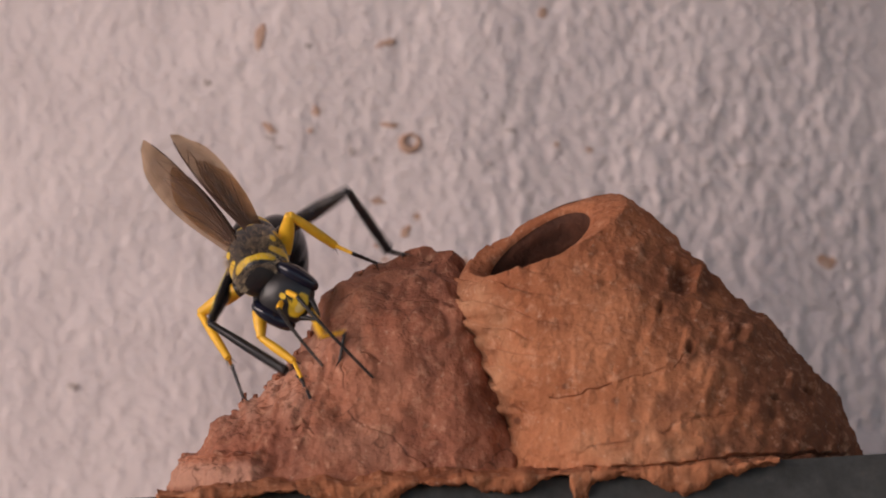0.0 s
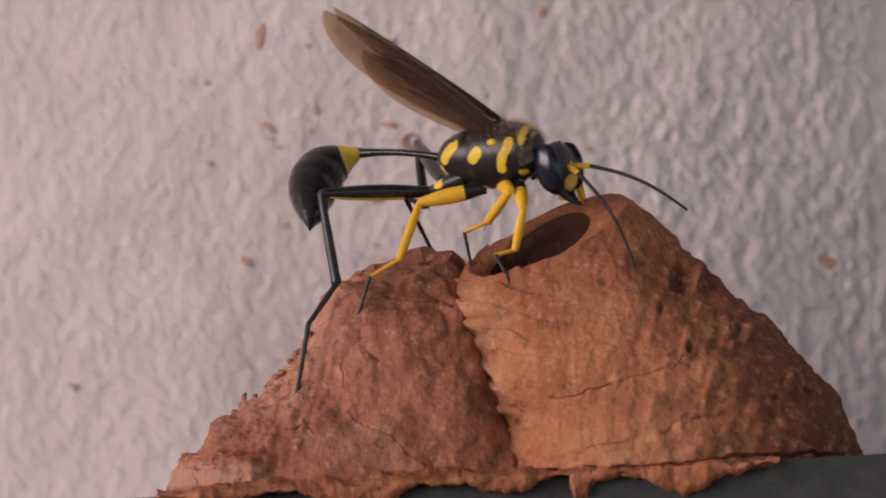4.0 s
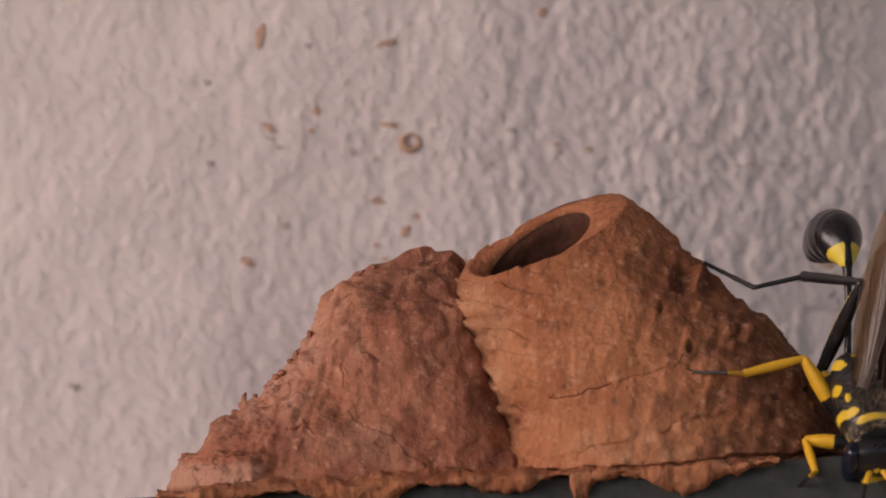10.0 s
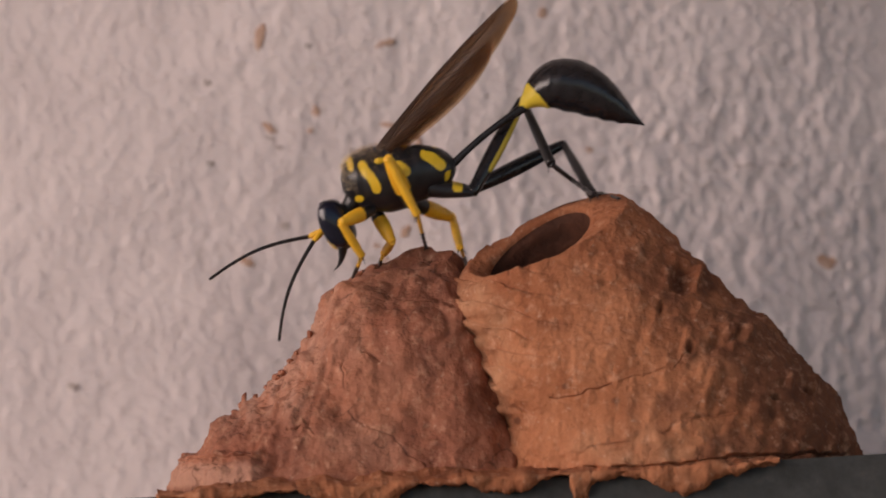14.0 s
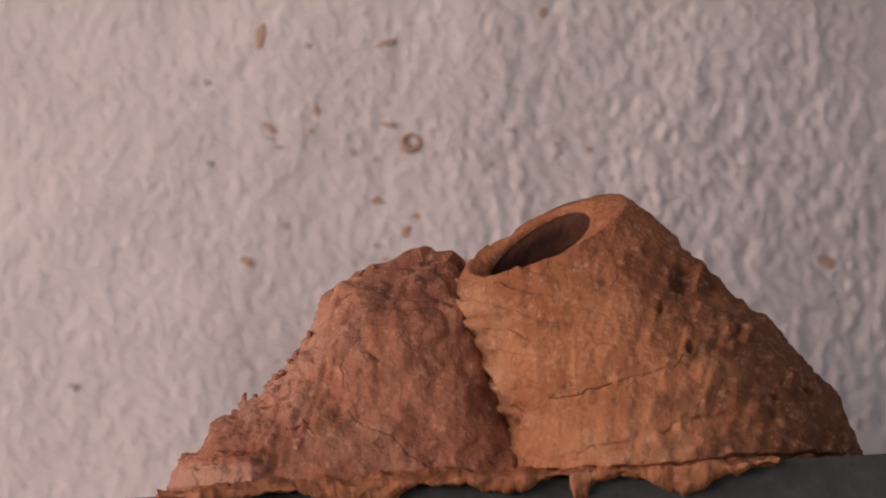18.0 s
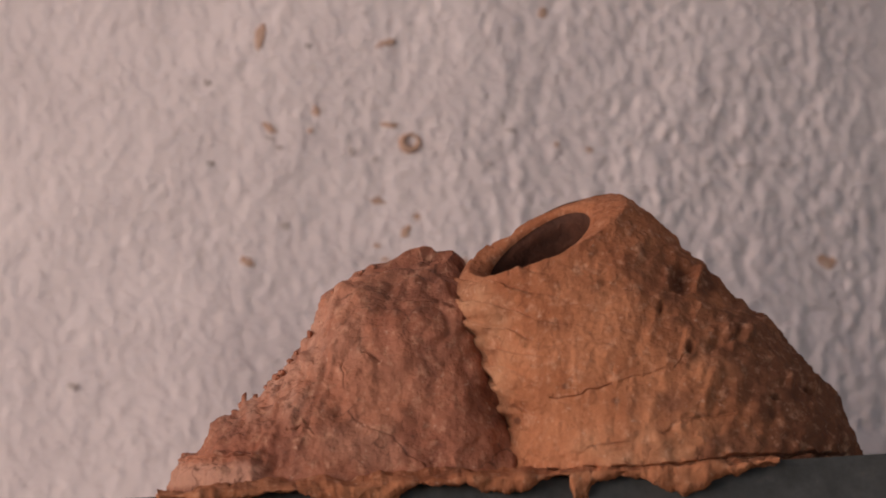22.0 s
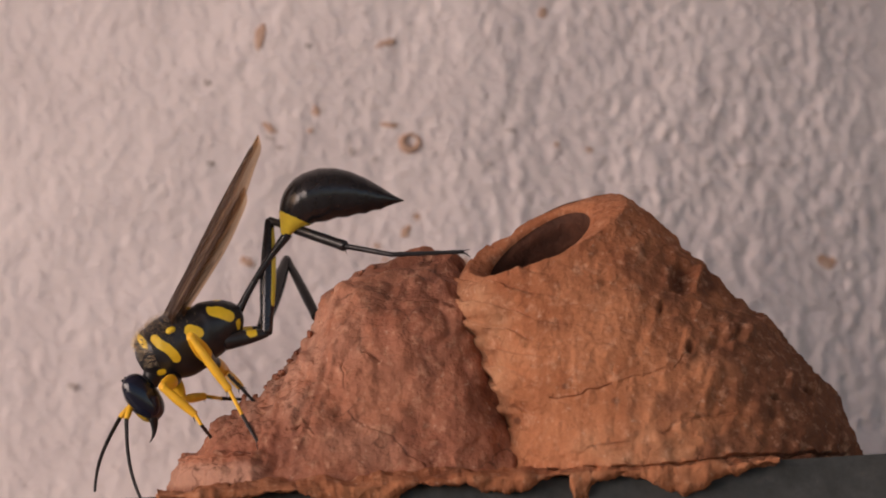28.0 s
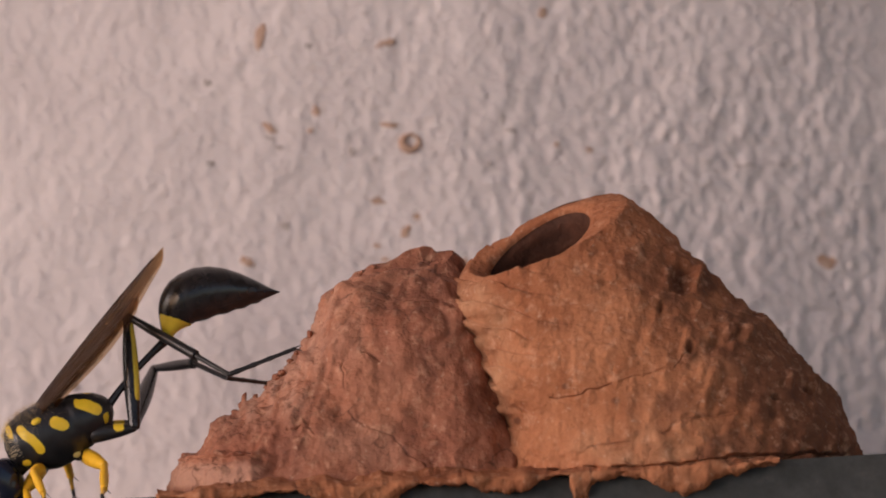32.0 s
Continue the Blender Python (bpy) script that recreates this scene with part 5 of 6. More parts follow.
    stance(9, (30.21, -7, -8.05), (0.592, -0.597, -0.542), (0.353, -0.413, 0.84), (1.83, -2.15, -4.09), (-0.45, 0, -0.89), (-0.214, 0.31, 0.927), (-0.618, 0.781, 0.087), (0.075, -0.051, 0.996), ((-0.19, 0.49, 0.85), (-0.11, 0.49, 0.86), 0.35), ((0.57, 0, -0.82), (0.01, -0.53, -0.85)),
           lf=((33.9, -9, -11.1), (34.2, -11, -13.2), (33.9, -12.4, -13.9), (33.3, -13.9, -15.1)), rf=((29.3, -11, -9.8), (28.6, -10.5, -12.7), (28.5, -9, -13.3), (28.4, -7.2, -14.2)),
           lm=((32.1, -4.3, -5.3), (30.5, -8.4, -3.9), (29.5, -6, -4), (28.4, -3.6, -4.1)), rm=((27, -9.1, -5.8), (24.1, -10.9, -8.9), (22.7, -12.4, -10.3), (20.9, -13.7, -11.9)),
           lh=((26.8, -9.6, -3), (26.4, -3.6, -5.4), (25, -6.6, -6.8), (25.2, -1.6, -6.8)), rh=((29, -8.1, -0.7), (22.9, -5.8, -1.1), (19.3, -5.8, -0.6), (15.1, -5.8, 2)))
    stance(10, (28.87, -12, -10.6), (0.21, -0.675, -0.708), (0.215, -0.674, 0.707), (0.69, -2.43, -3.93), (-0.08, 0.79, -0.6), (0, 0, 1), (-0.26, 0.97, 0.01), (0.003, -0.01, 1), ((0.14, 0.01, 0.99), (0.25, -0.01, 0.97), 0.3), ((0.38, -0.49, -0.78), (-0.39, -0.49, -0.78)),
           lf=((31.6, -14, -15.1), (32.1, -16.6, -16.4), (32.7, -15.9, -17.7), (33.3, -14.2, -18.6)), rf=((25, -12.3, -13.1), (25.6, -14.4, -15.3), (25.1, -15.9, -15.6), (24.5, -14.1, -16.3)),
           lm=((32.5, -7, -10), (35.2, -9.6, -12.6), (35.3, -11.9, -13.6), (35.6, -14.3, -14.8)), rm=((25, -10.7, -7.6), (20.8, -12.3, -8.6), (19.6, -14.5, -8.5), (17.3, -13, -8.5)),
           lh=((32.2, -1.4, -3.9), (33.9, -5.9, -8.2), (33.8, -2.5, -9.5), (33, -6.4, -12.6)), rh=((28.9, -12.4, -2.3), (25.2, -7.1, -1.9), (21.7, -7.6, -2.7), (18.4, -4.2, -1)))
    stance(10.5, (23.76, -14, -11.04), (-0.632, -0.64, -0.437), (0.367, -0.744, 0.558), (-3.67, -2.3, -2.85), (-0.5, 0.79, -0.35), (0.76, 0.61, 0.21), (0.43, -0.82, 0.37), (0.808, 0.535, 0.248), ((0.61, 0.44, 0.66), (0.68, 0.45, 0.58), 0.2), ((-0.48, -0.64, -0.6), (-0.77, -0.63, 0.02)),
           lf=((23.1, -17, -14.9), (23.7, -14.6, -16.6), (24, -16.1, -17.1), (24.3, -14.2, -17.6)), rf=((20.9, -10.9, -11.6), (19.6, -13.6, -11.5), (19.5, -15.2, -11.4), (18.8, -13.4, -11.9)),
           lm=((27.6, -9.5, -13.5), (26.9, -13.5, -15.7), (26.8, -16, -16), (27, -13.7, -17.4)), rm=((23.4, -10.7, -6.8), (21.2, -14.7, -7.2), (19.9, -12.6, -6.9), (18.8, -10.1, -6.5)),
           lh=((31.1, -2.6, -10.1), (33.7, -7.2, -13.8), (31.5, -10, -14), (30.1, -14.7, -15.2)), rh=((26.3, -13.9, -2.6), (23.1, -8.4, -3.5), (21.9, -11.7, -3.5), (18.8, -8.4, -1.4)))
    stance(11, (20.12, -15, -7.33), (-0.946, -0.144, 0.291), (0.242, -0.91, 0.336), (-5.08, -0.52, 1.17), (-0.66, 0.72, -0.21), (1, 0, -0.06), (0.3, -0.77, -0.56), (0.953, 0.273, 0.135), ((1, -0.01, -0.04), (0.89, 0.46, 0.06), 0.1), ((-0.88, -0.39, -0.27), (-0.58, -0.64, 0.5)),
           lf=((17.1, -17, -9.2), (15.4, -14.7, -10.3), (14.8, -16.1, -10.7), (14.4, -14.2, -11.1)), rf=((17.7, -13.4, -3.4), (16.5, -10.8, -4.3), (16.2, -12.4, -4.4), (15.9, -10.5, -4.7)),
           lm=((21.2, -17.8, -10.4), (20.3, -14.3, -13.3), (19.4, -16.2, -14.7), (18.7, -14.1, -16.2)), rm=((21.4, -15.1, -3.3), (19.6, -10.8, -3.5), (21, -8.7, -3.5), (18.9, -7.1, -3.7)),
           lh=((30.6, -17.3, -12.6), (29, -11.2, -14), (28, -14.7, -13.9), (27.3, -9.7, -14.1)), rh=((29.8, -15.7, -3.3), (27.7, -9.7, -4.9), (27, -6.3, -5.5), (25.7, -11, -6.2)))
    stance(11.5, (19.11, -11, 0.33), (-0.758, -0.331, 0.562), (0.648, -0.482, 0.59), (-4.75, -1.19, 2.36), (-0.45, 0, -0.89), (0.85, 0, -0.53), (0.31, -0.67, -0.68), (0.838, 0.528, -0.139), ((0.85, 0.52, -0.11), (0.83, 0.53, -0.17), 0.2), ((-0.73, -0.67, -0.09), (-0.35, -0.9, 0.24)),
           lf=((14, -13.7, 0.1), (12.1, -12.4, -1.9), (11.2, -11.1, -2.1), (10.1, -9.5, -2.4)), rf=((15.8, -8.6, 3.7), (13.7, -7.8, 1.8), (12.3, -7.1, 1.3), (10.4, -6.6, 1.4)),
           lm=((15.8, -14.1, -3.8), (14, -17.5, -6.5), (13.3, -15.2, -7.2), (12.3, -12.8, -8.1)), rm=((20.2, -8.5, 3.8), (17.8, -4.9, 2.2), (16.2, -3.5, 0.9), (14.7, -1.5, -0.1)),
           lh=((26.4, -5.9, -9.8), (24.3, -11.8, -11.5), (25.9, -9.7, -9), (24.3, -12.2, -13)), rh=((29.4, -10, -1.7), (26, -6.3, -5.8), (25.7, -9.9, -5.8), (25, -5, -6.5)))
    stance(12, (13.55, -7, 6.61), (-0.567, 0.649, 0.508), (0.35, -0.369, 0.861), (-2.29, 2.34, 0.49), (-0.2, 0.61, -0.77), (0.564, -0.795, -0.223), (0.267, -0.714, -0.648), (0.659, -0.356, 0.663), ((0.439, -0.897, 0.043), (0.358, -0.933, 0.043), 0.25), ((-0.06, -0.83, -0.55), (-0.08, -0.85, -0.52)),
           lf=((9.1, -3.1, 6.8), (8.6, -3.3, 3.8), (8.3, -1.9, 3.1), (8, -0.1, 2.2)), rf=((11.6, -1.3, 6.4), (10.1, -2.3, 3.9), (10, -3.8, 3.4), (9.8, -1.8, 2.8)),
           lm=((9.4, -10.8, 5.4), (9.8, -9.2, 1.1), (9.6, -10, -1.3), (7.7, -9.3, -3.1)), rm=((18.4, -5.9, 5.9), (18.2, -9.1, 2.6), (17.9, -6.8, 1.6), (17.5, -4.5, 0.3)),
           lh=((16, -17.3, -1.6), (16.6, -11.7, -4.8), (17.4, -13.1, -8.1), (18.6, -14.4, -12.7)), rh=((21.2, -2, 2.6), (21.5, -7.8, -0.3), (21, -11.3, -1.2), (20.3, -6.7, -3.2)))
    stance(12.5, (12.78, -6, 9.27), (-0.222, 0.885, 0.41), (0.176, -0.377, 0.909), (-1.33, 3.18, 0.72), (-0.03, 0, -1), (0.38, -0.91, -0.13), (0.02, -0.53, -0.84), (0.465, -0.744, 0.48), ((0.12, -0.93, 0.36), (0.18, -0.94, 0.27), 0.1), ((-0.63, 0.77, -0.1), (0.11, 0.98, -0.15)),
           lf=((8.3, -3.3, 9.9), (8.3, -1.8, 7.3), (7.8, -0.8, 6.1), (6.9, 0.8, 5.4)), rf=((15.2, -1.3, 9.3), (14, -0.2, 6.8), (13.8, 0.9, 5.6), (13.6, 2.7, 4.9)),
           lm=((8.2, -3, 8.7), (9.1, -6.5, 5.9), (9.4, -4.2, 5.3), (9.7, -6.7, 4.4)), rm=((18.1, -4.5, 7.1), (18.6, -0.3, 5.3), (18.4, -2.6, 4.4), (18, -5.2, 3.8)),
           lh=((8.8, -17.1, 7), (9.6, -13.4, 1.8), (9.6, -12.1, -1.6), (8.6, -11.2, -6.4)), rh=((21.6, -5.3, 3.8), (19.7, -8.9, -1.2), (19.8, -10.4, -4.5), (21.7, -11.7, -8.9)))
    stance(13, (7.14, -3, 7.53), (-0.91, -0.382, -0.164), (-0.115, -0.148, 0.982), (-5, -1.38, -2.34), (0.35, 0, -0.94), (0.774, 0.573, 0.271), (0.544, 0.689, -0.479), (0.551, 0.138, 0.823), ((0.71, -0.02, 0.7), (0.74, 0.02, 0.67), 0.4), ((-0.84, -0.43, -0.33), (-0.44, -0.54, -0.71)),
           lf=((3, -5.9, 5.1), (4.6, -6.1, 2.6), (4.4, -7.6, 2.1), (4.1, -6, 1)), rf=((5.9, 0.1, 4.8), (5.2, -1.6, 2.4), (4.8, -3, 1.9), (4.8, -1, 1.7)),
           lm=((5, -6.6, 7.1), (5.7, -10.1, 4.1), (6.1, -8.2, 2.6), (6.6, -6, 1.1)), rm=((11.9, -0.4, 5.3), (11.7, -4.7, 3.6), (11.8, -2.2, 3.6), (11.3, -4.6, 2.4)),
           lh=((11.8, -7.4, 12.4), (12, -3.2, 7.4), (12.3, -4.3, 4), (12.6, -7.5, 0.2)), rh=((18.1, -3.7, 9.2), (17.8, 0.3, 4), (18.3, 1.6, 0.7), (21.5, 2.5, -3)))
    stance(13.5, (0.2, -2, 7.49), (-0.986, -0.074, -0.149), (-0.141, -0.111, 0.984), (-4.94, -0.26, -1.96), (0.28, 0, -0.96), (0.94, 0, 0.34), (0.85, 0, -0.53), (0.529, 0, 0.849), ((0.73, -0.02, 0.68), (0.74, 0.02, 0.67), 0.5), ((-0.29, -0.22, -0.93), (-0.35, -0.22, -0.91)),
           lf=((-3.7, -3.7, 3.2), (-2.3, -2.9, 0.6), (-2.7, -1.4, 0.3), (-3.1, 0.4, -0.6)), rf=((-1.5, 0.8, 3.1), (-0.9, -1.8, 1.7), (-0.6, -0.3, 1), (-0.2, 1.4, 0.1)),
           lm=((2.6, -7, 6.7), (4.2, -9.2, 3), (4.9, -7.3, 1.6), (5.6, -5.1, 0.2)), rm=((1.3, 3.9, 5.5), (2.1, 3.4, 1), (2.1, 1.1, 0.1), (2.2, -1.4, -1)),
           lh=((8.3, -7.4, 12.1), (9.3, -4.6, 6.4), (9.2, -1, 5.9), (12.1, -4, 3.1)), rh=((12.4, -1.8, 10.1), (12.3, -3.8, 3.9), (12.6, -0.2, 4.1), (12.4, -5, 2.8)))
    stance(14, (-3.15, -1.5, 5.02), (-0.981, 0, -0.196), (-0.195, -0.101, 0.976), (-4.59, 0, -3.39), (0.48, 0, -0.88), (0.78, 0, 0.63), (0.98, 0, -0.2), (0.2, 0, 0.98), ((0.65, -0.02, 0.76), (0.66, 0.02, 0.75), 0.5), ((-0.3, -0.36, -0.88), (-0.89, -0.26, -0.38)),
           lf=((-7.2, -4.2, 1.9), (-5.7, -3, -0.5), (-6, -1.6, -1.2), (-6.4, 0.2, -2)), rf=((-3.6, -1.6, 0.5), (-4.2, 1.2, -0.3), (-4.4, -0.3, -0.8), (-4.5, 1.6, -1.2)),
           lm=((-3.9, -5.2, 6.4), (-1.8, -4.5, 2.4), (-1.5, -2.3, 1.2), (-1.2, 0.2, 0.1)), rm=((0.7, 3.1, 2.2), (1.2, -0.9, 0.1), (1.5, 1.5, -0.6), (1.7, -1.1, -1.2)),
           lh=((5.6, 0.9, 10.6), (7.6, -3.3, 6), (9.1, -0.2, 4.9), (10.5, -4.9, 3.8)), rh=((8.6, 3.5, 7.5), (10.5, -1.6, 3.9), (11.2, 1.9, 3.9), (12.4, -2.9, 3.5)))
    stance(14.5, (-9.64, -1, 0.24), (-0.956, 0, -0.294), (-0.292, -0.104, 0.951), (-4.61, 0, -3.47), (0.58, 0, -0.82), (0.72, 0, 0.69), (0.99, 0, -0.14), (0.14, 0, 0.99), ((0.57, -0.02, 0.82), (0.58, 0.02, 0.82), 0.5), ((0.05, -0.34, -0.94), (-0.1, -0.29, -0.95)),
           lf=((-12.9, 0.2, -3.9), (-11, -0.9, -5.9), (-11, -2.3, -6.7), (-11.1, -4.1, -7.6)), rf=((-10.6, 3.1, -2.2), (-9.8, 2, -4.9), (-9.6, 0.5, -5.1), (-9.5, 2.4, -5.4)),
           lm=((-10.5, -2.8, 2.6), (-7.5, -4.3, -0.5), (-7.1, -1.9, -1.1), (-6.4, 0.5, -2)), rm=((-7.7, 4.8, -1.2), (-7.2, 0.3, -1.9), (-8.3, -1.9, -1.7), (-5.7, -1.4, -2.2)),
           lh=((-1.1, -1.1, 7.2), (3.1, -5.3, 4.4), (5.8, -7.3, 3.1), (9.8, -4.4, 3.9)), rh=((1.3, 4.4, 4.2), (2.6, -0.3, -0.1), (2, 2.4, 2.1), (2.9, -1.3, -1)))
    stance(16.5, (-17.71, 1.5, -11.69), (-0.727, -0.113, -0.677), (-0.643, -0.233, 0.73), (-3.21, -0.41, -4.7), (0.69, 0, -0.72), (0.27, 0, 0.96), (0.95, 0, 0.32), (-0.319, 0, 0.948), ((0.12, -0.02, 0.99), (0.15, 0.02, 0.99), 0.4), ((-0.16, -0.35, -0.92), (-0.35, 0.4, -0.85)),
           lf=((-18.3, -2.2, -15.1), (-19.5, -4.9, -15.8), (-19.4, -6.4, -16.3), (-18.9, -8.3, -16.7)), rf=((-20.4, 4.9, -14.7), (-18.6, 4.9, -17.1), (-18, 5.4, -18.5), (-18.1, 5.9, -20.4)),
           lm=((-19.2, 2.8, -10), (-16.3, -0.8, -9.9), (-15.3, 1.3, -10.7), (-14.5, -1.3, -11.1)), rm=((-19.9, 5, -10.4), (-17.4, 7.8, -13.1), (-15.9, 8.7, -14.9), (-14.5, 10.2, -16.6)),
           lh=((-16, -0.9, -2.8), (-11.8, -5.8, -3.8), (-9.5, -3, -3.9), (-6.5, 0.5, -2)), rh=((-9.4, 8.1, -3.9), (-7.8, 2, -2.4), (-7.2, 5.5, -2.2), (-6.4, 0.6, -2)))
    stance(17, (-13.55, 5, -13.09), (-0.338, 0.385, -0.859), (-0.561, -0.815, -0.145), (-1.6, 1.39, -4.9), (0.48, 0, -0.88), (0.04, 0, 1), (0.07, -0.98, 0.2), (0.026, 0.202, 0.979), ((-0.17, -0.01, 0.99), (-0.1, 0.01, 0.99), 0.2), ((0.3, 0.53, -0.79), (-0.29, 0.87, -0.41)),
           lf=((-11.3, 5.9, -17.8), (-10.3, 8.6, -17.3), (-9.5, 10, -17.6), (-8.9, 11.5, -18.7)), rf=((-16.8, 9, -14.2), (-14.8, 11.2, -14.4), (-14.2, 12.7, -14.5), (-14.1, 14.5, -15.3)),
           lm=((-11.4, 2.1, -15.6), (-7.6, 4.6, -15.6), (-6, 6.5, -15.4), (-3.8, 8.2, -15.5)), rm=((-13.2, 7.5, -13.2), (-10.6, 10.5, -14.6), (-9.2, 12.2, -15), (-7.4, 13.6, -15.2)),
           lh=((-14.5, 6.3, -2.7), (-11.6, 11.9, -4.3), (-9.7, 8.8, -4.4), (-8.4, 4, -4)), rh=((-9.2, 12.4, -4.9), (-8.3, 6.3, -2.8), (-7.6, 9.8, -2.5), (-6.5, 5, -2.1)))
    stance(17.5, (-2.61, 10, -13.63), (0.816, 0.455, -0.357), (0.357, 0.09, 0.93), (4.08, 1.64, -2.29), (0, 0, -1), (-0.68, 0, 0.73), (-0.54, -0.69, 0.48), (-0.421, 0.717, 0.556), ((-0.49, -0.82, 0.3), (-0.53, -0.79, 0.31), 0.3), ((0.29, 0.66, -0.7), (0.64, -0.03, -0.77)),
           lf=((-1.8, 14.7, -15.8), (-2.3, 14, -18.6), (-2.5, 14.3, -20.2), (-2.1, 15.1, -22)), rf=((1.5, 8.3, -16.4), (0.4, 8.7, -19.2), (0.4, 8.7, -20.8), (1.1, 8.9, -22.6)),
           lm=((-3.7, 13.9, -12), (-6.2, 15, -15.6), (-7.3, 15, -17.9), (-8.6, 15.6, -20.1)), rm=((0, 6.7, -12.7), (-0.9, 4.5, -16.7), (-1.6, 4.1, -19), (-2.1, 3, -21.4)),
           lh=((-9.3, 9, -5.5), (-14.2, 7.7, -9.5), (-16.4, 7.6, -12.4), (-21.1, 6.1, -13.6)), rh=((-8.6, 1, -8), (-12.5, 5, -11.4), (-12.7, 1.5, -11), (-13.8, 6.3, -10.7)))
    stance(18, (7.43, 13, -13.3), (0.967, 0, -0.254), (0.253, -0.103, 0.962), (4.72, 0, -1.85), (0.16, 0, -0.99), (-0.72, -0.59, 0.37), (-1, 0, -0.05), (-0.028, -0.824, 0.566), ((-0.64, 0.73, 0.24), (-0.66, 0.71, 0.26), 0.3), ((0.64, 0.44, -0.63), (0.62, -0.34, -0.71)),
           lf=((10.7, 16.7, -15.1), (10.2, 16.4, -18), (10.3, 16.7, -19.6), (11.3, 17.2, -21.3)), rf=((10.5, 9.5, -15.8), (10.1, 10.5, -18.6), (10.1, 10.5, -20.2), (11.1, 10.3, -22)),
           lm=((8.2, 16.9, -11.5), (6.9, 19.1, -15.3), (6.3, 19.7, -17.7), (5.7, 20.9, -20)), rm=((8, 8.8, -12.3), (6.6, 7.4, -16.5), (6, 7.4, -18.9), (5.3, 6.7, -21.4)),
           lh=((0.3, 15.3, -5.9), (-4.2, 16.7, -10.4), (-5.9, 17.7, -13.4), (-10.5, 18.7, -15.1)), rh=((0.1, 9.6, -6.5), (-4.4, 9.4, -11.1), (-6.1, 9.2, -14.3), (-10.7, 8.8, -16.1)))
    stance(19, (21.97, 10, -10.06), (0.992, 0, -0.127), (0.127, -0.1, 0.987), (5.41, 0, -1.33), (0.24, 0, -0.97), (-0.98, 0, 0.21), (-1, 0, 0), (0, -0.1, 1), ((-0.71, 0.69, 0.13), (-0.74, 0.66, 0.15), 0.3), ((-0.08, -0.81, -0.58), (-0.01, -0.81, -0.58)),
           lf=((25.4, 13.7, -11.4), (25.3, 13.4, -14.4), (25.6, 13.7, -15.9), (26.8, 14.2, -17.5)), rf=((26.6, 8.7, -10.6), (29, 9.9, -11.8), (29.9, 9.5, -13.1), (30.7, 8.3, -14.5)),
           lm=((22.5, 13.9, -8.2), (21.7, 16.1, -12.1), (21.4, 16.7, -14.5), (21.1, 17.9, -16.9)), rm=((22.4, 5.8, -9), (21.6, 4.4, -13.3), (21.2, 4.4, -15.8), (20.9, 3.7, -18.4)),
           lh=((13.9, 12.3, -3.7), (10.1, 13.7, -8.7), (8.8, 14.6, -11.9), (4.5, 15.6, -14.2)), rh=((13.9, 6.6, -4.2), (10, 6.4, -9.4), (8.7, 6.2, -12.8), (4.3, 5.7, -15.2)))
    stance(19.5, (27.29, 6.5, -5.94), (0.937, -0.325, -0.127), (-0.061, -0.51, 0.858), (4.57, -1.17, -0.9), (0.21, 0, -0.98), (-0.84, 0.53, 0.07), (-1, 0, 0), (0, 0.991, 0.131), ((-0.57, 0.8, 0.17), (-0.55, 0.8, 0.23), 0.3), ((0.9, 0.31, -0.32), (0.63, -0.32, -0.71)),
           lf=((32, 8.9, -5.7), (32.2, 9.7, -8.5), (32.8, 10.5, -9.8), (34.3, 11, -11)), rf=((30.3, 7.7, -10.5), (28.9, 5.2, -9.7), (28.9, 6.6, -10.3), (28.5, 4.9, -11.3)),
           lm=((28.9, 8.9, -2.6), (29.5, 12.6, -5.3), (29.7, 14.1, -7.3), (30.2, 16.1, -9)), rm=((25.7, 6.3, -3.5), (24, 2.3, -4.9), (24.1, 4.8, -5.1), (23.1, 2.7, -6.5)),
           lh=((19.7, 9.1, 0.9), (17.4, 13.6, -3.1), (17, 16.1, -5.6), (13.6, 19.4, -7.2)), rh=((22.7, 2.8, -1.4), (18.8, 8, -1.6), (18.9, 4.4, -1.6), (17.7, 9.2, -2.5)))
    stance(20, (30.72, 8, -7.72), (0.982, 0, -0.187), (0.186, -0.101, 0.977), (5.69, 0, -1.58), (0.16, 0, -0.99), (-0.639, 0.635, 0.433), (-0.975, 0.134, -0.18), (-0.033, 0.71, 0.704), ((-0.41, 0.74, 0.54), (-0.42, 0.71, 0.57), 0.2), ((0.68, 0.44, -0.58), (0.67, -0.34, -0.66)),
           lf=((34.1, 11.7, -9.3), (33.8, 11.4, -12.2), (34, 11.7, -13.8), (35.1, 12.2, -15.4)), rf=((31.6, 4.4, -10.3), (29.4, 5.6, -12), (29.1, 4, -12.1), (29, 6, -12.3)),
           lm=((31.4, 11.9, -5.9), (30.3, 14.1, -9.8), (29.9, 14.7, -12.2), (29.4, 15.9, -14.5)), rm=((29.9, 6.1, -5.1), (25.7, 8.1, -4.9), (25.2, 5.7, -5.1), (24.2, 3.2, -5.3)),
           lh=((24.9, 2.1, -4.9), (21.4, 7.1, -7.1), (23.2, 10.1, -6.2), (21.2, 14.5, -7.4)), rh=((25.3, 2.6, -1.9), (21, 7.4, -0.9), (20.6, 3.8, -1.1), (19.3, 8.6, -1.6)))
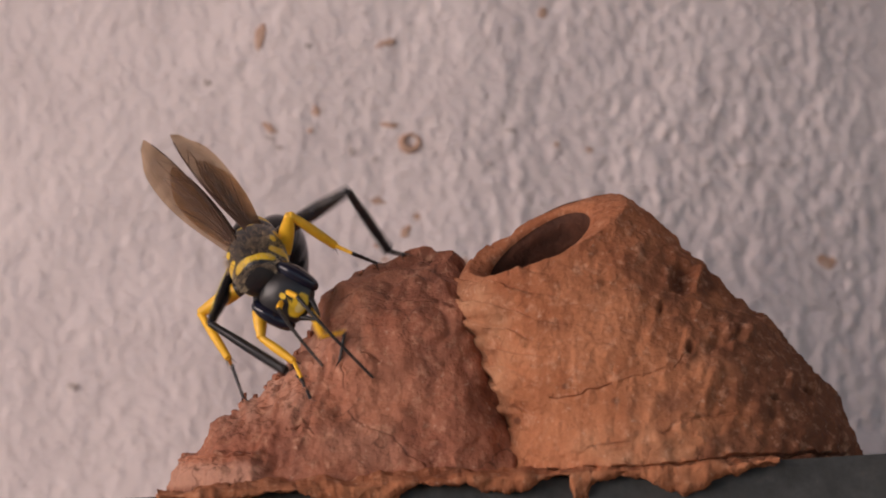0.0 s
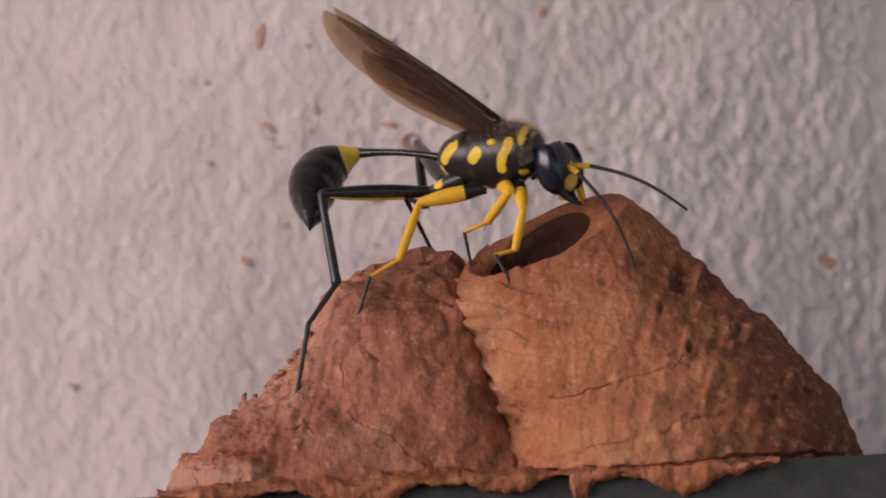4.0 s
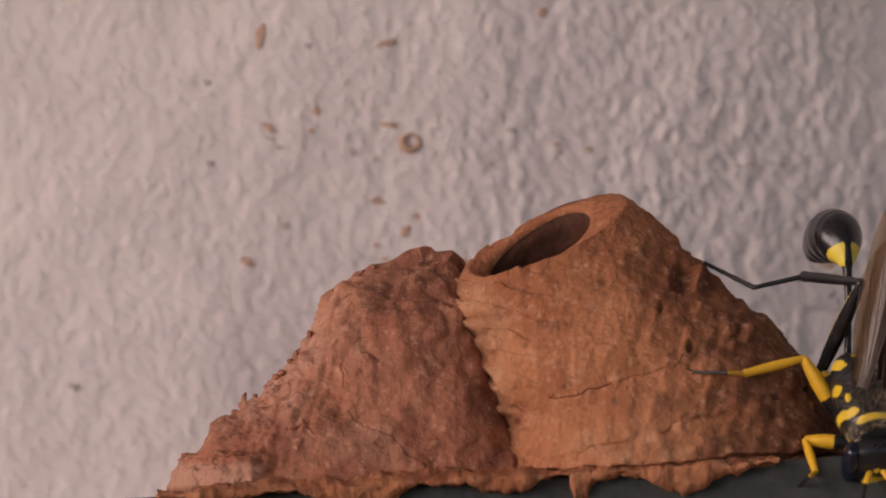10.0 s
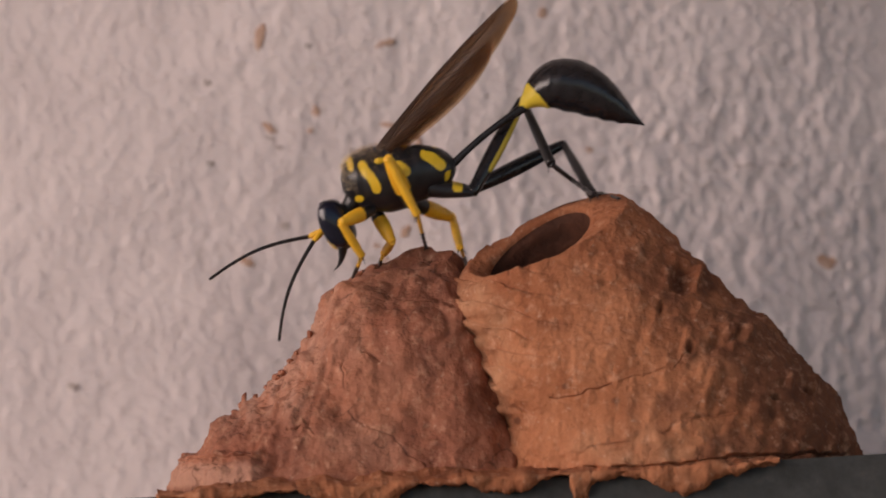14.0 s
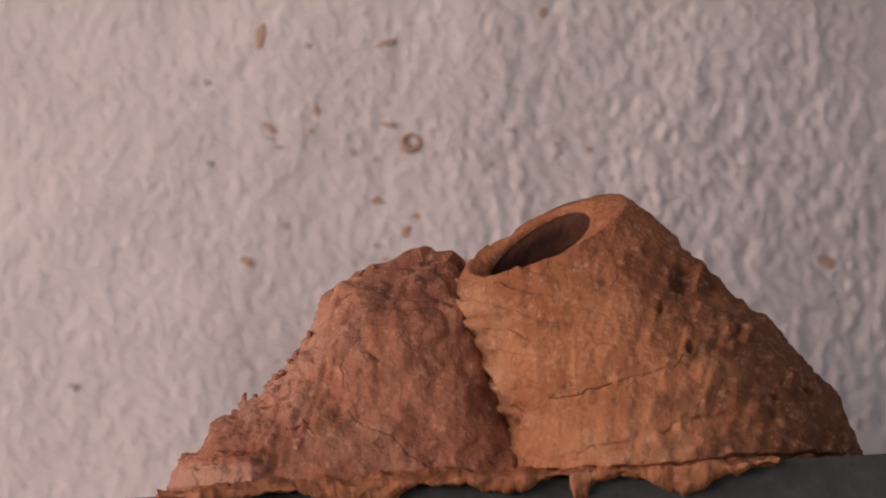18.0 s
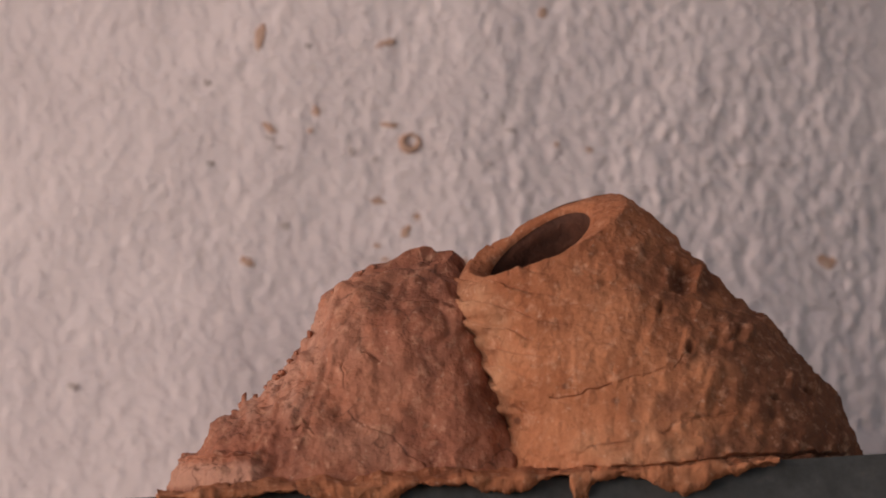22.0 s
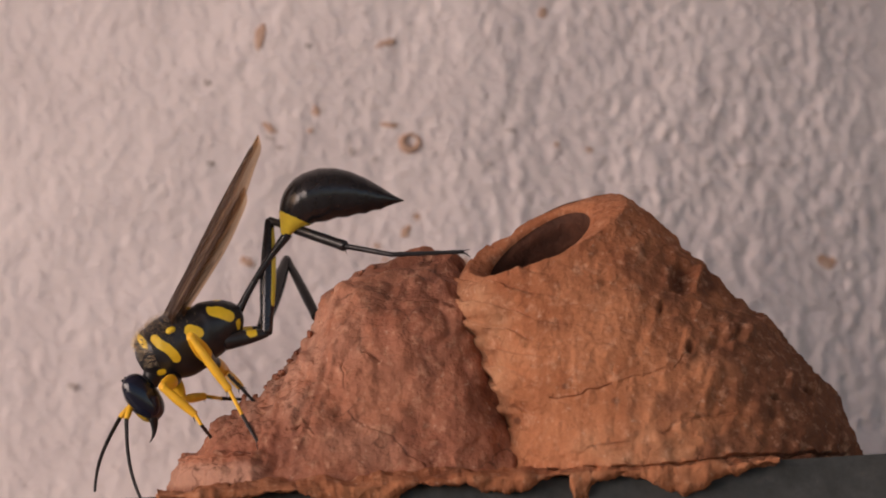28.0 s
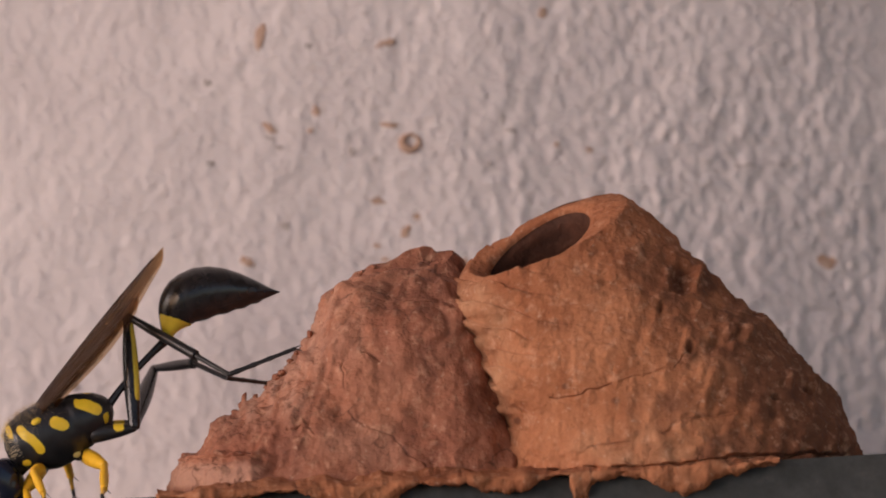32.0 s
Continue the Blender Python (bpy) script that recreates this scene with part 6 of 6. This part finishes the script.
    stance(21, (36.38, 7, -11.82), (0.598, -0.64, -0.482), (0.273, -0.402, 0.874), (3.02, -2.31, -3.28), (-0.45, 0, -0.89), (-0.93, 0, 0.36), (-1, 0, -0.03), (-0.03, 0, 1), ((-0.8, 0.01, 0.6), (-0.66, 0.46, 0.59), 0.2), ((0.63, -0.05, -0.78), (0.04, -0.56, -0.83)),
           lf=((40.9, 7.6, -14.4), (39.8, 8.1, -17.2), (39.8, 8.5, -18.7), (40.5, 8.5, -20.6)), rf=((35.5, 2.8, -14.9), (35.3, 4.2, -17.6), (35.1, 4.4, -19.1), (35.2, 3.9, -21)),
           lm=((40, 8.9, -10.4), (40.1, 11.9, -13.8), (39.6, 13.1, -15.9), (39.7, 14.8, -18.1)), rm=((33.7, 4.4, -10), (31, 7.6, -11.9), (29.9, 5.4, -12.1), (28.8, 2.9, -12.2)),
           lh=((34.7, 12.5, -3), (31.8, 17.3, -6.3), (30.8, 19.6, -8.9), (28.2, 23.8, -9.4)), rh=((30.5, 14.2, -4.3), (25.2, 10.6, -4.9), (23, 7.8, -4.2), (20.4, 4, -2.2)))
    stance(21.5, (38.57, 7, -13.55), (0.558, -0.615, -0.558), (0.317, -0.463, 0.828), (2.46, -2.21, -3.37), (-0.6, 0, -0.8), (-0.64, 0, 0.77), (-0.74, -0.64, -0.21), (-0.43, 0.21, 0.878), ((-0.7, 0.01, 0.71), (-0.54, 0.52, 0.66), 0.3), ((0.58, 0, -0.81), (-0.02, -0.5, -0.86)),
           lf=((43, 7.7, -16.4), (41.7, 8.5, -19), (41.6, 9, -20.5), (42.2, 9, -22.4)), rf=((37.4, 3.1, -16.8), (37.1, 4.6, -19.4), (36.8, 4.9, -20.9), (36.8, 4.6, -22.9)),
           lm=((42.3, 8.7, -12.2), (42.2, 12, -15.4), (41.7, 13.3, -17.4), (41.6, 15.1, -19.5)), rm=((36.1, 3.5, -12.7), (33.2, 4.5, -16.2), (32.2, 5.5, -18.2), (30.6, 6, -20.4)),
           lh=((37.5, 11.9, -4.3), (34.5, 16.9, -7.1), (33.4, 19.4, -9.4), (30.8, 23.7, -9.5)), rh=((34.4, 7.7, -4.7), (28.2, 5.5, -4.8), (24.6, 5.5, -4.6), (20.5, 4, -2.2)))
    stance(22, (46.05, 9, -11.36), (0.153, 0.9, -0.407), (0.087, 0.398, 0.913), (1.32, 3.24, -2.94), (-0.2, 0, -0.98), (-0.67, 0, 0.74), (-0.5, -0.87, 0.01), (-0.533, 0.315, 0.785), ((-0.2, -0.83, 0.52), (-0.31, -0.8, 0.52), 0.3), ((-0.31, 0.58, -0.76), (0.46, 0.44, -0.77)),
           lf=((42.9, 12.4, -13.9), (43.3, 11.4, -16.7), (43.1, 11.2, -18.3), (42.9, 11.9, -20.1)), rf=((50.1, 11.1, -14.1), (49.2, 10.3, -16.8), (49.3, 10.1, -18.4), (49.7, 10.7, -20.3)),
           lm=((42.2, 10.6, -10), (40, 9, -13.7), (39.5, 8, -16), (38.3, 7.2, -18.3)), rm=((50.2, 9.2, -10.2), (51.6, 6.9, -13.9), (51.7, 5.9, -16.2), (52.4, 4.7, -18.5)),
           lh=((42.3, 3.6, -3.1), (40.6, -1.4, -6.9), (39.6, -3.4, -9.7), (38, -8, -10.7)), rh=((48, 2.6, -3.2), (47.8, -2.6, -7), (48, -4.9, -9.9), (47.8, -9.8, -10.9)))
    stance(22.5, (28.65, 9, -7.09), (-0.988, 0, -0.152), (-0.151, -0.101, 0.983), (-5.6, 0, -1.02), (0.2, 0, -0.98), (0.96, 0, -0.26), (0.7, -0.66, -0.27), (0.665, 0.742, -0.09), ((0.81, 0.58, 0.1), (0.8, 0.59, 0.08), 0.3), ((-0.69, -0.34, -0.64), (-0.7, 0.44, -0.56)),
           lf=((25.3, 5.5, -9.2), (25.5, 6.4, -12.1), (25.2, 6.4, -13.7), (24.1, 6.3, -15.3)), rf=((25.2, 12.7, -8.5), (25.4, 12.4, -11.5), (25.1, 12.7, -13), (24, 13.2, -14.6)),
           lm=((28.2, 4.8, -6), (29.1, 3.4, -10.3), (29.5, 3.4, -12.8), (29.9, 2.7, -15.4)), rm=((28.1, 12.9, -5.2), (29, 15.1, -9.1), (29.3, 15.7, -11.6), (29.7, 16.9, -13.9)),
           lh=((36.7, 1.3, -4.8), (37.9, 6.8, -8.1), (38, 3.2, -8.8), (38.9, 8, -10.1)), rh=((37.3, 3.2, -6.2), (37.7, 9.7, -6.5), (38.9, 9.1, -9.9), (39.5, 14, -10.7)))
    stance(23, (14.8, 9, -2.08), (-0.993, 0.067, -0.102), (-0.122, -0.563, 0.818), (-5.59, 0.24, -1.22), (0.17, 0, -0.99), (0.764, 0, -0.645), (0.64, 0.613, -0.463), (0.591, -0.009, 0.807), ((0.996, 0, 0.087), (0.999, 0.036, 0.017), 0.7), ((-0.92, -0.27, 0.28), (-0.91, -0.33, 0.26)),
           lf=((11.4, 7, -5.5), (11.5, 9.2, -7.6), (11.2, 9.9, -9), (10, 10.5, -10.5)), rf=((11.4, 12.9, -1.4), (11.4, 14.1, -4.2), (11.1, 15.1, -5.4), (10, 16.3, -6.5)),
           lm=((14.3, 4.8, -3.2), (15.1, 5.7, -7.6), (15.4, 6.8, -9.8), (15.8, 7.4, -12.4)), rm=((14.3, 11.5, 1.4), (15.1, 15.4, -0.9), (15.4, 17, -2.8), (15.7, 19.2, -4.3)),
           lh=((22.4, 14.2, 1.8), (20.8, 8.6, -1.1), (22.3, 10.2, -4), (22.7, 5.2, -4.2)), rh=((21.1, 18.8, -2.6), (22.4, 13.2, -5.6), (22.5, 9.6, -5.9), (23.3, 14.5, -6.6)))
    stance(23.3, (8.26, 7.5, -0.1), (-0.99, 0.043, -0.137), (-0.139, -0.529, 0.837), (-5.58, 0.16, 0.06), (0.2, 0, -0.98), (0.98, 0, -0.21), (0.58, -0.66, -0.47), (0.791, 0.595, 0.142), ((0.99, -0.02, 0.11), (1, 0.02, 0.06), 0.65), ((-0.93, -0.3, 0.22), (-0.91, -0.41, 0.12)),
           lf=((3.8, 8.2, -0.6), (2.2, 5.7, -1.1), (1.9, 7.1, -1.9), (1.9, 5.1, -2.4)), rf=((4.7, 11.4, 0.3), (4.9, 12.4, -2.6), (4.6, 13.4, -3.8), (3.5, 14.5, -5)),
           lm=((8.8, 11.1, 1), (8.8, 7, -1.1), (8.8, 8.9, -2.7), (8.7, 6.2, -3.2)), rm=((7.6, 10.1, 3.3), (8.4, 13.9, 0.8), (8.8, 15.5, -1.2), (9.1, 17.6, -2.7)),
           lh=((18.5, 12.7, 1.9), (18.8, 7, -1.3), (19.1, 10.5, -1.9), (19.3, 5.8, -3.3)), rh=((17.2, 16.5, -1.2), (19, 10.6, -3.2), (19.3, 7.1, -3.9), (19.9, 12, -4.9)))
    stance(23.5, (3.08, 6, 0.91), (-0.911, -0.337, -0.238), (-0.189, -0.172, 0.967), (-5.58, -1.21, -0.75), (0.27, 0, -0.96), (1, 0, -0.05), (0.9, 0, -0.44), (0.439, 0, 0.898), ((0.99, -0.02, 0.16), (0.99, 0.02, 0.14), 0.6), ((-0.76, -0.6, -0.27), (-0.65, -0.64, -0.41)),
           lf=((-0.8, 5.1, 0.4), (0.2, 7.9, -0.4), (0.2, 6.3, -0.8), (0.2, 4.5, -1.5)), rf=((-1.3, 8.3, -0.8), (-0.8, 8.2, -3.8), (-1, 8.4, -5.4), (-2.1, 8.5, -7)),
           lm=((5.3, 3.1, 2.9), (6.4, -0.8, 0.7), (6.7, 1.5, -0.2), (7.1, 4, -1.2)), rm=((1, 9.4, 2.7), (1.4, 11.9, -1.1), (1.8, 12.6, -3.5), (1.9, 13.9, -5.9)),
           lh=((9.9, 0.5, 5), (11.2, 5.2, 0.6), (11.6, 1.6, 0.3), (12.8, 6.3, -0.8)), rh=((10.8, 16.6, -0.2), (11.9, 10.3, -1.4), (12, 6.7, -1.5), (13.9, 11.2, -2.5)))
    stance(24, (-4.51, 5.5, -1.17), (-0.935, -0.015, -0.354), (-0.35, -0.112, 0.93), (-5.24, -0.06, -3.03), (0.37, 0, -0.93), (0.991, 0.13, 0.01), (0.989, 0, -0.149), (0.15, -0.09, 0.98), ((0.88, -0.02, 0.47), (0.89, 0.02, 0.46), 0.5), ((-0.39, -0.43, -0.81), (-0.28, -0.45, -0.85)),
           lf=((-8.6, 3.6, -2.8), (-7.4, 1.8, -4.8), (-7.2, 3.2, -5.5), (-7, 5, -6.4)), rf=((-7.6, 9.2, -3.3), (-6.8, 8.9, -6.1), (-6.8, 9.2, -7.7), (-7.6, 9.7, -9.5)),
           lm=((-4.1, 2.1, 0.9), (-1.6, 0.4, -2.6), (-1.4, 2.7, -3.5), (-1, 5, -4.8)), rm=((-5.5, 9.4, 0.5), (-3.9, 11.6, -3.1), (-3, 12.2, -5.4), (-2.2, 13.5, -7.6)),
           lh=((5.2, -0.1, 3.6), (8.7, 3.7, -0.4), (9.5, 0.2, -0.9), (10.7, 5, -1.6)), rh=((4.9, 13.7, 0.8), (8, 8.9, -2.4), (8.8, 5.4, -2.7), (10.5, 10.1, -3.2)))
    stance(25, (-11.2, 2, -4.48), (-0.904, -0.204, -0.377), (-0.342, -0.184, 0.921), (-4.92, -0.74, -2.9), (0.48, 0, -0.88), (0.65, 0.33, 0.685), (0.984, 0, 0.179), (-0.154, 0.509, 0.847), ((0.74, -0.02, 0.68), (0.75, 0.02, 0.66), 0.4), ((-0.29, 0, -0.96), (-0.79, -0.49, -0.36)),
           lf=((-15.4, 0.3, -6.6), (-15.4, -1.3, -9.1), (-15.2, -2.3, -10.4), (-15.1, -3.6, -11.9)), rf=((-12.8, 5.1, -8.8), (-13.1, 2.2, -9), (-12.8, 0.7, -9.3), (-12.2, -1.2, -9.8)),
           lm=((-11.4, -1.6, -3.1), (-9.6, -5, -5.6), (-9.1, -2.6, -6.1), (-8.6, -0.1, -6.8)), rm=((-13, 5.6, -2.8), (-11.8, 8.2, -6.4), (-11, 8.9, -8.6), (-10.4, 10.3, -10.9)),
           lh=((-7.8, 5.2, 2.9), (-3.5, 1.1, 0.3), (-3.2, 4.7, 0.2), (-1.9, -0.2, -0.2)), rh=((-6.6, 11.8, -0.7), (-1.1, 8.3, 0.1), (-0.7, 4.8, -0.1), (1.5, 0.3, -0.3)))
    stance(25.5, (-11.57, 2, -4.52), (-0.925, 0, -0.379), (-0.377, -0.107, 0.92), (-4.86, 0, -2.87), (0.47, 0, -0.88), (0.66, 0, 0.75), (0.98, 0, 0.2), (-0.2, 0, 0.98), ((0.75, -0.02, 0.66), (0.76, 0.02, 0.65), 0.4), ((-0.25, -0.37, -0.9), (-0.12, -0.44, -0.89)),
           lf=((-14.9, -0.5, -5.4), (-14, -0.8, -8.3), (-15, -0.5, -9.5), (-16.1, -1.2, -11)), rf=((-12.7, 5.3, -9), (-13.1, 2.4, -9), (-12.7, 0.8, -9.4), (-12.2, -1, -9.8)),
           lm=((-11.5, -1.9, -2.9), (-9.6, -5.1, -5.6), (-9.1, -2.7, -6.1), (-8.6, -0.1, -6.7)), rm=((-12.6, 5.9, -2.8), (-10.8, 8.1, -6.4), (-9.9, 8.7, -8.7), (-9, 9.9, -10.9)),
           lh=((-7.7, 3, 3.3), (-3.7, -1.3, 0.4), (-2.9, -4.8, 0.2), (-2, 0.1, -0.2)), rh=((-7.4, 10.6, -0.6), (-1.2, 8.7, 0.1), (-0.4, 5.2, -0.1), (1.5, 0.6, -0.3)))
    stance(27.5, (-19.86, 0, -8), (-0.875, -0.257, -0.41), (-0.362, -0.214, 0.907), (-3.54, -0.93, -3.82), (0.5, 0, -0.87), (0.66, 0, 0.75), (1, 0, 0.09), (-0.09, 0, 0.996), ((0.49, -0.02, 0.87), (0.52, 0.02, 0.85), 0.25), ((-0.38, -0.46, -0.8), (-0.16, -0.49, -0.86)),
           lf=((-20.6, -4, -11.5), (-18.8, -4.6, -13.8), (-18.3, -6, -14.5), (-17.7, -7.7, -15.3)), rf=((-19.7, -1.7, -11.3), (-19.2, -4.1, -13.1), (-18.4, -5.4, -13.7), (-17.5, -6.9, -14.6)),
           lm=((-17, -1.2, -5.2), (-13.3, -2, -7.7), (-12.1, -4, -8.6), (-10.7, -6.2, -9.4)), rm=((-17.3, 5.8, -10.1), (-15.7, 1.7, -11.5), (-15.2, -0.7, -11.8), (-14.7, -3.4, -11.9)),
           lh=((-13.1, 1.3, 0.2), (-7, -0.6, -0.7), (-3.5, -1.7, -0.5), (1.4, -1.8, -0.2)), rh=((-12.2, 8.5, -2.6), (-9.7, 3.9, -6.4), (-9.7, 7.5, -6.5), (-9, 2.5, -6.9)))
    stance(28, (-17.82, -1, -6.45), (-0.873, -0.113, -0.474), (-0.453, -0.171, 0.875), (-3.6, -0.41, -4.2), (0.65, 0, -0.76), (0.532, 0, 0.847), (0.974, 0, 0.226), (-0.226, 0, 0.974), ((0.44, -0.02, 0.9), (0.46, 0.02, 0.89), 0.2), ((0.24, -0.37, -0.9), (-0.19, -0.75, -0.63)),
           lf=((-19.7, -4.8, -9.7), (-17.4, -4.7, -11.6), (-16.9, -6.1, -12.3), (-16.3, -4.4, -13.2)), rf=((-18.4, -2.6, -10.6), (-17, 0, -10.4), (-15.7, 1.1, -10.6), (-14.2, 2.4, -10.7)),
           lm=((-17.7, -5.7, -6.1), (-15, -5.8, -9.8), (-14, -7.3, -11.6), (-12.9, -9, -13.4)), rm=((-15.5, 4.8, -8.8), (-14.4, 0.4, -9.7), (-15.1, -1.8, -8.9), (-13.3, -1.4, -10.8)),
           lh=((-12.3, 0.6, 2), (-6.9, -2.5, 0.2), (-3.6, -3.8, -0.4), (1.4, -3.7, -0.2)), rh=((-11.2, 7.3, -0.7), (-9, 2.7, -4.8), (-8.5, -0.8, -5.2), (-7.8, 4.1, -6)))
    stance(29, (-18.92, -1, -7.58), (-0.848, -0.146, -0.509), (-0.479, -0.197, 0.855), (-3.29, -0.53, -4.54), (0.7, 0, -0.71), (0.36, 0, 0.93), (0.98, 0, 0.2), (-0.2, 0, 0.98), ((0.28, 0.43, 0.86), (0.29, 0.46, 0.84), 0.18), ((-0.08, -0.56, -0.82), (-0.17, -0.61, -0.77)),
           lf=((-19.4, -4.8, -11.2), (-17.9, -2.5, -12.3), (-17, -3.7, -13), (-16.3, -5.4, -13.6)), rf=((-20.3, 1.1, -13), (-18.1, -1.1, -13.2), (-17.4, -2.5, -13.3), (-16.4, -4.2, -13.4)),
           lm=((-18.3, -5.6, -7), (-15.2, -5.5, -10.4), (-14, -7.3, -11.8), (-12.8, -9.1, -13.3)), rm=((-17.4, 5, -9.9), (-15.7, 1.1, -11.7), (-15.5, -1.4, -11.8), (-14.9, -4, -11.9)),
           lh=((-12.7, 0.3, 1.2), (-7, -2.6, 0), (-3.5, -3.5, -0.5), (1.5, -3.4, -0.2)), rh=((-12.6, 7.4, -1.5), (-10.4, 2.4, -4.9), (-10, -1.2, -5.2), (-9.5, 3.8, -6)))
    stance(30, (-18.76, -1, -8.84), (-0.739, -0.256, -0.624), (-0.547, -0.313, 0.776), (-2.71, -0.92, -4.98), (0.75, 0, -0.66), (0.42, 0, 0.908), (0.827, 0.478, 0.297), (-0.114, -0.374, 0.92), ((0.26, -0.02, 0.96), (0.31, 0.02, 0.95), 0.2), ((-0.04, -0.73, -0.68), (-0.24, -0.72, -0.65)),
           lf=((-20.3, -4.4, -12.9), (-18, -2.9, -14.1), (-17.5, -4.5, -14.2), (-16.9, -2.6, -14.4)), rf=((-18.8, 1, -14.2), (-17.5, -1.4, -12.9), (-16.9, -2.8, -12.7), (-15.8, -4.4, -12.2)),
           lm=((-19, -4.8, -8), (-15.6, -4.5, -11.1), (-14.3, -6.4, -11.9), (-12.9, -8.6, -12.9)), rm=((-17, 5.3, -10.2), (-15.5, 1.2, -11.7), (-15.6, -1.3, -11.7), (-14.9, -3.9, -11.9)),
           lh=((-12.3, 2.4, 0.3), (-6.7, -0.9, -0.3), (-3.5, -2.5, -0.6), (1.4, -2.5, -0.2)), rh=((-13, 8, -1.9), (-10.1, 4, -6.2), (-10.1, 7.6, -6.2), (-9.6, 2.7, -6.5)))
    stance(31, (-19.98, -1, -10.1), (-0.783, -0.272, -0.559), (-0.488, -0.287, 0.824), (-3.09, -0.98, -4.44), (0.56, 0, -0.83), (0.546, 0, 0.838), (0.977, 0, 0.215), (-0.215, 0, 0.977), ((0.33, -0.02, 0.94), (0.37, 0.02, 0.93), 0.2), ((-0.61, -0.63, -0.49), (-0.32, -0.76, -0.57)),
           lf=((-21.9, -4.4, -14.1), (-19.5, -5.3, -15.8), (-19.2, -3.7, -16.1), (-18.7, -5.6, -16.4)), rf=((-19.3, 1.2, -14.7), (-18.1, -1.4, -14), (-17.3, -2.8, -13.9), (-16.4, -4.6, -13.8)),
           lm=((-19.4, -4.2, -8), (-15.6, -4.8, -10.6), (-14.1, -6.5, -11.7), (-12.6, -8.4, -12.7)), rm=((-18, 5.2, -11.5), (-16.4, 0.9, -12.2), (-16.2, -1.6, -12.2), (-15.5, -4.2, -12.3)),
           lh=((-12.8, 2.1, -1.4), (-6.9, -0.7, -1.2), (-3.6, -2.2, -0.7), (1.3, -2.5, -0.2)), rh=((-13.5, 8.4, -4.3), (-10.7, 3.3, -7.1), (-10.8, 6.9, -7), (-10.2, 2, -7.3)))
    stance(32, (-27.07, -1, -12.93), (-0.896, 0, -0.443), (-0.441, -0.111, 0.891), (-3.83, 0, -3.79), (0.36, 0, -0.93), (0.652, 0.147, 0.744), (0.928, 0.195, 0.318), (-0.316, -0.046, 0.948), ((0.61, -0.02, 0.79), (0.62, 0.02, 0.79), 0.3), ((-0.47, -0.33, -0.82), (-0.5, 0.44, -0.74)),
           lf=((-28.7, -4.8, -15.7), (-27.9, -7.3, -17), (-27.7, -8.9, -17.4), (-27.3, -10.6, -18.3)), rf=((-29.4, -2.3, -17), (-28.8, -4.8, -18.6), (-28.4, -6.3, -18.8), (-27.8, -8.1, -19.5)),
           lm=((-27.2, 2.6, -13.8), (-26.7, 6.5, -16.3), (-26.7, 8.8, -17.2), (-26.7, 11.4, -18)), rm=((-23.8, -3.9, -15.2), (-23.6, -8.3, -16.7), (-23.6, -10.8, -17.1), (-23.2, -13, -18.5)),
           lh=((-22.3, 0.4, -4.8), (-17.4, -2.9, -7.5), (-15, -5.2, -8.8), (-10.4, -4.4, -7)), rh=((-20.8, 7.6, -8.6), (-17.7, 1.8, -8.1), (-15.4, -0.8, -9.1), (-12.2, 3.1, -9.6)))

stances()
motions()
